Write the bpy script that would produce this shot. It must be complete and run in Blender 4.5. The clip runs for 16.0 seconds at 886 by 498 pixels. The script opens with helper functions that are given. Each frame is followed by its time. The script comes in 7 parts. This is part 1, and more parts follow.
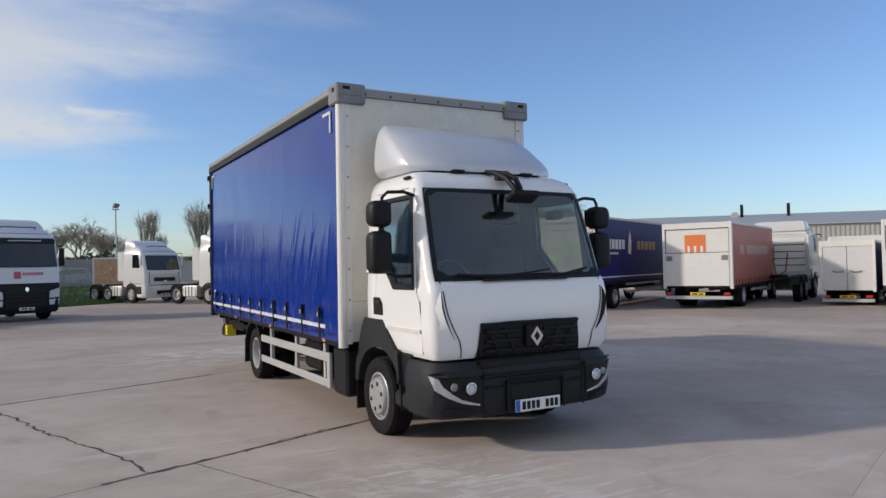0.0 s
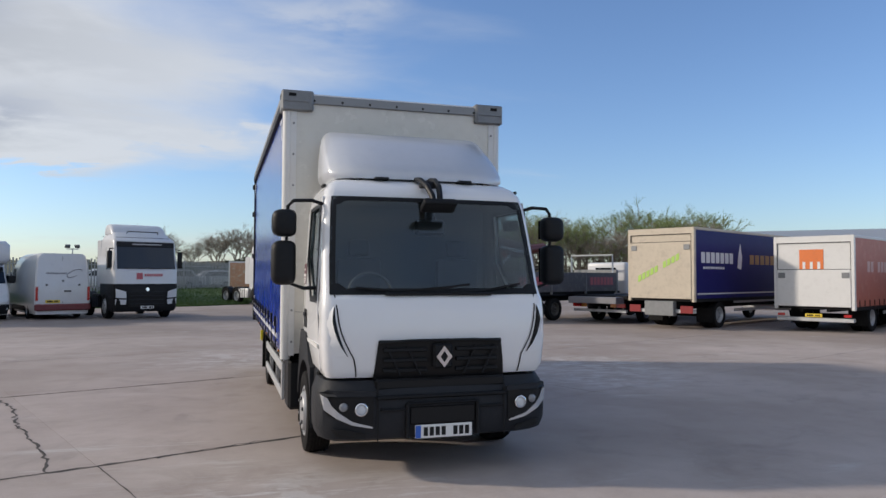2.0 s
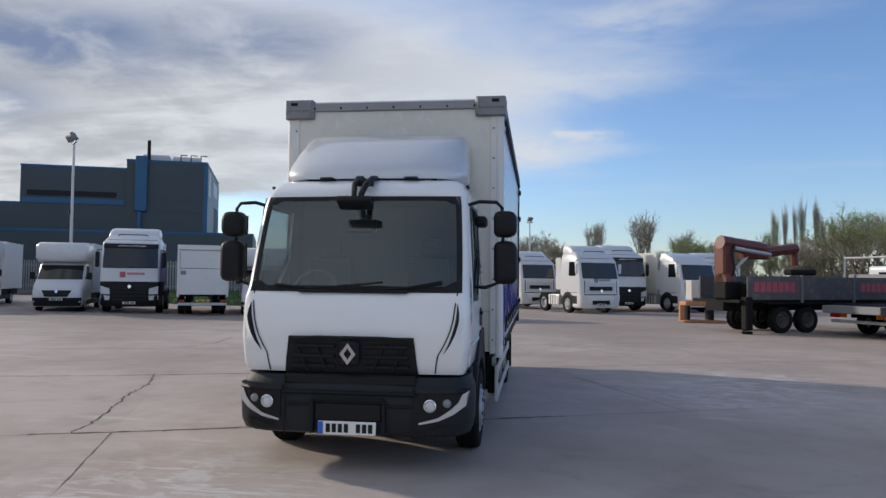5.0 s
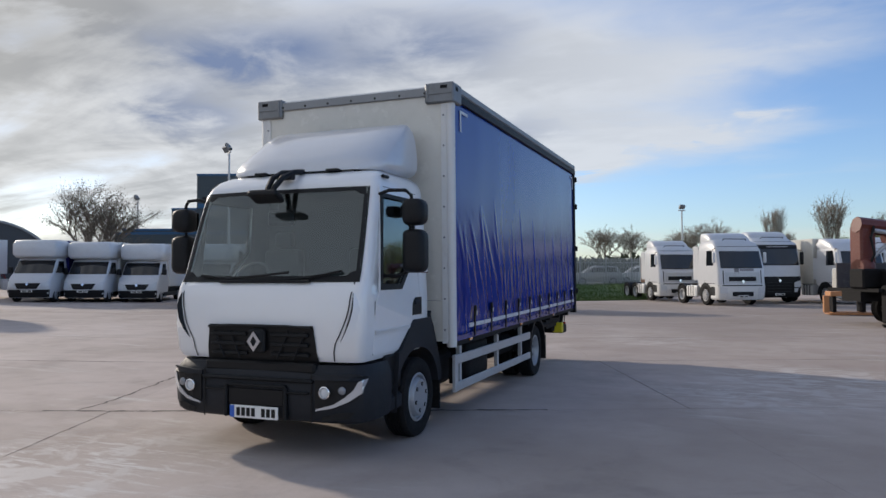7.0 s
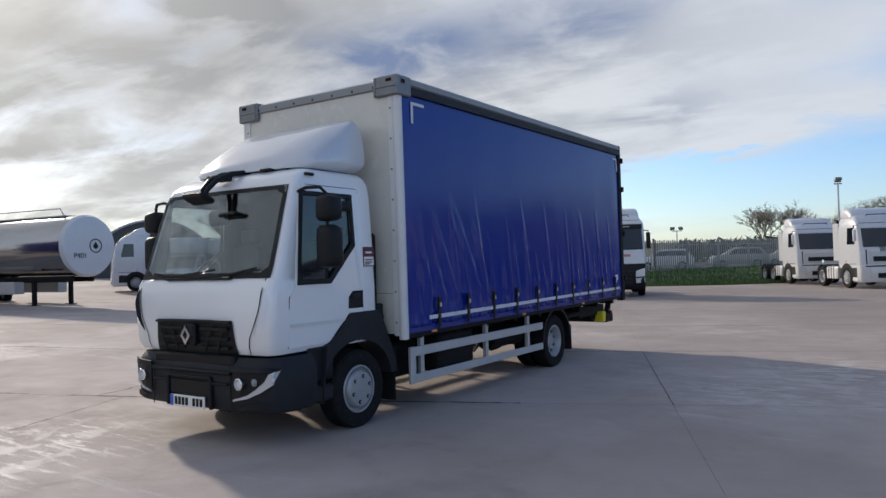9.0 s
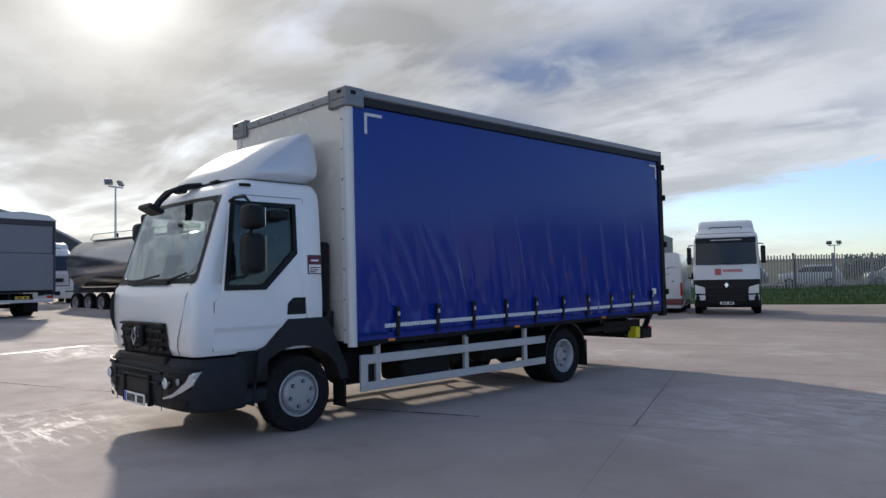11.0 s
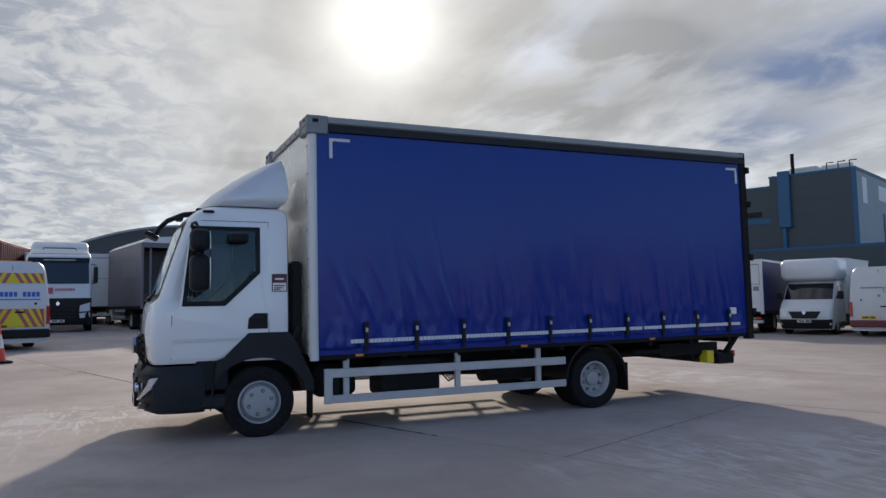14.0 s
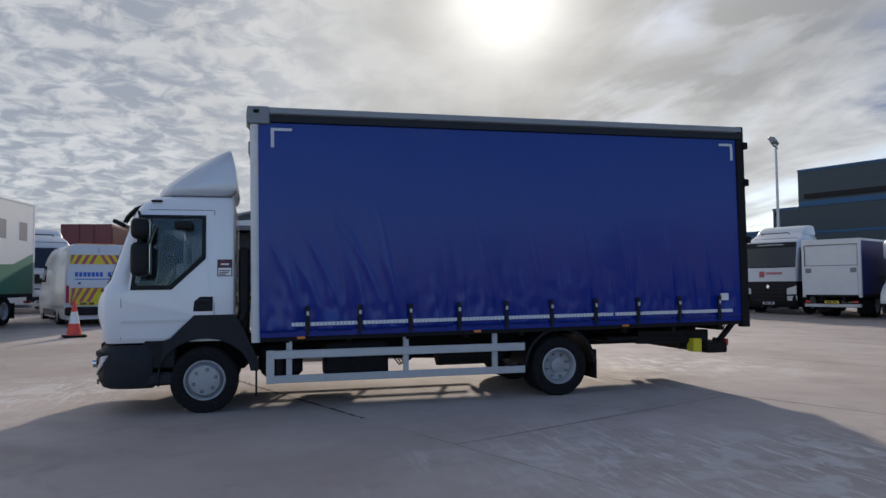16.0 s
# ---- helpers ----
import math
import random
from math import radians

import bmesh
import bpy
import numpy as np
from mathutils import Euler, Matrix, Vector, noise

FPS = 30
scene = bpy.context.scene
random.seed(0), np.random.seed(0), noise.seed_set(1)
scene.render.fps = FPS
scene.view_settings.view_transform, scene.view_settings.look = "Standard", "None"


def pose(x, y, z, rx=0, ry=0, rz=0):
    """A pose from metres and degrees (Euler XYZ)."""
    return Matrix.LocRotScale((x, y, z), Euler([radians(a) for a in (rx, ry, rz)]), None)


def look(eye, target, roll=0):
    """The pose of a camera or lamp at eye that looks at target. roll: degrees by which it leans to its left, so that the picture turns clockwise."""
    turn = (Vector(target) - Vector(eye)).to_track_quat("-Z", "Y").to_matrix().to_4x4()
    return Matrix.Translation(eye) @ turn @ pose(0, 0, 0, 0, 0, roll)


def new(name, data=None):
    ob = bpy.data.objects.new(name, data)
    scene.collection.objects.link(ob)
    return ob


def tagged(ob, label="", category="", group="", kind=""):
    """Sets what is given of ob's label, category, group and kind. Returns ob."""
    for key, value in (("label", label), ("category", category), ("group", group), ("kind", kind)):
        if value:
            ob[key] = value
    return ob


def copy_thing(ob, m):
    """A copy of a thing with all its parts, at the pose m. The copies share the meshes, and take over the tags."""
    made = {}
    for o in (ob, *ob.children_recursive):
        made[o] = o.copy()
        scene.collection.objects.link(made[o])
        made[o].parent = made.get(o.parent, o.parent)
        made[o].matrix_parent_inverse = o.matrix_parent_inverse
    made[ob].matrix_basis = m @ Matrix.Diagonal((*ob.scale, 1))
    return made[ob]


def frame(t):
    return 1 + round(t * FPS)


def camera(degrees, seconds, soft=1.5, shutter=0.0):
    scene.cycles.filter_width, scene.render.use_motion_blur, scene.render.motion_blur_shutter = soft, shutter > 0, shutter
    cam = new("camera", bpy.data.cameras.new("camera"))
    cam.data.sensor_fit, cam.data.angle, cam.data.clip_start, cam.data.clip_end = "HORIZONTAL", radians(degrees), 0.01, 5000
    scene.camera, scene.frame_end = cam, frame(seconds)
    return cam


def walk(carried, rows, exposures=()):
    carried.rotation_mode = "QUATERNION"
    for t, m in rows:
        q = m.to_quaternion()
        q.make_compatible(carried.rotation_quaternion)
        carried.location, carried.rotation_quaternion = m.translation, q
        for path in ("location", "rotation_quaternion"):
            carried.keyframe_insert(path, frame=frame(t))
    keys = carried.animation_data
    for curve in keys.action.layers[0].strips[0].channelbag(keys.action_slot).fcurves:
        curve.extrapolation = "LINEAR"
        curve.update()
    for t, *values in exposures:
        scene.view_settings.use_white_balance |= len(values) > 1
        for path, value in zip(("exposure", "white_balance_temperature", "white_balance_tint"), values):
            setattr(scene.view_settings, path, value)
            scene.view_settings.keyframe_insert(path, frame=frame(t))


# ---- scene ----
cam = camera(63.7, 16.0)
PATH = [
    (0, (-4.068, -5.595, 1.741), (-3.098, -3.847, 1.789), -1.2),
    (0.5, (-3.56, -5.707, 1.755), (-2.668, -3.917, 1.774), -0.4),
    (1, (-3.001, -5.894, 1.755), (-2.196, -4.063, 1.767), 0.3),
    (1.5, (-2.442, -5.939, 1.744), (-1.741, -4.066, 1.796), 0.6),
    (2, (-1.875, -6.075, 1.762), (-1.284, -4.166, 1.839), 0.2),
    (2.5, (-1.311, -6.111, 1.742), (-0.85, -4.167, 1.831), -0.2),
    (3, (-0.733, -6.196, 1.722), (-0.415, -4.222, 1.795), -0.4),
    (3.5, (-0.126, -6.276, 1.749), (0.026, -4.283, 1.796), -0.4),
    (4, (0.466, -6.265, 1.755), (0.434, -4.266, 1.81), -0.4),
    (4.2, (0.712, -6.282, 1.73), (0.629, -4.285, 1.82), -0.1),
    (6.3, (3.149, -5.783, 1.704), (2.592, -3.864, 1.779), 0.1),
    (6.5, (3.407, -5.728, 1.691), (2.799, -3.825, 1.773), -0.0),
    (7, (3.977, -5.537, 1.67), (3.255, -3.673, 1.739), -0.3),
    (7.5, (4.514, -5.311, 1.676), (3.692, -3.49, 1.762), -1.0),
    (8, (5.034, -5.072, 1.676), (4.112, -3.298, 1.73), -0.8),
    (8.5, (5.505, -4.761, 1.694), (4.468, -3.052, 1.745), -1.0),
    (8.7, (5.691, -4.651, 1.699), (4.626, -2.958, 1.746), -1.3),
    (10.8, (7.455, -3.188, 1.613), (6.068, -1.749, 1.675), -1.2),
    (11, (7.637, -3.029, 1.575), (6.215, -1.625, 1.665), -1.1),
    (11.5, (7.992, -2.594, 1.567), (6.463, -1.306, 1.639), -1.1),
    (12, (8.312, -2.127, 1.572), (6.706, -0.938, 1.653), -1.6),
    (12.5, (8.694, -1.677, 1.555), (7.017, -0.592, 1.654), -1.4),
    (13, (8.993, -1.175, 1.567), (7.257, -0.192, 1.704), -1.3),
    (13.5, (9.325, -0.725, 1.53), (7.542, 0.168, 1.675), -1.1),
    (14, (9.553, -0.255, 1.515), (7.739, 0.573, 1.666), -0.9),
    (14.5, (9.852, 0.233, 1.541), (8.011, 0.998, 1.694), -0.3),
    (15, (10.023, 0.739, 1.524), (8.148, 1.416, 1.689), -0.1),
    (15.5, (10.184, 1.331, 1.562), (8.28, 1.926, 1.7), -0.6),
    (16, (10.333, 1.88, 1.564), (8.401, 2.384, 1.66), -0.6),
]
walk(cam, [(t, look(eye, target, roll)) for t, eye, target, roll in PATH],
     exposures=[(0, -0.02), (4, 0.05), (7, 0.06), (11, 0.08), (13, 0.03), (16, -0.07)])

from mathutils.geometry import tessellate_polygon

# ---- world, sun and sky ----
SUN_AZ, SUN_EL = radians(-70.0), radians(22.0)
SUN_DIR = Vector((math.sin(SUN_AZ) * math.cos(SUN_EL), math.cos(SUN_AZ) * math.cos(SUN_EL), math.sin(SUN_EL)))


def node(tree, kind, **sets):
    n = tree.nodes.new(kind)
    for key, value in sets.items():
        n.inputs[key.replace("_", " ")].default_value = value
    return n


def math_node(tree, op, a, b=None, c=None, clamp=False):
    n = tree.nodes.new("ShaderNodeMath")
    n.operation, n.use_clamp = op, clamp
    for k, v in enumerate((a, b, c)):
        if v is None:
            continue
        if isinstance(v, (int, float)):
            n.inputs[k].default_value = v
        else:
            tree.links.new(v, n.inputs[k])
    return n.outputs[0]


def mix_colour(tree, fac, a, b, blend="MIX"):
    n = tree.nodes.new("ShaderNodeMix")
    n.data_type, n.blend_type = "RGBA", blend
    for socket, v in ((n.inputs[0], fac), (n.inputs[6], a), (n.inputs[7], b)):
        if isinstance(v, (int, float)):
            socket.default_value = v
        elif isinstance(v, tuple):
            socket.default_value = (*v, 1) if len(v) == 3 else v
        else:
            tree.links.new(v, socket)
    return n.outputs[2]


def ramp(tree, fac, lo, hi):
    n = tree.nodes.new("ShaderNodeMapRange")
    n.interpolation_type = "SMOOTHSTEP"
    n.inputs[1].default_value, n.inputs[2].default_value = lo, hi
    tree.links.new(fac, n.inputs[0])
    return n.outputs[0]


def noise_node(tree, vec, scale, detail=5.0, rough=0.55, distort=0.0):
    n = tree.nodes.new("ShaderNodeTexNoise")
    n.inputs["Scale"].default_value, n.inputs["Detail"].default_value = scale, detail
    n.inputs["Roughness"].default_value, n.inputs["Distortion"].default_value = rough, distort
    tree.links.new(vec, n.inputs["Vector"])
    return n.outputs["Fac"]


def build_sky():
    world = bpy.data.worlds.new("sky")
    scene.world = world
    world.use_nodes = True
    t = world.node_tree
    t.nodes.clear()
    out, bg = t.nodes.new("ShaderNodeOutputWorld"), t.nodes.new("ShaderNodeBackground")
    sky = t.nodes.new("ShaderNodeTexSky")
    sky.sky_type, sky.sun_disc = "NISHITA", False
    sky.sun_elevation, sky.sun_rotation = SUN_EL, SUN_AZ
    sky.air_density, sky.dust_density, sky.ozone_density = 1.0, 0.6, 2.0
    co = t.nodes.new("ShaderNodeTexCoord")
    sep = t.nodes.new("ShaderNodeSeparateXYZ")
    t.links.new(co.outputs["Generated"], sep.inputs[0])
    # the cloud deck: the way of sight met with a flat layer overhead
    up = math_node(t, "MAXIMUM", sep.outputs[2], 0.0)
    up = math_node(t, "ADD", up, 0.16)
    comb = t.nodes.new("ShaderNodeCombineXYZ")
    t.links.new(math_node(t, "DIVIDE", sep.outputs[0], up), comb.inputs[0])
    t.links.new(math_node(t, "DIVIDE", sep.outputs[1], up), comb.inputs[1])
    deck = comb.outputs[0]
    turn = t.nodes.new("ShaderNodeMapping")
    turn.inputs["Rotation"].default_value = (0, 0, radians(-35))
    turn.inputs["Scale"].default_value = (0.55, 1.25, 1)
    turn.inputs["Location"].default_value = CLOUD_SHIFT
    t.links.new(deck, turn.inputs["Vector"])
    big = noise_node(t, turn.outputs[0], 0.9, 4, 0.5, 0.6)
    mid = noise_node(t, turn.outputs[0], 1.9, 6, 0.56, 0.5)
    fine = noise_node(t, deck, 4.5, 6, 0.58, 0.4)
    # compass bearing and height of the way of sight, with ragged edges
    ragged = math_node(t, "MULTIPLY_ADD", math_node(t, "ADD", mid, math_node(t, "MULTIPLY", fine, 0.6)), 0.30, -0.24)
    bearing = math_node(t, "ADD", math_node(t, "ARCTAN2", sep.outputs[0], sep.outputs[1]), ragged)
    height = math_node(t, "ADD", math_node(t, "ARCSINE", sep.outputs[2]), math_node(t, "MULTIPLY", ragged, 0.32))

    def banks(total, places):
        """Adds soft ovals at (bearing, height, width, depth) in degrees, each by its own amount."""
        for az, el, wide, deep, much in places:
            u = math_node(t, "MULTIPLY_ADD", bearing, 1 / radians(wide), -az / wide)
            v = math_node(t, "MULTIPLY_ADD", height, 1 / radians(deep), -el / deep)
            d = math_node(t, "MULTIPLY_ADD", u, u, math_node(t, "MULTIPLY", v, v))
            total = math_node(t, "MULTIPLY_ADD", math_node(t, "EXPONENT", math_node(t, "MULTIPLY", d, -1.0)), much, total)
        return total

    # nearness to the sun
    dot = t.nodes.new("ShaderNodeVectorMath")
    dot.operation = "DOT_PRODUCT"
    t.links.new(co.outputs["Generated"], dot.inputs[0])
    dot.inputs[1].default_value = SUN_DIR
    near = math_node(t, "MAXIMUM", dot.outputs["Value"], 0.0)
    west = ramp(t, dot.outputs["Value"], -0.25, 0.85)
    # cover: thick towards the sun, thin streaks away from it, with blue gaps
    amount = math_node(t, "ADD", math_node(t, "MULTIPLY", big, 0.62), math_node(t, "MULTIPLY", mid, 0.42))
    amount = math_node(t, "ADD", amount, math_node(t, "MULTIPLY_ADD", west, 0.42, -0.24))
    # more cloud to the south, mostly out of view, added to brighten the cab front
    south = ramp(t, math_node(t, "MULTIPLY", sep.outputs[1], -1.0), -0.15, 0.5)
    amount = math_node(t, "ADD", amount, math_node(t, "MULTIPLY", south, 0.34))
    cover = ramp(t, banks(amount, CLOUD_BANKS), 0.40, 0.78)
    # broken ripples of small cloudlets towards the south
    cells = ramp(t, noise_node(t, deck, 8.5, 6, 0.60, 0.5), 0.38, 0.62)
    rippled = ramp(t, math_node(t, "MULTIPLY", sep.outputs[1], -1.0), -0.22, 0.16)
    # gaps close again in the unseen far south, to throw more light on the lorry
    gaps = math_node(t, "MULTIPLY", math_node(t, "SUBTRACT", 1.0, cells), math_node(t, "MULTIPLY", math_node(t, "MULTIPLY", rippled, ramp(t, sep.outputs[1], -0.75, -0.35)), 0.85))
    cover = math_node(t, "MULTIPLY", cover, math_node(t, "MULTIPLY_ADD", west, 0.28, 0.68))
    # grey undersides
    thick = ramp(t, math_node(t, "ADD", math_node(t, "MULTIPLY", mid, 0.75), math_node(t, "MULTIPLY", fine, 0.3)), 0.42, 0.64)
    grey = math_node(t, "MULTIPLY", thick, math_node(t, "MULTIPLY", ramp(t, dot.outputs["Value"], 0.30, 0.92), 0.62))
    grey = math_node(t, "MULTIPLY", grey, math_node(t, "MULTIPLY_ADD", rippled, -0.65, 1.0))
    grey = math_node(t, "ADD", banks(grey, GREY_BANKS), 0.0, clamp=True)
    cloud = mix_colour(t, grey, CLOUD_LIT, CLOUD_GREY)
    blue = math_node(t, "MULTIPLY", banks(math_node(t, "MULTIPLY", 0.0, 0.0), BLUE_BANKS), math_node(t, "MULTIPLY_ADD", fine, 1.6, 0.2), clamp=True)
    halo = math_node(t, "POWER", near, 9.0)
    glare = math_node(t, "MULTIPLY", math_node(t, "POWER", near, 380.0), math_node(t, "MULTIPLY_ADD", mid, 2.2, -0.35))
    warm = mix_colour(t, math_node(t, "MULTIPLY", halo, 0.6), cloud, CLOUD_SUN)
    warm = mix_colour(t, gaps, warm, CLOUD_GAP)
    base = t.nodes.new("ShaderNodeVectorMath")
    base.operation = "MULTIPLY"
    t.links.new(sky.outputs[0], base.inputs[0])
    base.inputs[1].default_value = SKY_TINT
    total = mix_colour(t, blue, mix_colour(t, cover, base.outputs[0], warm), CLOUD_BLUE)
    add = mix_colour(t, glare, total, SUN_GLOW, "ADD")
    t.links.new(add, bg.inputs[0])
    bg.inputs[1].default_value = SKY_POWER
    t.links.new(bg.outputs[0], out.inputs[0])


CLOUD_SHIFT = (0.3, 0.1, 0.0)
CLOUD_BANKS = [(-13, 4.5, 14, 2.6, -0.4), (-32, 14, 22, 7, 0.30), (-86, 20, 12, 9, 0.4),
               (-24, 11, 6, 1.4, 0.45), (-12.5, 8.3, 4, 1.0, 0.7), (-3, 10.5, 5, 0.8, 0.35), (4, 15.5, 6, 1.5, 0.15), (8, 20, 6, 1.2, 0.15), (-4, 14, 6, 2.4, 0.05)]
BLUE_BANKS = [(-34, 17, 8, 2.1, 0.95), (-40.5, 12.3, 4.5, 1.8, 0.75), (-20, 18, 5, 1.9, 0.7), (-27, 19.5, 5, 1.0, 0.4), (-14, 11.5, 3, 1.2, 0.3)]
GREY_BANKS = [(-57, 17, 13, 6, 0.22), (-71, 12.3, 10, 1.7, 0.7), (-52, 20, 7, 2.2, 0.7), (-57, 15.3, 9, 1.6, 0.6), (-47, 18.5, 5, 2.0, 0.5), (-62, 9, 10, 1.0, 0.3)]
CLOUD_LIT, CLOUD_GREY, CLOUD_SUN = (6.2, 6.4, 6.7), (1.95, 2.1, 2.35), (6.2, 5.85, 5.1)
CLOUD_GAP, CLOUD_BLUE = (2.7, 3.0, 3.6), (1.75, 2.3, 3.7)
SKY_TINT, SUN_GLOW, SKY_POWER = (1.10, 1.24, 1.52), (9.5, 9.2, 8.5), 0.11
build_sky()
sun = new("sun", bpy.data.lights.new("sun", "SUN"))
sun.data.energy, sun.data.angle, sun.data.color = 2.95, radians(2.6), (1.0, 0.89, 0.77)
sun.matrix_world = look((-60, 22, 26), Vector((-60, 22, 26)) - SUN_DIR)


# ---- materials ----
def surface(name, colour, rough=0.5, metal=0.0, vary=0.12, size=2.0, grain=60.0, bump=0.0, second=None, patch=0.0, coat=0.0, dirt=0.0, spec=0.5, gloss=0.18):
    """Paint, plastic, rubber, stone: two scales of variation, fine relief, some dust."""
    m = bpy.data.materials.new(name)
    m.use_nodes = True
    t = m.node_tree
    b = t.nodes["Principled BSDF"]
    co = t.nodes.new("ShaderNodeTexCoord").outputs["Object"]
    large, small = noise_node(t, co, size, 4), noise_node(t, co, grain, 3)
    col = mix_colour(t, large, tuple(c * (1 - vary) for c in colour), tuple(min(1, c * (1 + vary)) for c in colour))
    if second:
        col = mix_colour(t, math_node(t, "MULTIPLY", ramp(t, noise_node(t, co, size * 1.7, 6, 0.65), 0.5, 0.68), patch), col, second)
    if dirt:
        col = mix_colour(t, math_node(t, "MULTIPLY", ramp(t, noise_node(t, co, size * 4.3, 7, 0.7), 0.45, 0.75), dirt), col, (0.16, 0.14, 0.12))
    t.links.new(col, b.inputs["Base Color"])
    t.links.new(math_node(t, "MULTIPLY_ADD", small, gloss, rough - gloss / 2), b.inputs["Roughness"])
    b.inputs["Metallic"].default_value, b.inputs["Coat Weight"].default_value = metal, coat
    b.inputs["Specular IOR Level"].default_value = spec
    if bump:
        n = t.nodes.new("ShaderNodeBump")
        n.inputs["Strength"].default_value, n.inputs["Distance"].default_value = bump, 0.01
        t.links.new(small, n.inputs["Height"])
        t.links.new(n.outputs[0], b.inputs["Normal"])
    return m


def glass(name, tint=(0.75, 0.85, 0.85), mix=0.06):
    """A window pane: a thin clear sheet with a mirror-like skin."""
    m = bpy.data.materials.new(name)
    m.use_nodes = True
    t = m.node_tree
    t.nodes.clear()
    out, mixer = t.nodes.new("ShaderNodeOutputMaterial"), t.nodes.new("ShaderNodeMixShader")
    clear, shine = t.nodes.new("ShaderNodeBsdfTransparent"), t.nodes.new("ShaderNodeBsdfGlossy")
    clear.inputs[0].default_value = (*tint, 1)
    shine.inputs["Roughness"].default_value, shine.inputs[0].default_value = 0.03, (0.86, 0.95, 0.98, 1)
    f = t.nodes.new("ShaderNodeLayerWeight")
    t.links.new(math_node(t, "MULTIPLY_ADD", math_node(t, "POWER", f.outputs["Facing"], 2.6), 0.8, mix), mixer.inputs[0])
    t.links.new(clear.outputs[0], mixer.inputs[1])
    t.links.new(shine.outputs[0], mixer.inputs[2])
    t.links.new(mixer.outputs[0], out.inputs[0])
    return m


def tape(name):
    """Reflective tape: pale blocks with thin dark joints along its length."""
    m = surface(name, (0.74, 0.75, 0.78), 0.35, vary=0.15, size=30, grain=90, dirt=0.15)
    t = m.node_tree
    b = t.nodes["Principled BSDF"]
    sep = t.nodes.new("ShaderNodeSeparateXYZ")
    t.links.new(t.nodes.new("ShaderNodeTexCoord").outputs["Object"], sep.inputs[0])
    joint = math_node(t, "GREATER_THAN", math_node(t, "FRACT", math_node(t, "MULTIPLY", sep.outputs[1], 20.0)), 0.78)
    t.links.new(mix_colour(t, math_node(t, "MULTIPLY", joint, 0.7), b.inputs["Base Color"].links[0].from_socket, (0.20, 0.21, 0.26)), b.inputs["Base Color"])
    return m


def lamp_glass(name, colour):
    return surface(name, colour, 0.08, 0.0, 0.05, 20, 120, coat=1.0)


WHITE = surface("white_cab_paint", (0.82, 0.825, 0.835), 0.26, vary=0.02, size=1.5, grain=5.0, coat=0.7, gloss=0.05)
FLEETWHITE = surface("white_fleet_paint", (0.62, 0.63, 0.65), 0.3, vary=0.05, size=1.5, grain=6.0, coat=0.5, dirt=0.08, gloss=0.06)
WHITE_DULL = surface("white_body_panel", (0.68, 0.68, 0.67), 0.45, vary=0.05, size=1.2, grain=7.0, dirt=0.1, gloss=0.1)
CREAM = surface("cream_bulkhead_panel", (0.66, 0.64, 0.58), 0.26, coat=0.6, vary=0.05, size=1.5, grain=8.0, dirt=0.12, gloss=0.1)
BLACK = surface("black_moulded_plastic", (0.008, 0.009, 0.011), 0.5, vary=0.2, size=4, grain=160, bump=0.15, dirt=0.03, spec=0.25)
GREYBLACK = surface("grey_black_mudguard_plastic", (0.022, 0.024, 0.029), 0.55, vary=0.15, size=4, grain=180, bump=0.2, dirt=0.04, spec=0.2)
RUBBER = surface("tyre_rubber", (0.012, 0.012, 0.013), 0.8, vary=0.25, size=6, grain=90, bump=0.3, dirt=0.10, spec=0.15)
CHASSIS = surface("chassis_black_paint", (0.011, 0.011, 0.012), 0.65, vary=0.3, size=5, grain=70, bump=0.2, dirt=0.06, spec=0.15)
STEEL = surface("galvanised_steel", (0.52, 0.53, 0.54), 0.42, 0.35, vary=0.12, size=5, grain=60, dirt=0.15)
ALUM = surface("grey_aluminium_rail", (0.27, 0.28, 0.29), 0.5, 0.25, vary=0.1, size=3, grain=80, dirt=0.12)
RIM = surface("silver_wheel_paint", (0.38, 0.39, 0.41), 0.42, 0.35, vary=0.08, size=8, dirt=0.2)
CHROME = surface("chrome", (0.8, 0.81, 0.83), 0.12, 1.0, vary=0.03, size=8)
DEFLECT = surface("silver_white_deflector", (0.60, 0.62, 0.66), 0.3, 0.15, vary=0.05, size=2, coat=0.6, dirt=0.05, grain=5.0, gloss=0.06)
CAPGREY = surface("cast_corner_grey", (0.22, 0.23, 0.24), 0.5, 0.4, vary=0.2, size=12, dirt=0.3)
GLASS = glass("clear_cab_glass", (0.72, 0.80, 0.80), 0.09)
SIDEGLASS = glass("tinted_side_glass", (0.62, 0.65, 0.66), 0.03)
DARKGLASS = surface("dark_vehicle_glass", (0.008, 0.010, 0.013), 0.06, 0.0, vary=0.2, size=2, gloss=0.03, spec=0.7)
LENS = lamp_glass("headlamp_lens", (0.62, 0.64, 0.66))
STRIPLENS = surface("bright_lamp_strip", (0.55, 0.57, 0.60), 0.16, 0.5, vary=0.1, size=14, grain=60, coat=1.0)
GREYLENS = lamp_glass("grey_lens", (0.22, 0.23, 0.25))
AMBER = lamp_glass("amber_lens", (0.75, 0.25, 0.03))
REDLENS = lamp_glass("red_lens", (0.45, 0.02, 0.02))
PLATE = surface("white_plate", (0.78, 0.78, 0.76), 0.35, vary=0.04, size=12)
YPLATE = surface("yellow_plate", (0.75, 0.55, 0.06), 0.35, vary=0.04, size=12)
BARBLACK = surface("black_ink", (0.010, 0.010, 0.011), 0.45, vary=0.1, size=10, spec=0.25)
BLUEBAND = surface("blue_plate_band", (0.03, 0.12, 0.5), 0.35, vary=0.1, size=10)
CABLINING = surface("cab_pale_lining", (0.11, 0.115, 0.118), 0.8, vary=0.1, size=3, grain=120, bump=0.2)
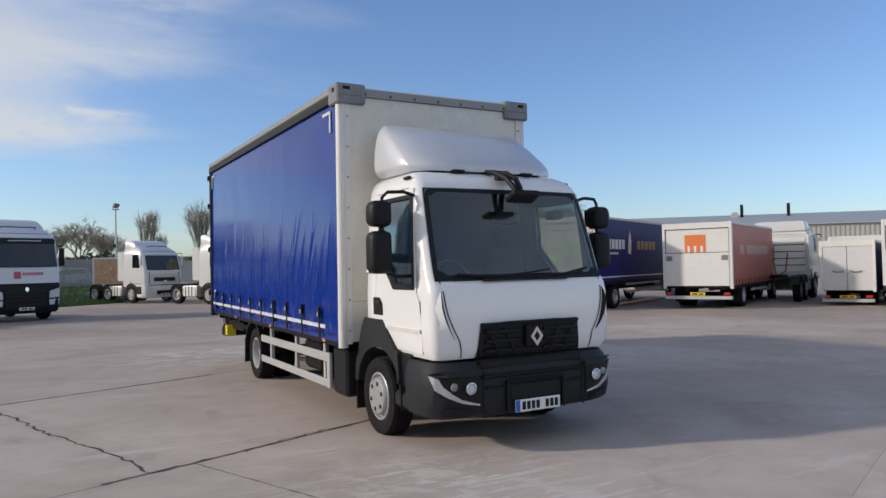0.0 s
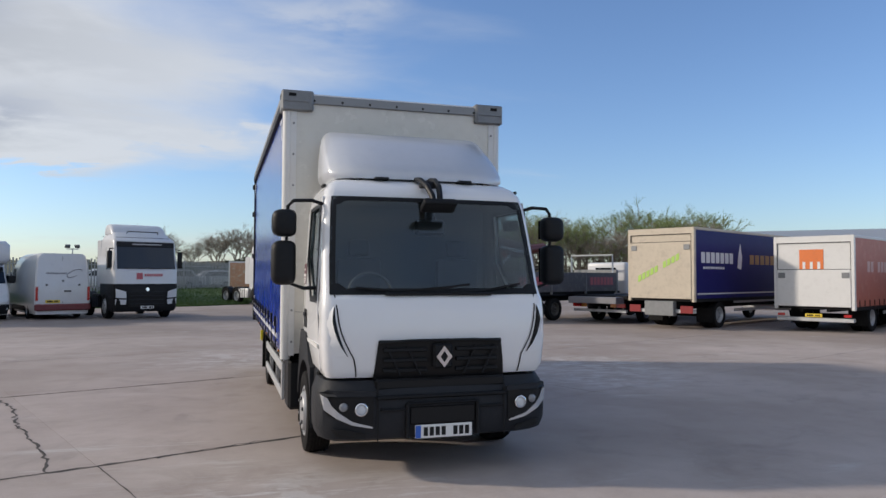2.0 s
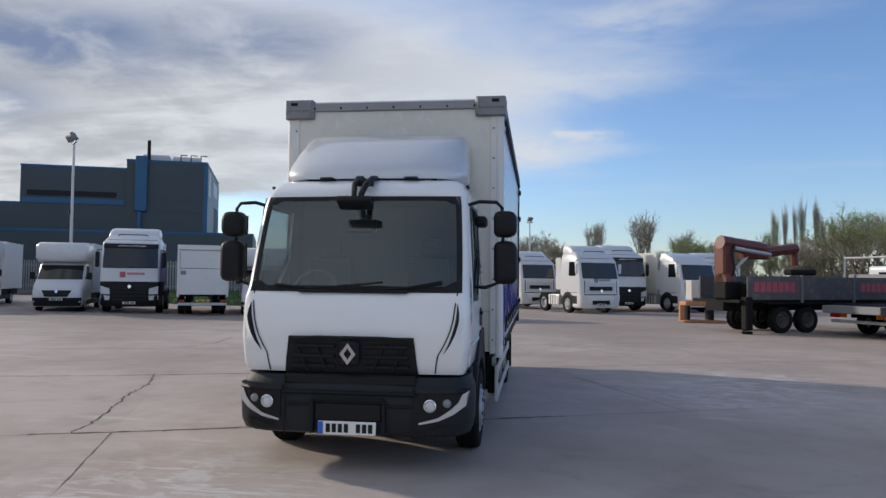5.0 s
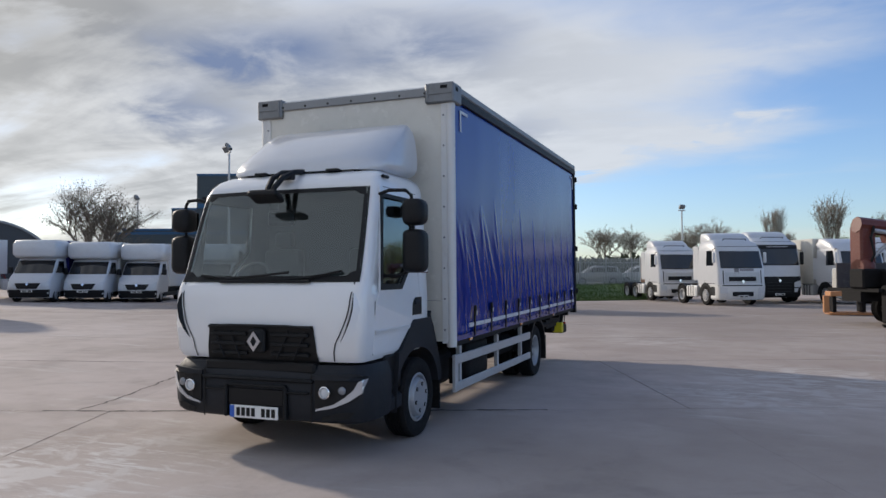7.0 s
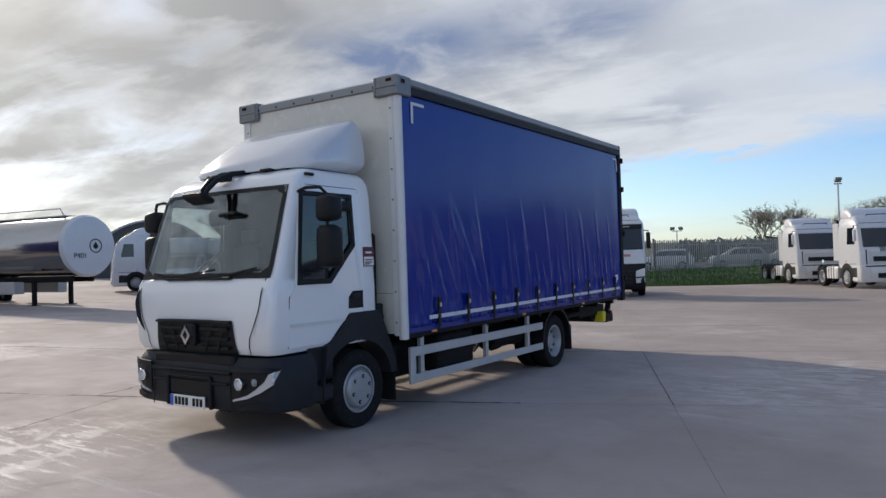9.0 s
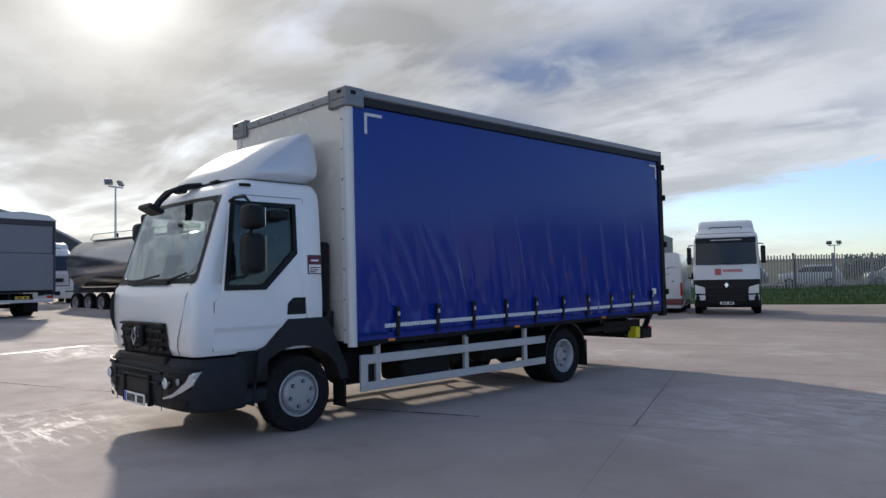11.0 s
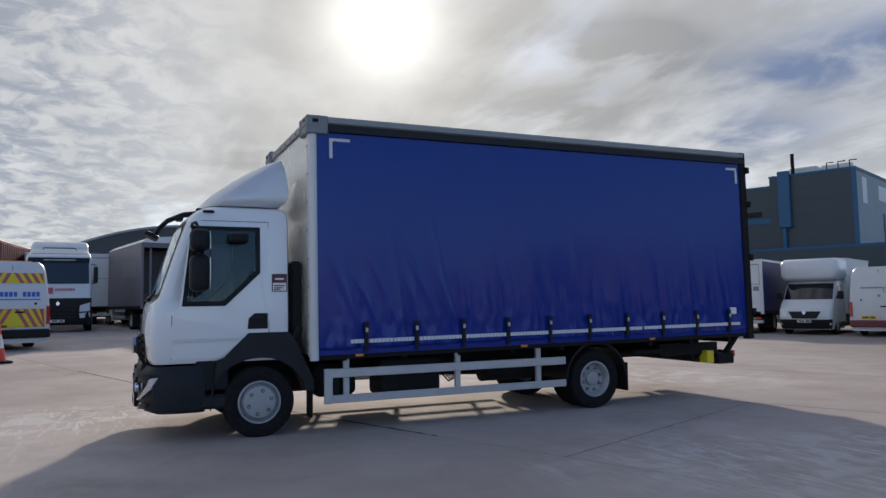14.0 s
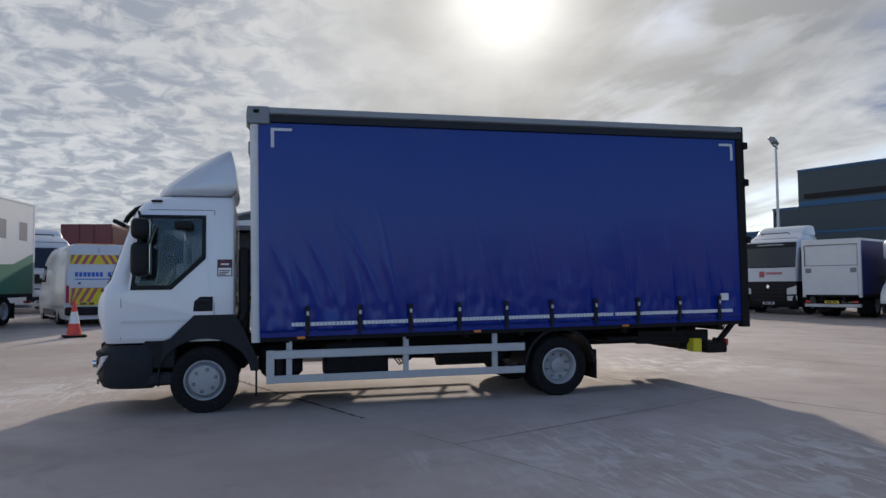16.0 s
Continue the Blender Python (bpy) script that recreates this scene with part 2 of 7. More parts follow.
INTERIOR = surface("cab_grey_trim", (0.09, 0.092, 0.096), 0.7, vary=0.15, size=6, grain=120, bump=0.2)
SEATCLOTH = surface("seat_cloth", (0.06, 0.062, 0.068), 0.9, vary=0.2, size=10, grain=200, bump=0.3)
YELLOW = surface("yellow_plastic", (0.70, 0.60, 0.02), 0.45, vary=0.1, size=6, dirt=0.12)
RED = surface("red_paint", (0.24, 0.018, 0.02), 0.4, vary=0.12, size=3, dirt=0.12)
ORANGE = surface("orange_paint", (0.72, 0.19, 0.05), 0.45, vary=0.1, size=3, dirt=0.15)
CRANERED = surface("crane_red_orange", (0.13, 0.030, 0.020), 0.45, vary=0.2, size=3, dirt=0.3)
PALEINK = surface("pale_ink", (0.7, 0.7, 0.72), 0.5, vary=0.06, size=6)
PINKINK = surface("faded_red_ink", (0.45, 0.10, 0.12), 0.5, vary=0.15, size=6)
STICKER = surface("dark_red_sticker", (0.10, 0.012, 0.03), 0.4, vary=0.15, size=12)
NAVY = surface("navy_curtain", (0.014, 0.015, 0.12), 0.42, vary=0.15, size=2, dirt=0.04, spec=0.1)
SALMON = surface("faded_orange_curtain", (0.42, 0.13, 0.09), 0.5, vary=0.12, size=2, second=(0.5, 0.22, 0.17), patch=0.5, dirt=0.1)
BEIGE = surface("beige_rear_panel", (0.55, 0.48, 0.38), 0.5, vary=0.1, size=2, second=(0.42, 0.36, 0.28), patch=0.5, dirt=0.15)
GREYBOX = surface("grey_box_panel", (0.20, 0.20, 0.22), 0.5, vary=0.1, size=2, dirt=0.12)
DARKBOX = surface("dark_box_panel", (0.05, 0.045, 0.055), 0.5, vary=0.15, size=2, dirt=0.12)
LIMEINK = surface("lime_ink", (0.40, 0.62, 0.12), 0.5, vary=0.15, size=6)
GREENCURT = surface("green_curtain", (0.05, 0.20, 0.13), 0.45, vary=0.12, size=2, dirt=0.1)
MAROON = surface("maroon_container_paint", (0.16, 0.03, 0.035), 0.5, vary=0.15, size=1.5, dirt=0.2)
TANKSTEEL = surface("polished_tank_steel", (0.36, 0.37, 0.39), 0.16, 1.0, vary=0.06, size=2, dirt=0.05)


def curtain_material():
    m = surface("blue_pvc_curtain", (0.002, 0.026, 0.24), 0.165, vary=0.08, size=1.2, grain=9, bump=0.05, second=(0.003, 0.032, 0.26), patch=0.3, gloss=0.08)
    m.node_tree.nodes["Principled BSDF"].inputs["Specular IOR Level"].default_value = 0.37
    return m


BLUE = curtain_material()


# ---- mesh helpers ----
def part(name, bm, material, parent, label="", smooth=0.0):
    me = bpy.data.meshes.new(name)
    bmesh.ops.recalc_face_normals(bm, faces=bm.faces)
    bm.to_mesh(me)
    bm.free()
    me.materials.append(material)
    if smooth:
        me.shade_smooth()
        me.set_sharp_from_angle(angle=radians(smooth))
    ob = new(name, me)
    ob.parent = parent
    return tagged(ob, label)


def thing(name, label, category, m=None, group="", kind=""):
    ob = new(name)
    ob.empty_display_size = 0.2
    if m is not None:
        ob.matrix_basis = m
    return tagged(ob, label, category, group, kind)


def box(x0, x1, y0, y1, z0, z1, bevel=0.0, bm=None, seg=1):
    bm = bm or bmesh.new()
    made = bmesh.ops.create_cube(bm, size=1, matrix=Matrix.Translation(((x0 + x1) / 2, (y0 + y1) / 2, (z0 + z1) / 2)) @ Matrix.Diagonal((abs(x1 - x0), abs(y1 - y0), abs(z1 - z0), 1)))
    if bevel:
        vs = set(made["verts"])
        es = [e for e in bm.edges if e.verts[0] in vs and e.verts[1] in vs]
        bmesh.ops.bevel(bm, geom=es, offset=bevel, segments=seg, affect="EDGES", profile=0.6)
    return bm


def rod(p, q, r, seg=10, bm=None, r2=None):
    bm = bm or bmesh.new()
    p, q = Vector(p), Vector(q)
    turn = (q - p).to_track_quat("Z", "Y").to_matrix().to_4x4()
    bmesh.ops.create_cone(bm, cap_ends=True, segments=seg, radius1=r, radius2=r if r2 is None else r2, depth=(q - p).length, matrix=Matrix.Translation((p + q) / 2) @ turn)
    return bm


def tube(points, r, seg=8, bm=None):
    """A bent pipe through the points."""
    bm = bm or bmesh.new()
    pts = [Vector(p) for p in points]
    rings = []
    for k, p in enumerate(pts):
        d = (pts[min(k + 1, len(pts) - 1)] - pts[max(k - 1, 0)]).normalized()
        m = d.to_track_quat("Z", "Y").to_matrix()
        rings.append([bm.verts.new(p + m @ Vector((r * math.cos(a), r * math.sin(a), 0))) for a in (2 * math.pi * j / seg for j in range(seg))])
    for a, b in zip(rings, rings[1:]):
        for j in range(seg):
            bm.faces.new((a[j], a[(j + 1) % seg], b[(j + 1) % seg], b[j]))
    bm.faces.new(rings[0][::-1])
    bm.faces.new(rings[-1])
    return bm


def lathe(profile, seg=32, bm=None, capped=True):
    """Turns (x, radius) pairs round the x axis."""
    bm = bm or bmesh.new()
    rings = [[bm.verts.new((x, r * math.cos(a), r * math.sin(a))) for a in (2 * math.pi * j / seg for j in range(seg))] for x, r in profile]
    for a, b in zip(rings, rings[1:]):
        for j in range(seg):
            bm.faces.new((a[j], a[(j + 1) % seg], b[(j + 1) % seg], b[j]))
    for ring in (rings[0], rings[-1]) if capped else ():
        bm.faces.new(ring)
    return bm


def loft(rings, bm=None, caps=True, skip=None):
    """Joins closed rings of points. skip(level, column): quads left open."""
    bm = bm or bmesh.new()
    vs = [[bm.verts.new(p) for p in ring] for ring in rings]
    n = len(vs[0])
    for k, (a, b) in enumerate(zip(vs, vs[1:])):
        for j in range(n):
            if not (skip and skip(k, j)):
                bm.faces.new((a[j], a[(j + 1) % n], b[(j + 1) % n], b[j]))
    if caps:
        bm.faces.new(vs[0][::-1])
        bm.faces.new(vs[-1])
    return bm


def slab(outline, holes, place, depth, bm=None, cuts=0):
    """A flat sheet cut to an outline with holes, set in space by place(u, v, w), w from 0 to depth."""
    own = bmesh.new()
    loops = [[Vector((u, v, 0)) for u, v in loop] for loop in (outline, *holes)]
    flat = [p for loop in loops for p in loop]
    tris = tessellate_polygon(loops)
    for level in ((0.0, depth) if depth else (0.0,)):
        vs = [own.verts.new((p.x, p.y, level)) for p in flat]
        for t in tris:
            own.faces.new([vs[k] for k in t])
    own.verts.ensure_lookup_table()
    if depth:
        first, n = 0, len(flat)
        for loop in loops:
            m = len(loop)
            for k in range(m):
                i, j = first + k, first + (k + 1) % m
                own.faces.new((own.verts[i], own.verts[j], own.verts[n + j], own.verts[n + i]))
            first += m
    if cuts:
        bmesh.ops.subdivide_edges(own, edges=[e for e in own.edges if e.calc_length() > 0.05], cuts=cuts, use_grid_fill=True)
    for v in own.verts:
        v.co = place(*v.co)
    if bm is None:
        return own
    me = bpy.data.meshes.new("tmp")
    own.to_mesh(me)
    own.free()
    bm.from_mesh(me)
    bpy.data.meshes.remove(me)
    return bm


def frange(a, b, n):
    return [a + (b - a) * k / n for k in range(n + 1)]


def grid_panel(put, us, vs, lift, bm=None):
    """A bowed sheet through put(u, v, lift); us may be functions of v."""
    bm = bm or bmesh.new()
    rows = [[bm.verts.new(put(u if not callable(u) else u(v), v, lift)) for u in us] for v in vs]
    for a, b in zip(rows, rows[1:]):
        for k in range(len(us) - 1):
            bm.faces.new((a[k], a[k + 1], b[k + 1], b[k]))
    return bm


def lettering(name, words, size, material, parent, m, depth=0.004):
    cu = bpy.data.curves.new(name, "FONT")
    cu.body, cu.size, cu.extrude, cu.align_x = words, size, depth, "CENTER"
    tmp = bpy.data.objects.new(name, cu)
    me = bpy.data.meshes.new_from_object(tmp)
    bpy.data.objects.remove(tmp)
    bpy.data.curves.remove(cu)
    me.materials.append(material)
    ob = new(name, me)
    ob.parent, ob.matrix_basis = parent, m
    return ob


def wheel(parent, x, y, r, width, side, dished=False, name="wheel", split=False, rim_mat=None):
    """A road wheel on the x axis: tyre, rim, nuts. side: +1 for the outer face towards +x."""
    w = new(name)
    w.parent, w.matrix_basis = parent, Matrix.Translation((x, y, r)) @ (Matrix.Identity(4) if side > 0 else pose(0, 0, 0, 0, 0, 180))
    rr, h = r * 0.60, width / 2
    prof = [(-h * 0.8, rr), (-h * 0.96, r * 0.80), (-h * 0.90, r * 0.95), (-h * 0.62, r)]
    for k in range(5):
        c = -h * 0.62 + h * 1.24 * (k + 0.5) / 5
        prof += [(c - h * 0.10, r), (c - h * 0.085, r * 0.972), (c + h * 0.085, r * 0.972), (c + h * 0.10, r)]
    prof += [(h * 0.62, r), (h * 0.90, r * 0.95), (h * 0.97, r * 0.80), (h * 0.92, r * 0.66), (h * 0.8, rr)]
    part("tyre", lathe(prof, 40, capped=False), RUBBER, w, smooth=35)
    if dished:
        rim = [(h * 0.82, rr * 1.02), (h * 0.84, rr * 0.93), (h * 0.70, rr * 0.86), (h * 0.10, rr * 0.78), (0.0, rr * 0.52), (h * 0.02, rr * 0.40), (h * 0.30, rr * 0.38), (h * 0.34, rr * 0.30), (h * 0.34, 0.002)]
    else:
        rim = [(h * 0.84, rr * 1.02), (h * 0.90, rr * 0.98), (h * 0.88, rr * 0.93), (h * 0.62, rr * 0.90), (h * 0.55, rr * 0.84), (h * 0.98, rr * 0.78), (h * 1.08, rr * 0.72), (h * 1.12, rr * 0.40), (h * 1.13, 0.01)]
    rim = ([] if dished else [(-h * 0.7, rr * 0.9), (h * 0.5, rr * 0.99)]) + rim
    part("rim", lathe(rim, 32, capped=not dished), rim_mat or RIM, w, smooth=35)
    n = 6 if not dished else 8
    bm = bmesh.new()
    for k in range(n):
        a = 2 * math.pi * k / n + 0.3
        rad, d = (rr * 0.55, h * 1.11) if not dished else (rr * 0.64, h * 0.04)
        nut = rod((d - 0.02, rad * math.cos(a), rad * math.sin(a)), (d + (0.035 if dished else 0.008), rad * math.cos(a), rad * math.sin(a)), rr * 0.085, 10, None if split else bm)
        if split:
            nut = part("wheel_nut", nut, CAPGREY if dished else BARBLACK, w, smooth=35)
            if not dished:
                part("nut_cap", rod((d, rad * math.cos(a), rad * math.sin(a)), (d + 0.016, rad * math.cos(a), rad * math.sin(a)), rr * 0.05, 6), RIM, nut)
    if not split:
        part("wheel_nut", bm, CAPGREY if dished else BARBLACK, w, smooth=35)
    return w


# ---- the curtain-sided lorry ----
CAB_LEVELS = [(0.88, 1.00, 0.07), (0.95, 1.03, 0.035), (1.2, 1.05, 0.02), (1.45, 1.05, 0.035), (1.55, 1.045, 0.055), (1.64, 1.04, 0.12), (1.92, 1.03, 0.21), (2.2, 1.015, 0.30),
              (2.42, 1.00, 0.375), (2.48, 0.99, 0.40), (2.56, 0.975, 0.45), (2.63, 0.94, 0.53), (2.68, 0.88, 0.63), (2.70, 0.78, 0.75)]


def cab_at(z):
    for a, b in zip(CAB_LEVELS, CAB_LEVELS[1:]):
        if z <= b[0]:
            k = max(0.0, (z - a[0]) / (b[0] - a[0]))
            return tuple(p + (q - p) * k for p, q in zip(a, b))[1:]
    return CAB_LEVELS[-1][1:]


def cab_front(x, z):
    """The cab's front skin at x and height z."""
    w, f = cab_at(z)
    e = w - 0.09
    return f + 0.04 * min(1, abs(x) / e) ** 2 + (0 if abs(x) <= e else 0.10 * (1 - math.sqrt(max(0, 1 - ((abs(x) - e) / 0.09) ** 2))))


def cab_ring(z, grow=0.0):
    w, f = cab_at(z)
    top = max(0.0, z - 2.6)
    rear = 1.61 - top * 0.3
    half = [(e * (w - 0.09), cab_front(e * (w - 0.09), z)) for e in (0.0, 0.33, 0.66, 1.0)]
    half += [(w - 0.09 + 0.09 * math.sin(a), cab_front(w - 0.09, z) + 0.10 * (1 - math.cos(a))) for a in (radians(v) for v in (25, 45, 65, 90))]
    half += [(w, y) for y in (max(half[-1][1] + 0.015, 0.42 + 0.1 * (z - 1.55)), 0.86, 1.24, 1.36, rear - 0.07)]
    half += [(w - 0.02, rear - 0.02), (w - 0.07, rear), (w * 0.5, rear), (0.0, rear)]
    ring = half + [(-x, y) for x, y in half[-2:0:-1]]
    return [Vector((x, y, z)) for x, y in ring]


def lorry_cab(truck):
    n = len(cab_ring(1.0))
    levels = [z for z, _, _ in CAB_LEVELS]

    def gap(k, j):
        z = levels[k]
        j = min(j, n - 1 - j)
        return (j < 3 and 1.64 <= z < 2.48) or (8 <= j < 10 and 1.55 <= z < 2.42)

    bm = loft([cab_ring(z) for z in levels], skip=gap)
    for s in (1, -1):
        a, b, c = (bm.verts.new((s * (cab_at(z)[0]), y, z)) for y, z in ((1.24, 1.55), (1.24, 1.92), (0.86, 1.55)))
        bm.faces.new((a, b, c))
    bmesh.ops.remove_doubles(bm, verts=bm.verts, dist=0.0005)
    shell = part("cab_shell", bm, WHITE, truck, "white painted steel cab shell", smooth=40)
    mod = shell.modifiers.new("thickness", "SOLIDIFY")
    shell.data.materials.append(INTERIOR)
    mod.thickness, mod.offset, mod.material_offset = 0.03, -1, 1
    # windscreen: black border and bowed pane
    zs = [1.625, 1.70, 1.92, 2.2, 2.42, 2.495]
    bm = bmesh.new()
    rows = [[bm.verts.new((e * (cab_at(z)[0] - 0.075), cab_front(e * (cab_at(z)[0] - 0.09), z) - 0.004, z)) for e in (k / 6 for k in range(-6, 7))] for z in zs]
    for a, b in zip(rows, rows[1:]):
        for k in range(12):
            bm.faces.new((a[k], a[k + 1], b[k + 1], b[k]))
    screen = part("windscreen", bm, GLASS, truck, "wide bowed glass windscreen", smooth=60)
    screen.visible_shadow = False
    bm = bmesh.new()
    inner, outer = [], []
    for e, z in [(k / 10, 1.60) for k in range(-10, 11)] + [(1, z) for z in (1.7, 1.92, 2.2, 2.42)] + [(k / 10, 2.50) for k in range(10, -11, -1)] + [(-1, z) for z in (2.42, 2.2, 1.92, 1.7)]:
        x = e * (cab_at(z)[0] - 0.06)
        outer.append(bm.verts.new((x, cab_front(x, z) - 0.007, z)))
        corner = abs(e) > 0.99 and z in (1.60, 2.50)
        zi = min(max(z, 1.695 if corner else 1.655), 2.42 if corner else 2.46)
        x = e * (cab_at(zi)[0] - (0.145 if corner else 0.112))
        inner.append(bm.verts.new((x, cab_front(x, zi) - 0.008, zi)))
    for k in range(len(outer)):
        j = (k + 1) % len(outer)
        bm.faces.new((outer[k], outer[j], inner[j], inner[k]))
    part("windscreen_border", bm, BLACK, screen)
    bm = tube([(-0.75, cab_front(0.75, 1.66) - 0.03, 1.665), (-0.4, cab_front(0.4, 1.63) - 0.035, 1.63), (0.0, 0.06, 1.66), (0.28, 0.075, 1.69)], 0.012, 6)
    tube([(0.80, cab_front(0.8, 1.68) - 0.03, 1.70), (0.45, cab_front(0.4, 1.64) - 0.03, 1.635), (0.1, 0.06, 1.62)], 0.012, 6, bm)
    box(-0.5, 0.5, 0.055, 0.11, 1.592, 1.622, 0.01, bm)
    part("wiper", bm, BLACK, screen)
    # doors: seams, glass, handle recess, grab strip
    for s in (1, -1):
        side = lambda u, v, d, s=s: Vector((s * (cab_at(v)[0] + 0.004 + d), u, v))
        door = part("door", slab([(0.30, 0.93), (0.84, 0.93), (1.13, 1.2), (1.36, 1.2), (1.36, 2.50), (0.50, 2.50), (0.37, 1.50), (0.30, 1.40)],
                                 [[(0.42, 1.55), (0.86, 1.55), (1.24, 1.92), (1.24, 2.42), (0.53, 2.42)]], side, 0.008), WHITE, truck, "white cab door")
        pane = part("door_window", slab([(0.43, 1.54), (0.86, 1.54), (1.25, 1.91), (1.25, 2.43), (0.52, 2.43)], [], lambda u, v, d, s=s: Vector((s * (cab_at(v)[0] - 0.012 + d), u, v)), 0.004), SIDEGLASS, door, "tinted side glass")
        pane.visible_shadow = False
        part("window_seal", slab([(0.40, 1.52), (0.87, 1.52), (1.265, 1.90), (1.265, 2.44), (0.50, 2.44)], [[(0.45, 1.575), (0.845, 1.575), (1.22, 1.94), (1.22, 2.40), (0.545, 2.40)]], side, 0.014), BLACK, door)
        part("handle_recess", slab([(1.12, 1.25), (1.35, 1.25), (1.35, 1.43), (1.20, 1.43), (1.13, 1.37)], [], side, 0.013), BLACK, door)
        part("door_handle", box(s * 1.062, s * 1.085, 1.16, 1.30, 1.36, 1.40, 0.008), GREYBLACK, door)
        part("rubbing_strip", slab([(0.30, 1.12), (1.08, 1.12), (1.11, 1.155), (0.30, 1.155)], [], side, 0.014), WHITE_DULL, door)
        for y0, y1, z0, z1 in ((1.362, 1.368, 1.2, 2.50), (0.293, 0.299, 0.93, 1.42), (0.60, 1.36, 2.503, 2.509)):
            part("door_seam", slab([(y0, z0), (y1, z0), (y1, z1), (y0, z1)], [], side, 0.003), BLACK, door)
        part("warning_sticker", slab([(1.40, 1.68), (1.58, 1.68), (1.58, 1.89), (1.40, 1.89)], [], side, 0.003), STICKER, truck, "dark red and white warning sticker")
        part("sticker_panel", slab([(1.412, 1.69), (1.568, 1.69), (1.568, 1.785), (1.412, 1.785)], [], side, 0.005), PLATE, truck)
        for z, y in ((1.745, 1.55), (1.72, 1.53), (1.70, 1.50)):
            part("sticker_bar", slab([(1.425, z), (y, z), (y, z + 0.012), (1.425, z + 0.012)], [], side, 0.007), STICKER, truck)
        part("sticker_bar", slab([(1.44, 1.82), (1.54, 1.82), (1.54, 1.84), (1.44, 1.84)], [], side, 0.007), PLATE, truck)
        part("marker_lamp", box(s * 0.955, s * 0.985, 0.62, 0.75, 2.60, 2.63, 0.008), BLACK, truck)
    # panel seams, and the flared corner lips with a dark slot on their inner side
    for s in (1, -1):
        for pts, across in (([(0.94, 1.60), (0.925, 1.48), (0.91, 1.36), (0.89, 1.28), (0.86, 1.2), (0.82, 1.12), (0.78, 1.05), (0.765, 0.97), (0.755, 0.89)], False),):
            bm = bmesh.new()
            rows = []
            for x, z in pts:
                h = 0.006
                rows.append([bm.verts.new((s * (x + (0 if across else d * h)), cab_front(x + (0 if across else d * h), z) - 0.007, z + (d * h if across else 0))) for d in (-1, 1)])
            for a, b in zip(rows, rows[1:]):
                bm.faces.new((a[0], a[1], b[1], b[0]))
            part("panel_seam", bm, BLACK, truck)
        slot, lip, rows = bmesh.new(), bmesh.new(), []
        for x, z, k in ((0.945, 1.50, 0.05), (0.942, 1.44, 0.6), (0.935, 1.37, 1.0), (0.92, 1.30, 1.0), (0.90, 1.23, 0.9), (0.87, 1.15, 0.6), (0.83, 1.07, 0.05)):
            y = cab_front(x, z) - 0.006
            tip, out = x + 0.030 * k + 0.004, min(x + 0.15, cab_at(z)[0] - 0.004)
            rows.append([Vector((s * x, y, z)), Vector((s * tip, y - 0.030 * k, z)), Vector((s * out, cab_front(out, z) - 0.002, z))])
        for a, b in zip(rows, rows[1:]):
            slot.faces.new([slot.verts.new(v) for v in (a[0], a[1], b[1], b[0])])
            lip.faces.new([lip.verts.new(v) for v in (a[1], a[2], b[2], b[1])])
        for m in (slot, lip):
            bmesh.ops.remove_doubles(m, verts=m.verts, dist=0.0005)
        part("air_slot", slot, BLACK, truck, smooth=60)
        part("corner_lip", lip, WHITE, truck, smooth=60)
    # grille with bars and a plain rhombus badge
    fr = lambda u, v, d: Vector((u, cab_front(u, v) - 0.004 - d, v))
    grille = part("grille", grid_panel(fr, [lambda v, e=e: e * (0.61 - (v - 0.86) * 0.12) for e in frange(-1, 1, 16)], frange(0.855, 1.205, 5), 0.008), BARBLACK, truck, "black slatted grille", smooth=60)
    bm = bmesh.new()
    for z in (0.94, 1.03, 1.12):
        for s in (1, -1):
            box(s * 0.13, s * 0.53, cab_front(0.3, z) - 0.040, cab_front(0.3, z) - 0.004, z - 0.018, z + 0.018, 0.008, bm)
    for s in (1, -1):
        for x in (0.2, 0.38):
            rod((s * x, 0.0, 0.9), (s * (x + 0.12), 0.0, 1.15), 0.010, 6, bm)
    tube([(-0.56, 0.0, 1.185), (-0.3, -0.015, 1.20), (0, -0.02, 1.20), (0.3, -0.015, 1.20), (0.56, 0.0, 1.185)], 0.014, 6, bm)
    part("grille_bar", bm, BLACK, grille)
    part("badge", slab([(0, 0.965), (0.073, 1.06), (0, 1.155), (-0.073, 1.06)], [[(0, 1.01), (0.034, 1.06), (0, 1.11), (-0.034, 1.06)]], lambda u, v, d: Vector((u, -0.045 - d, v)), 0.03), CHROME, grille, "chrome rhombus")
    part("badge_plinth", box(-0.09, 0.09, -0.045, 0.02, 0.95, 1.17, 0.02), BLACK, grille)
    # roof visor arm and mirror
    bm = bmesh.new()
    for x in (-0.07, 0.07):
        tube([(x, 0.72, 2.715), (x, 0.48, 2.68), (x * 0.8, 0.30, 2.60), (x * 0.5, 0.20, 2.50), (x * 0.4, 0.16, 2.42)], 0.028, 8, bm)
    box(-0.09, 0.09, 0.40, 0.48, 2.60, 2.66, 0.01, bm)
    part("front_mirror_arm", bm, BLACK, truck)
    bm = box(-0.16, 0.16, 0.02, 0.20, 2.37, 2.43, 0.028, seg=2)
    bmesh.ops.rotate(bm, verts=bm.verts, cent=(0, 0.12, 2.4), matrix=Matrix.Rotation(radians(-26), 3, "X"))
    part("front_mirror", bm, BLACK, truck, "black kerb-view mirror")
    part("camera_box", box(-0.16, 0.14, 0.34, 0.42, 2.14, 2.30, 0.03), BLACK, truck)
    part("camera_bracket", box(-0.05, 0.05, 0.385, 0.43, 2.26, 2.42, 0.01), BLACK, truck)
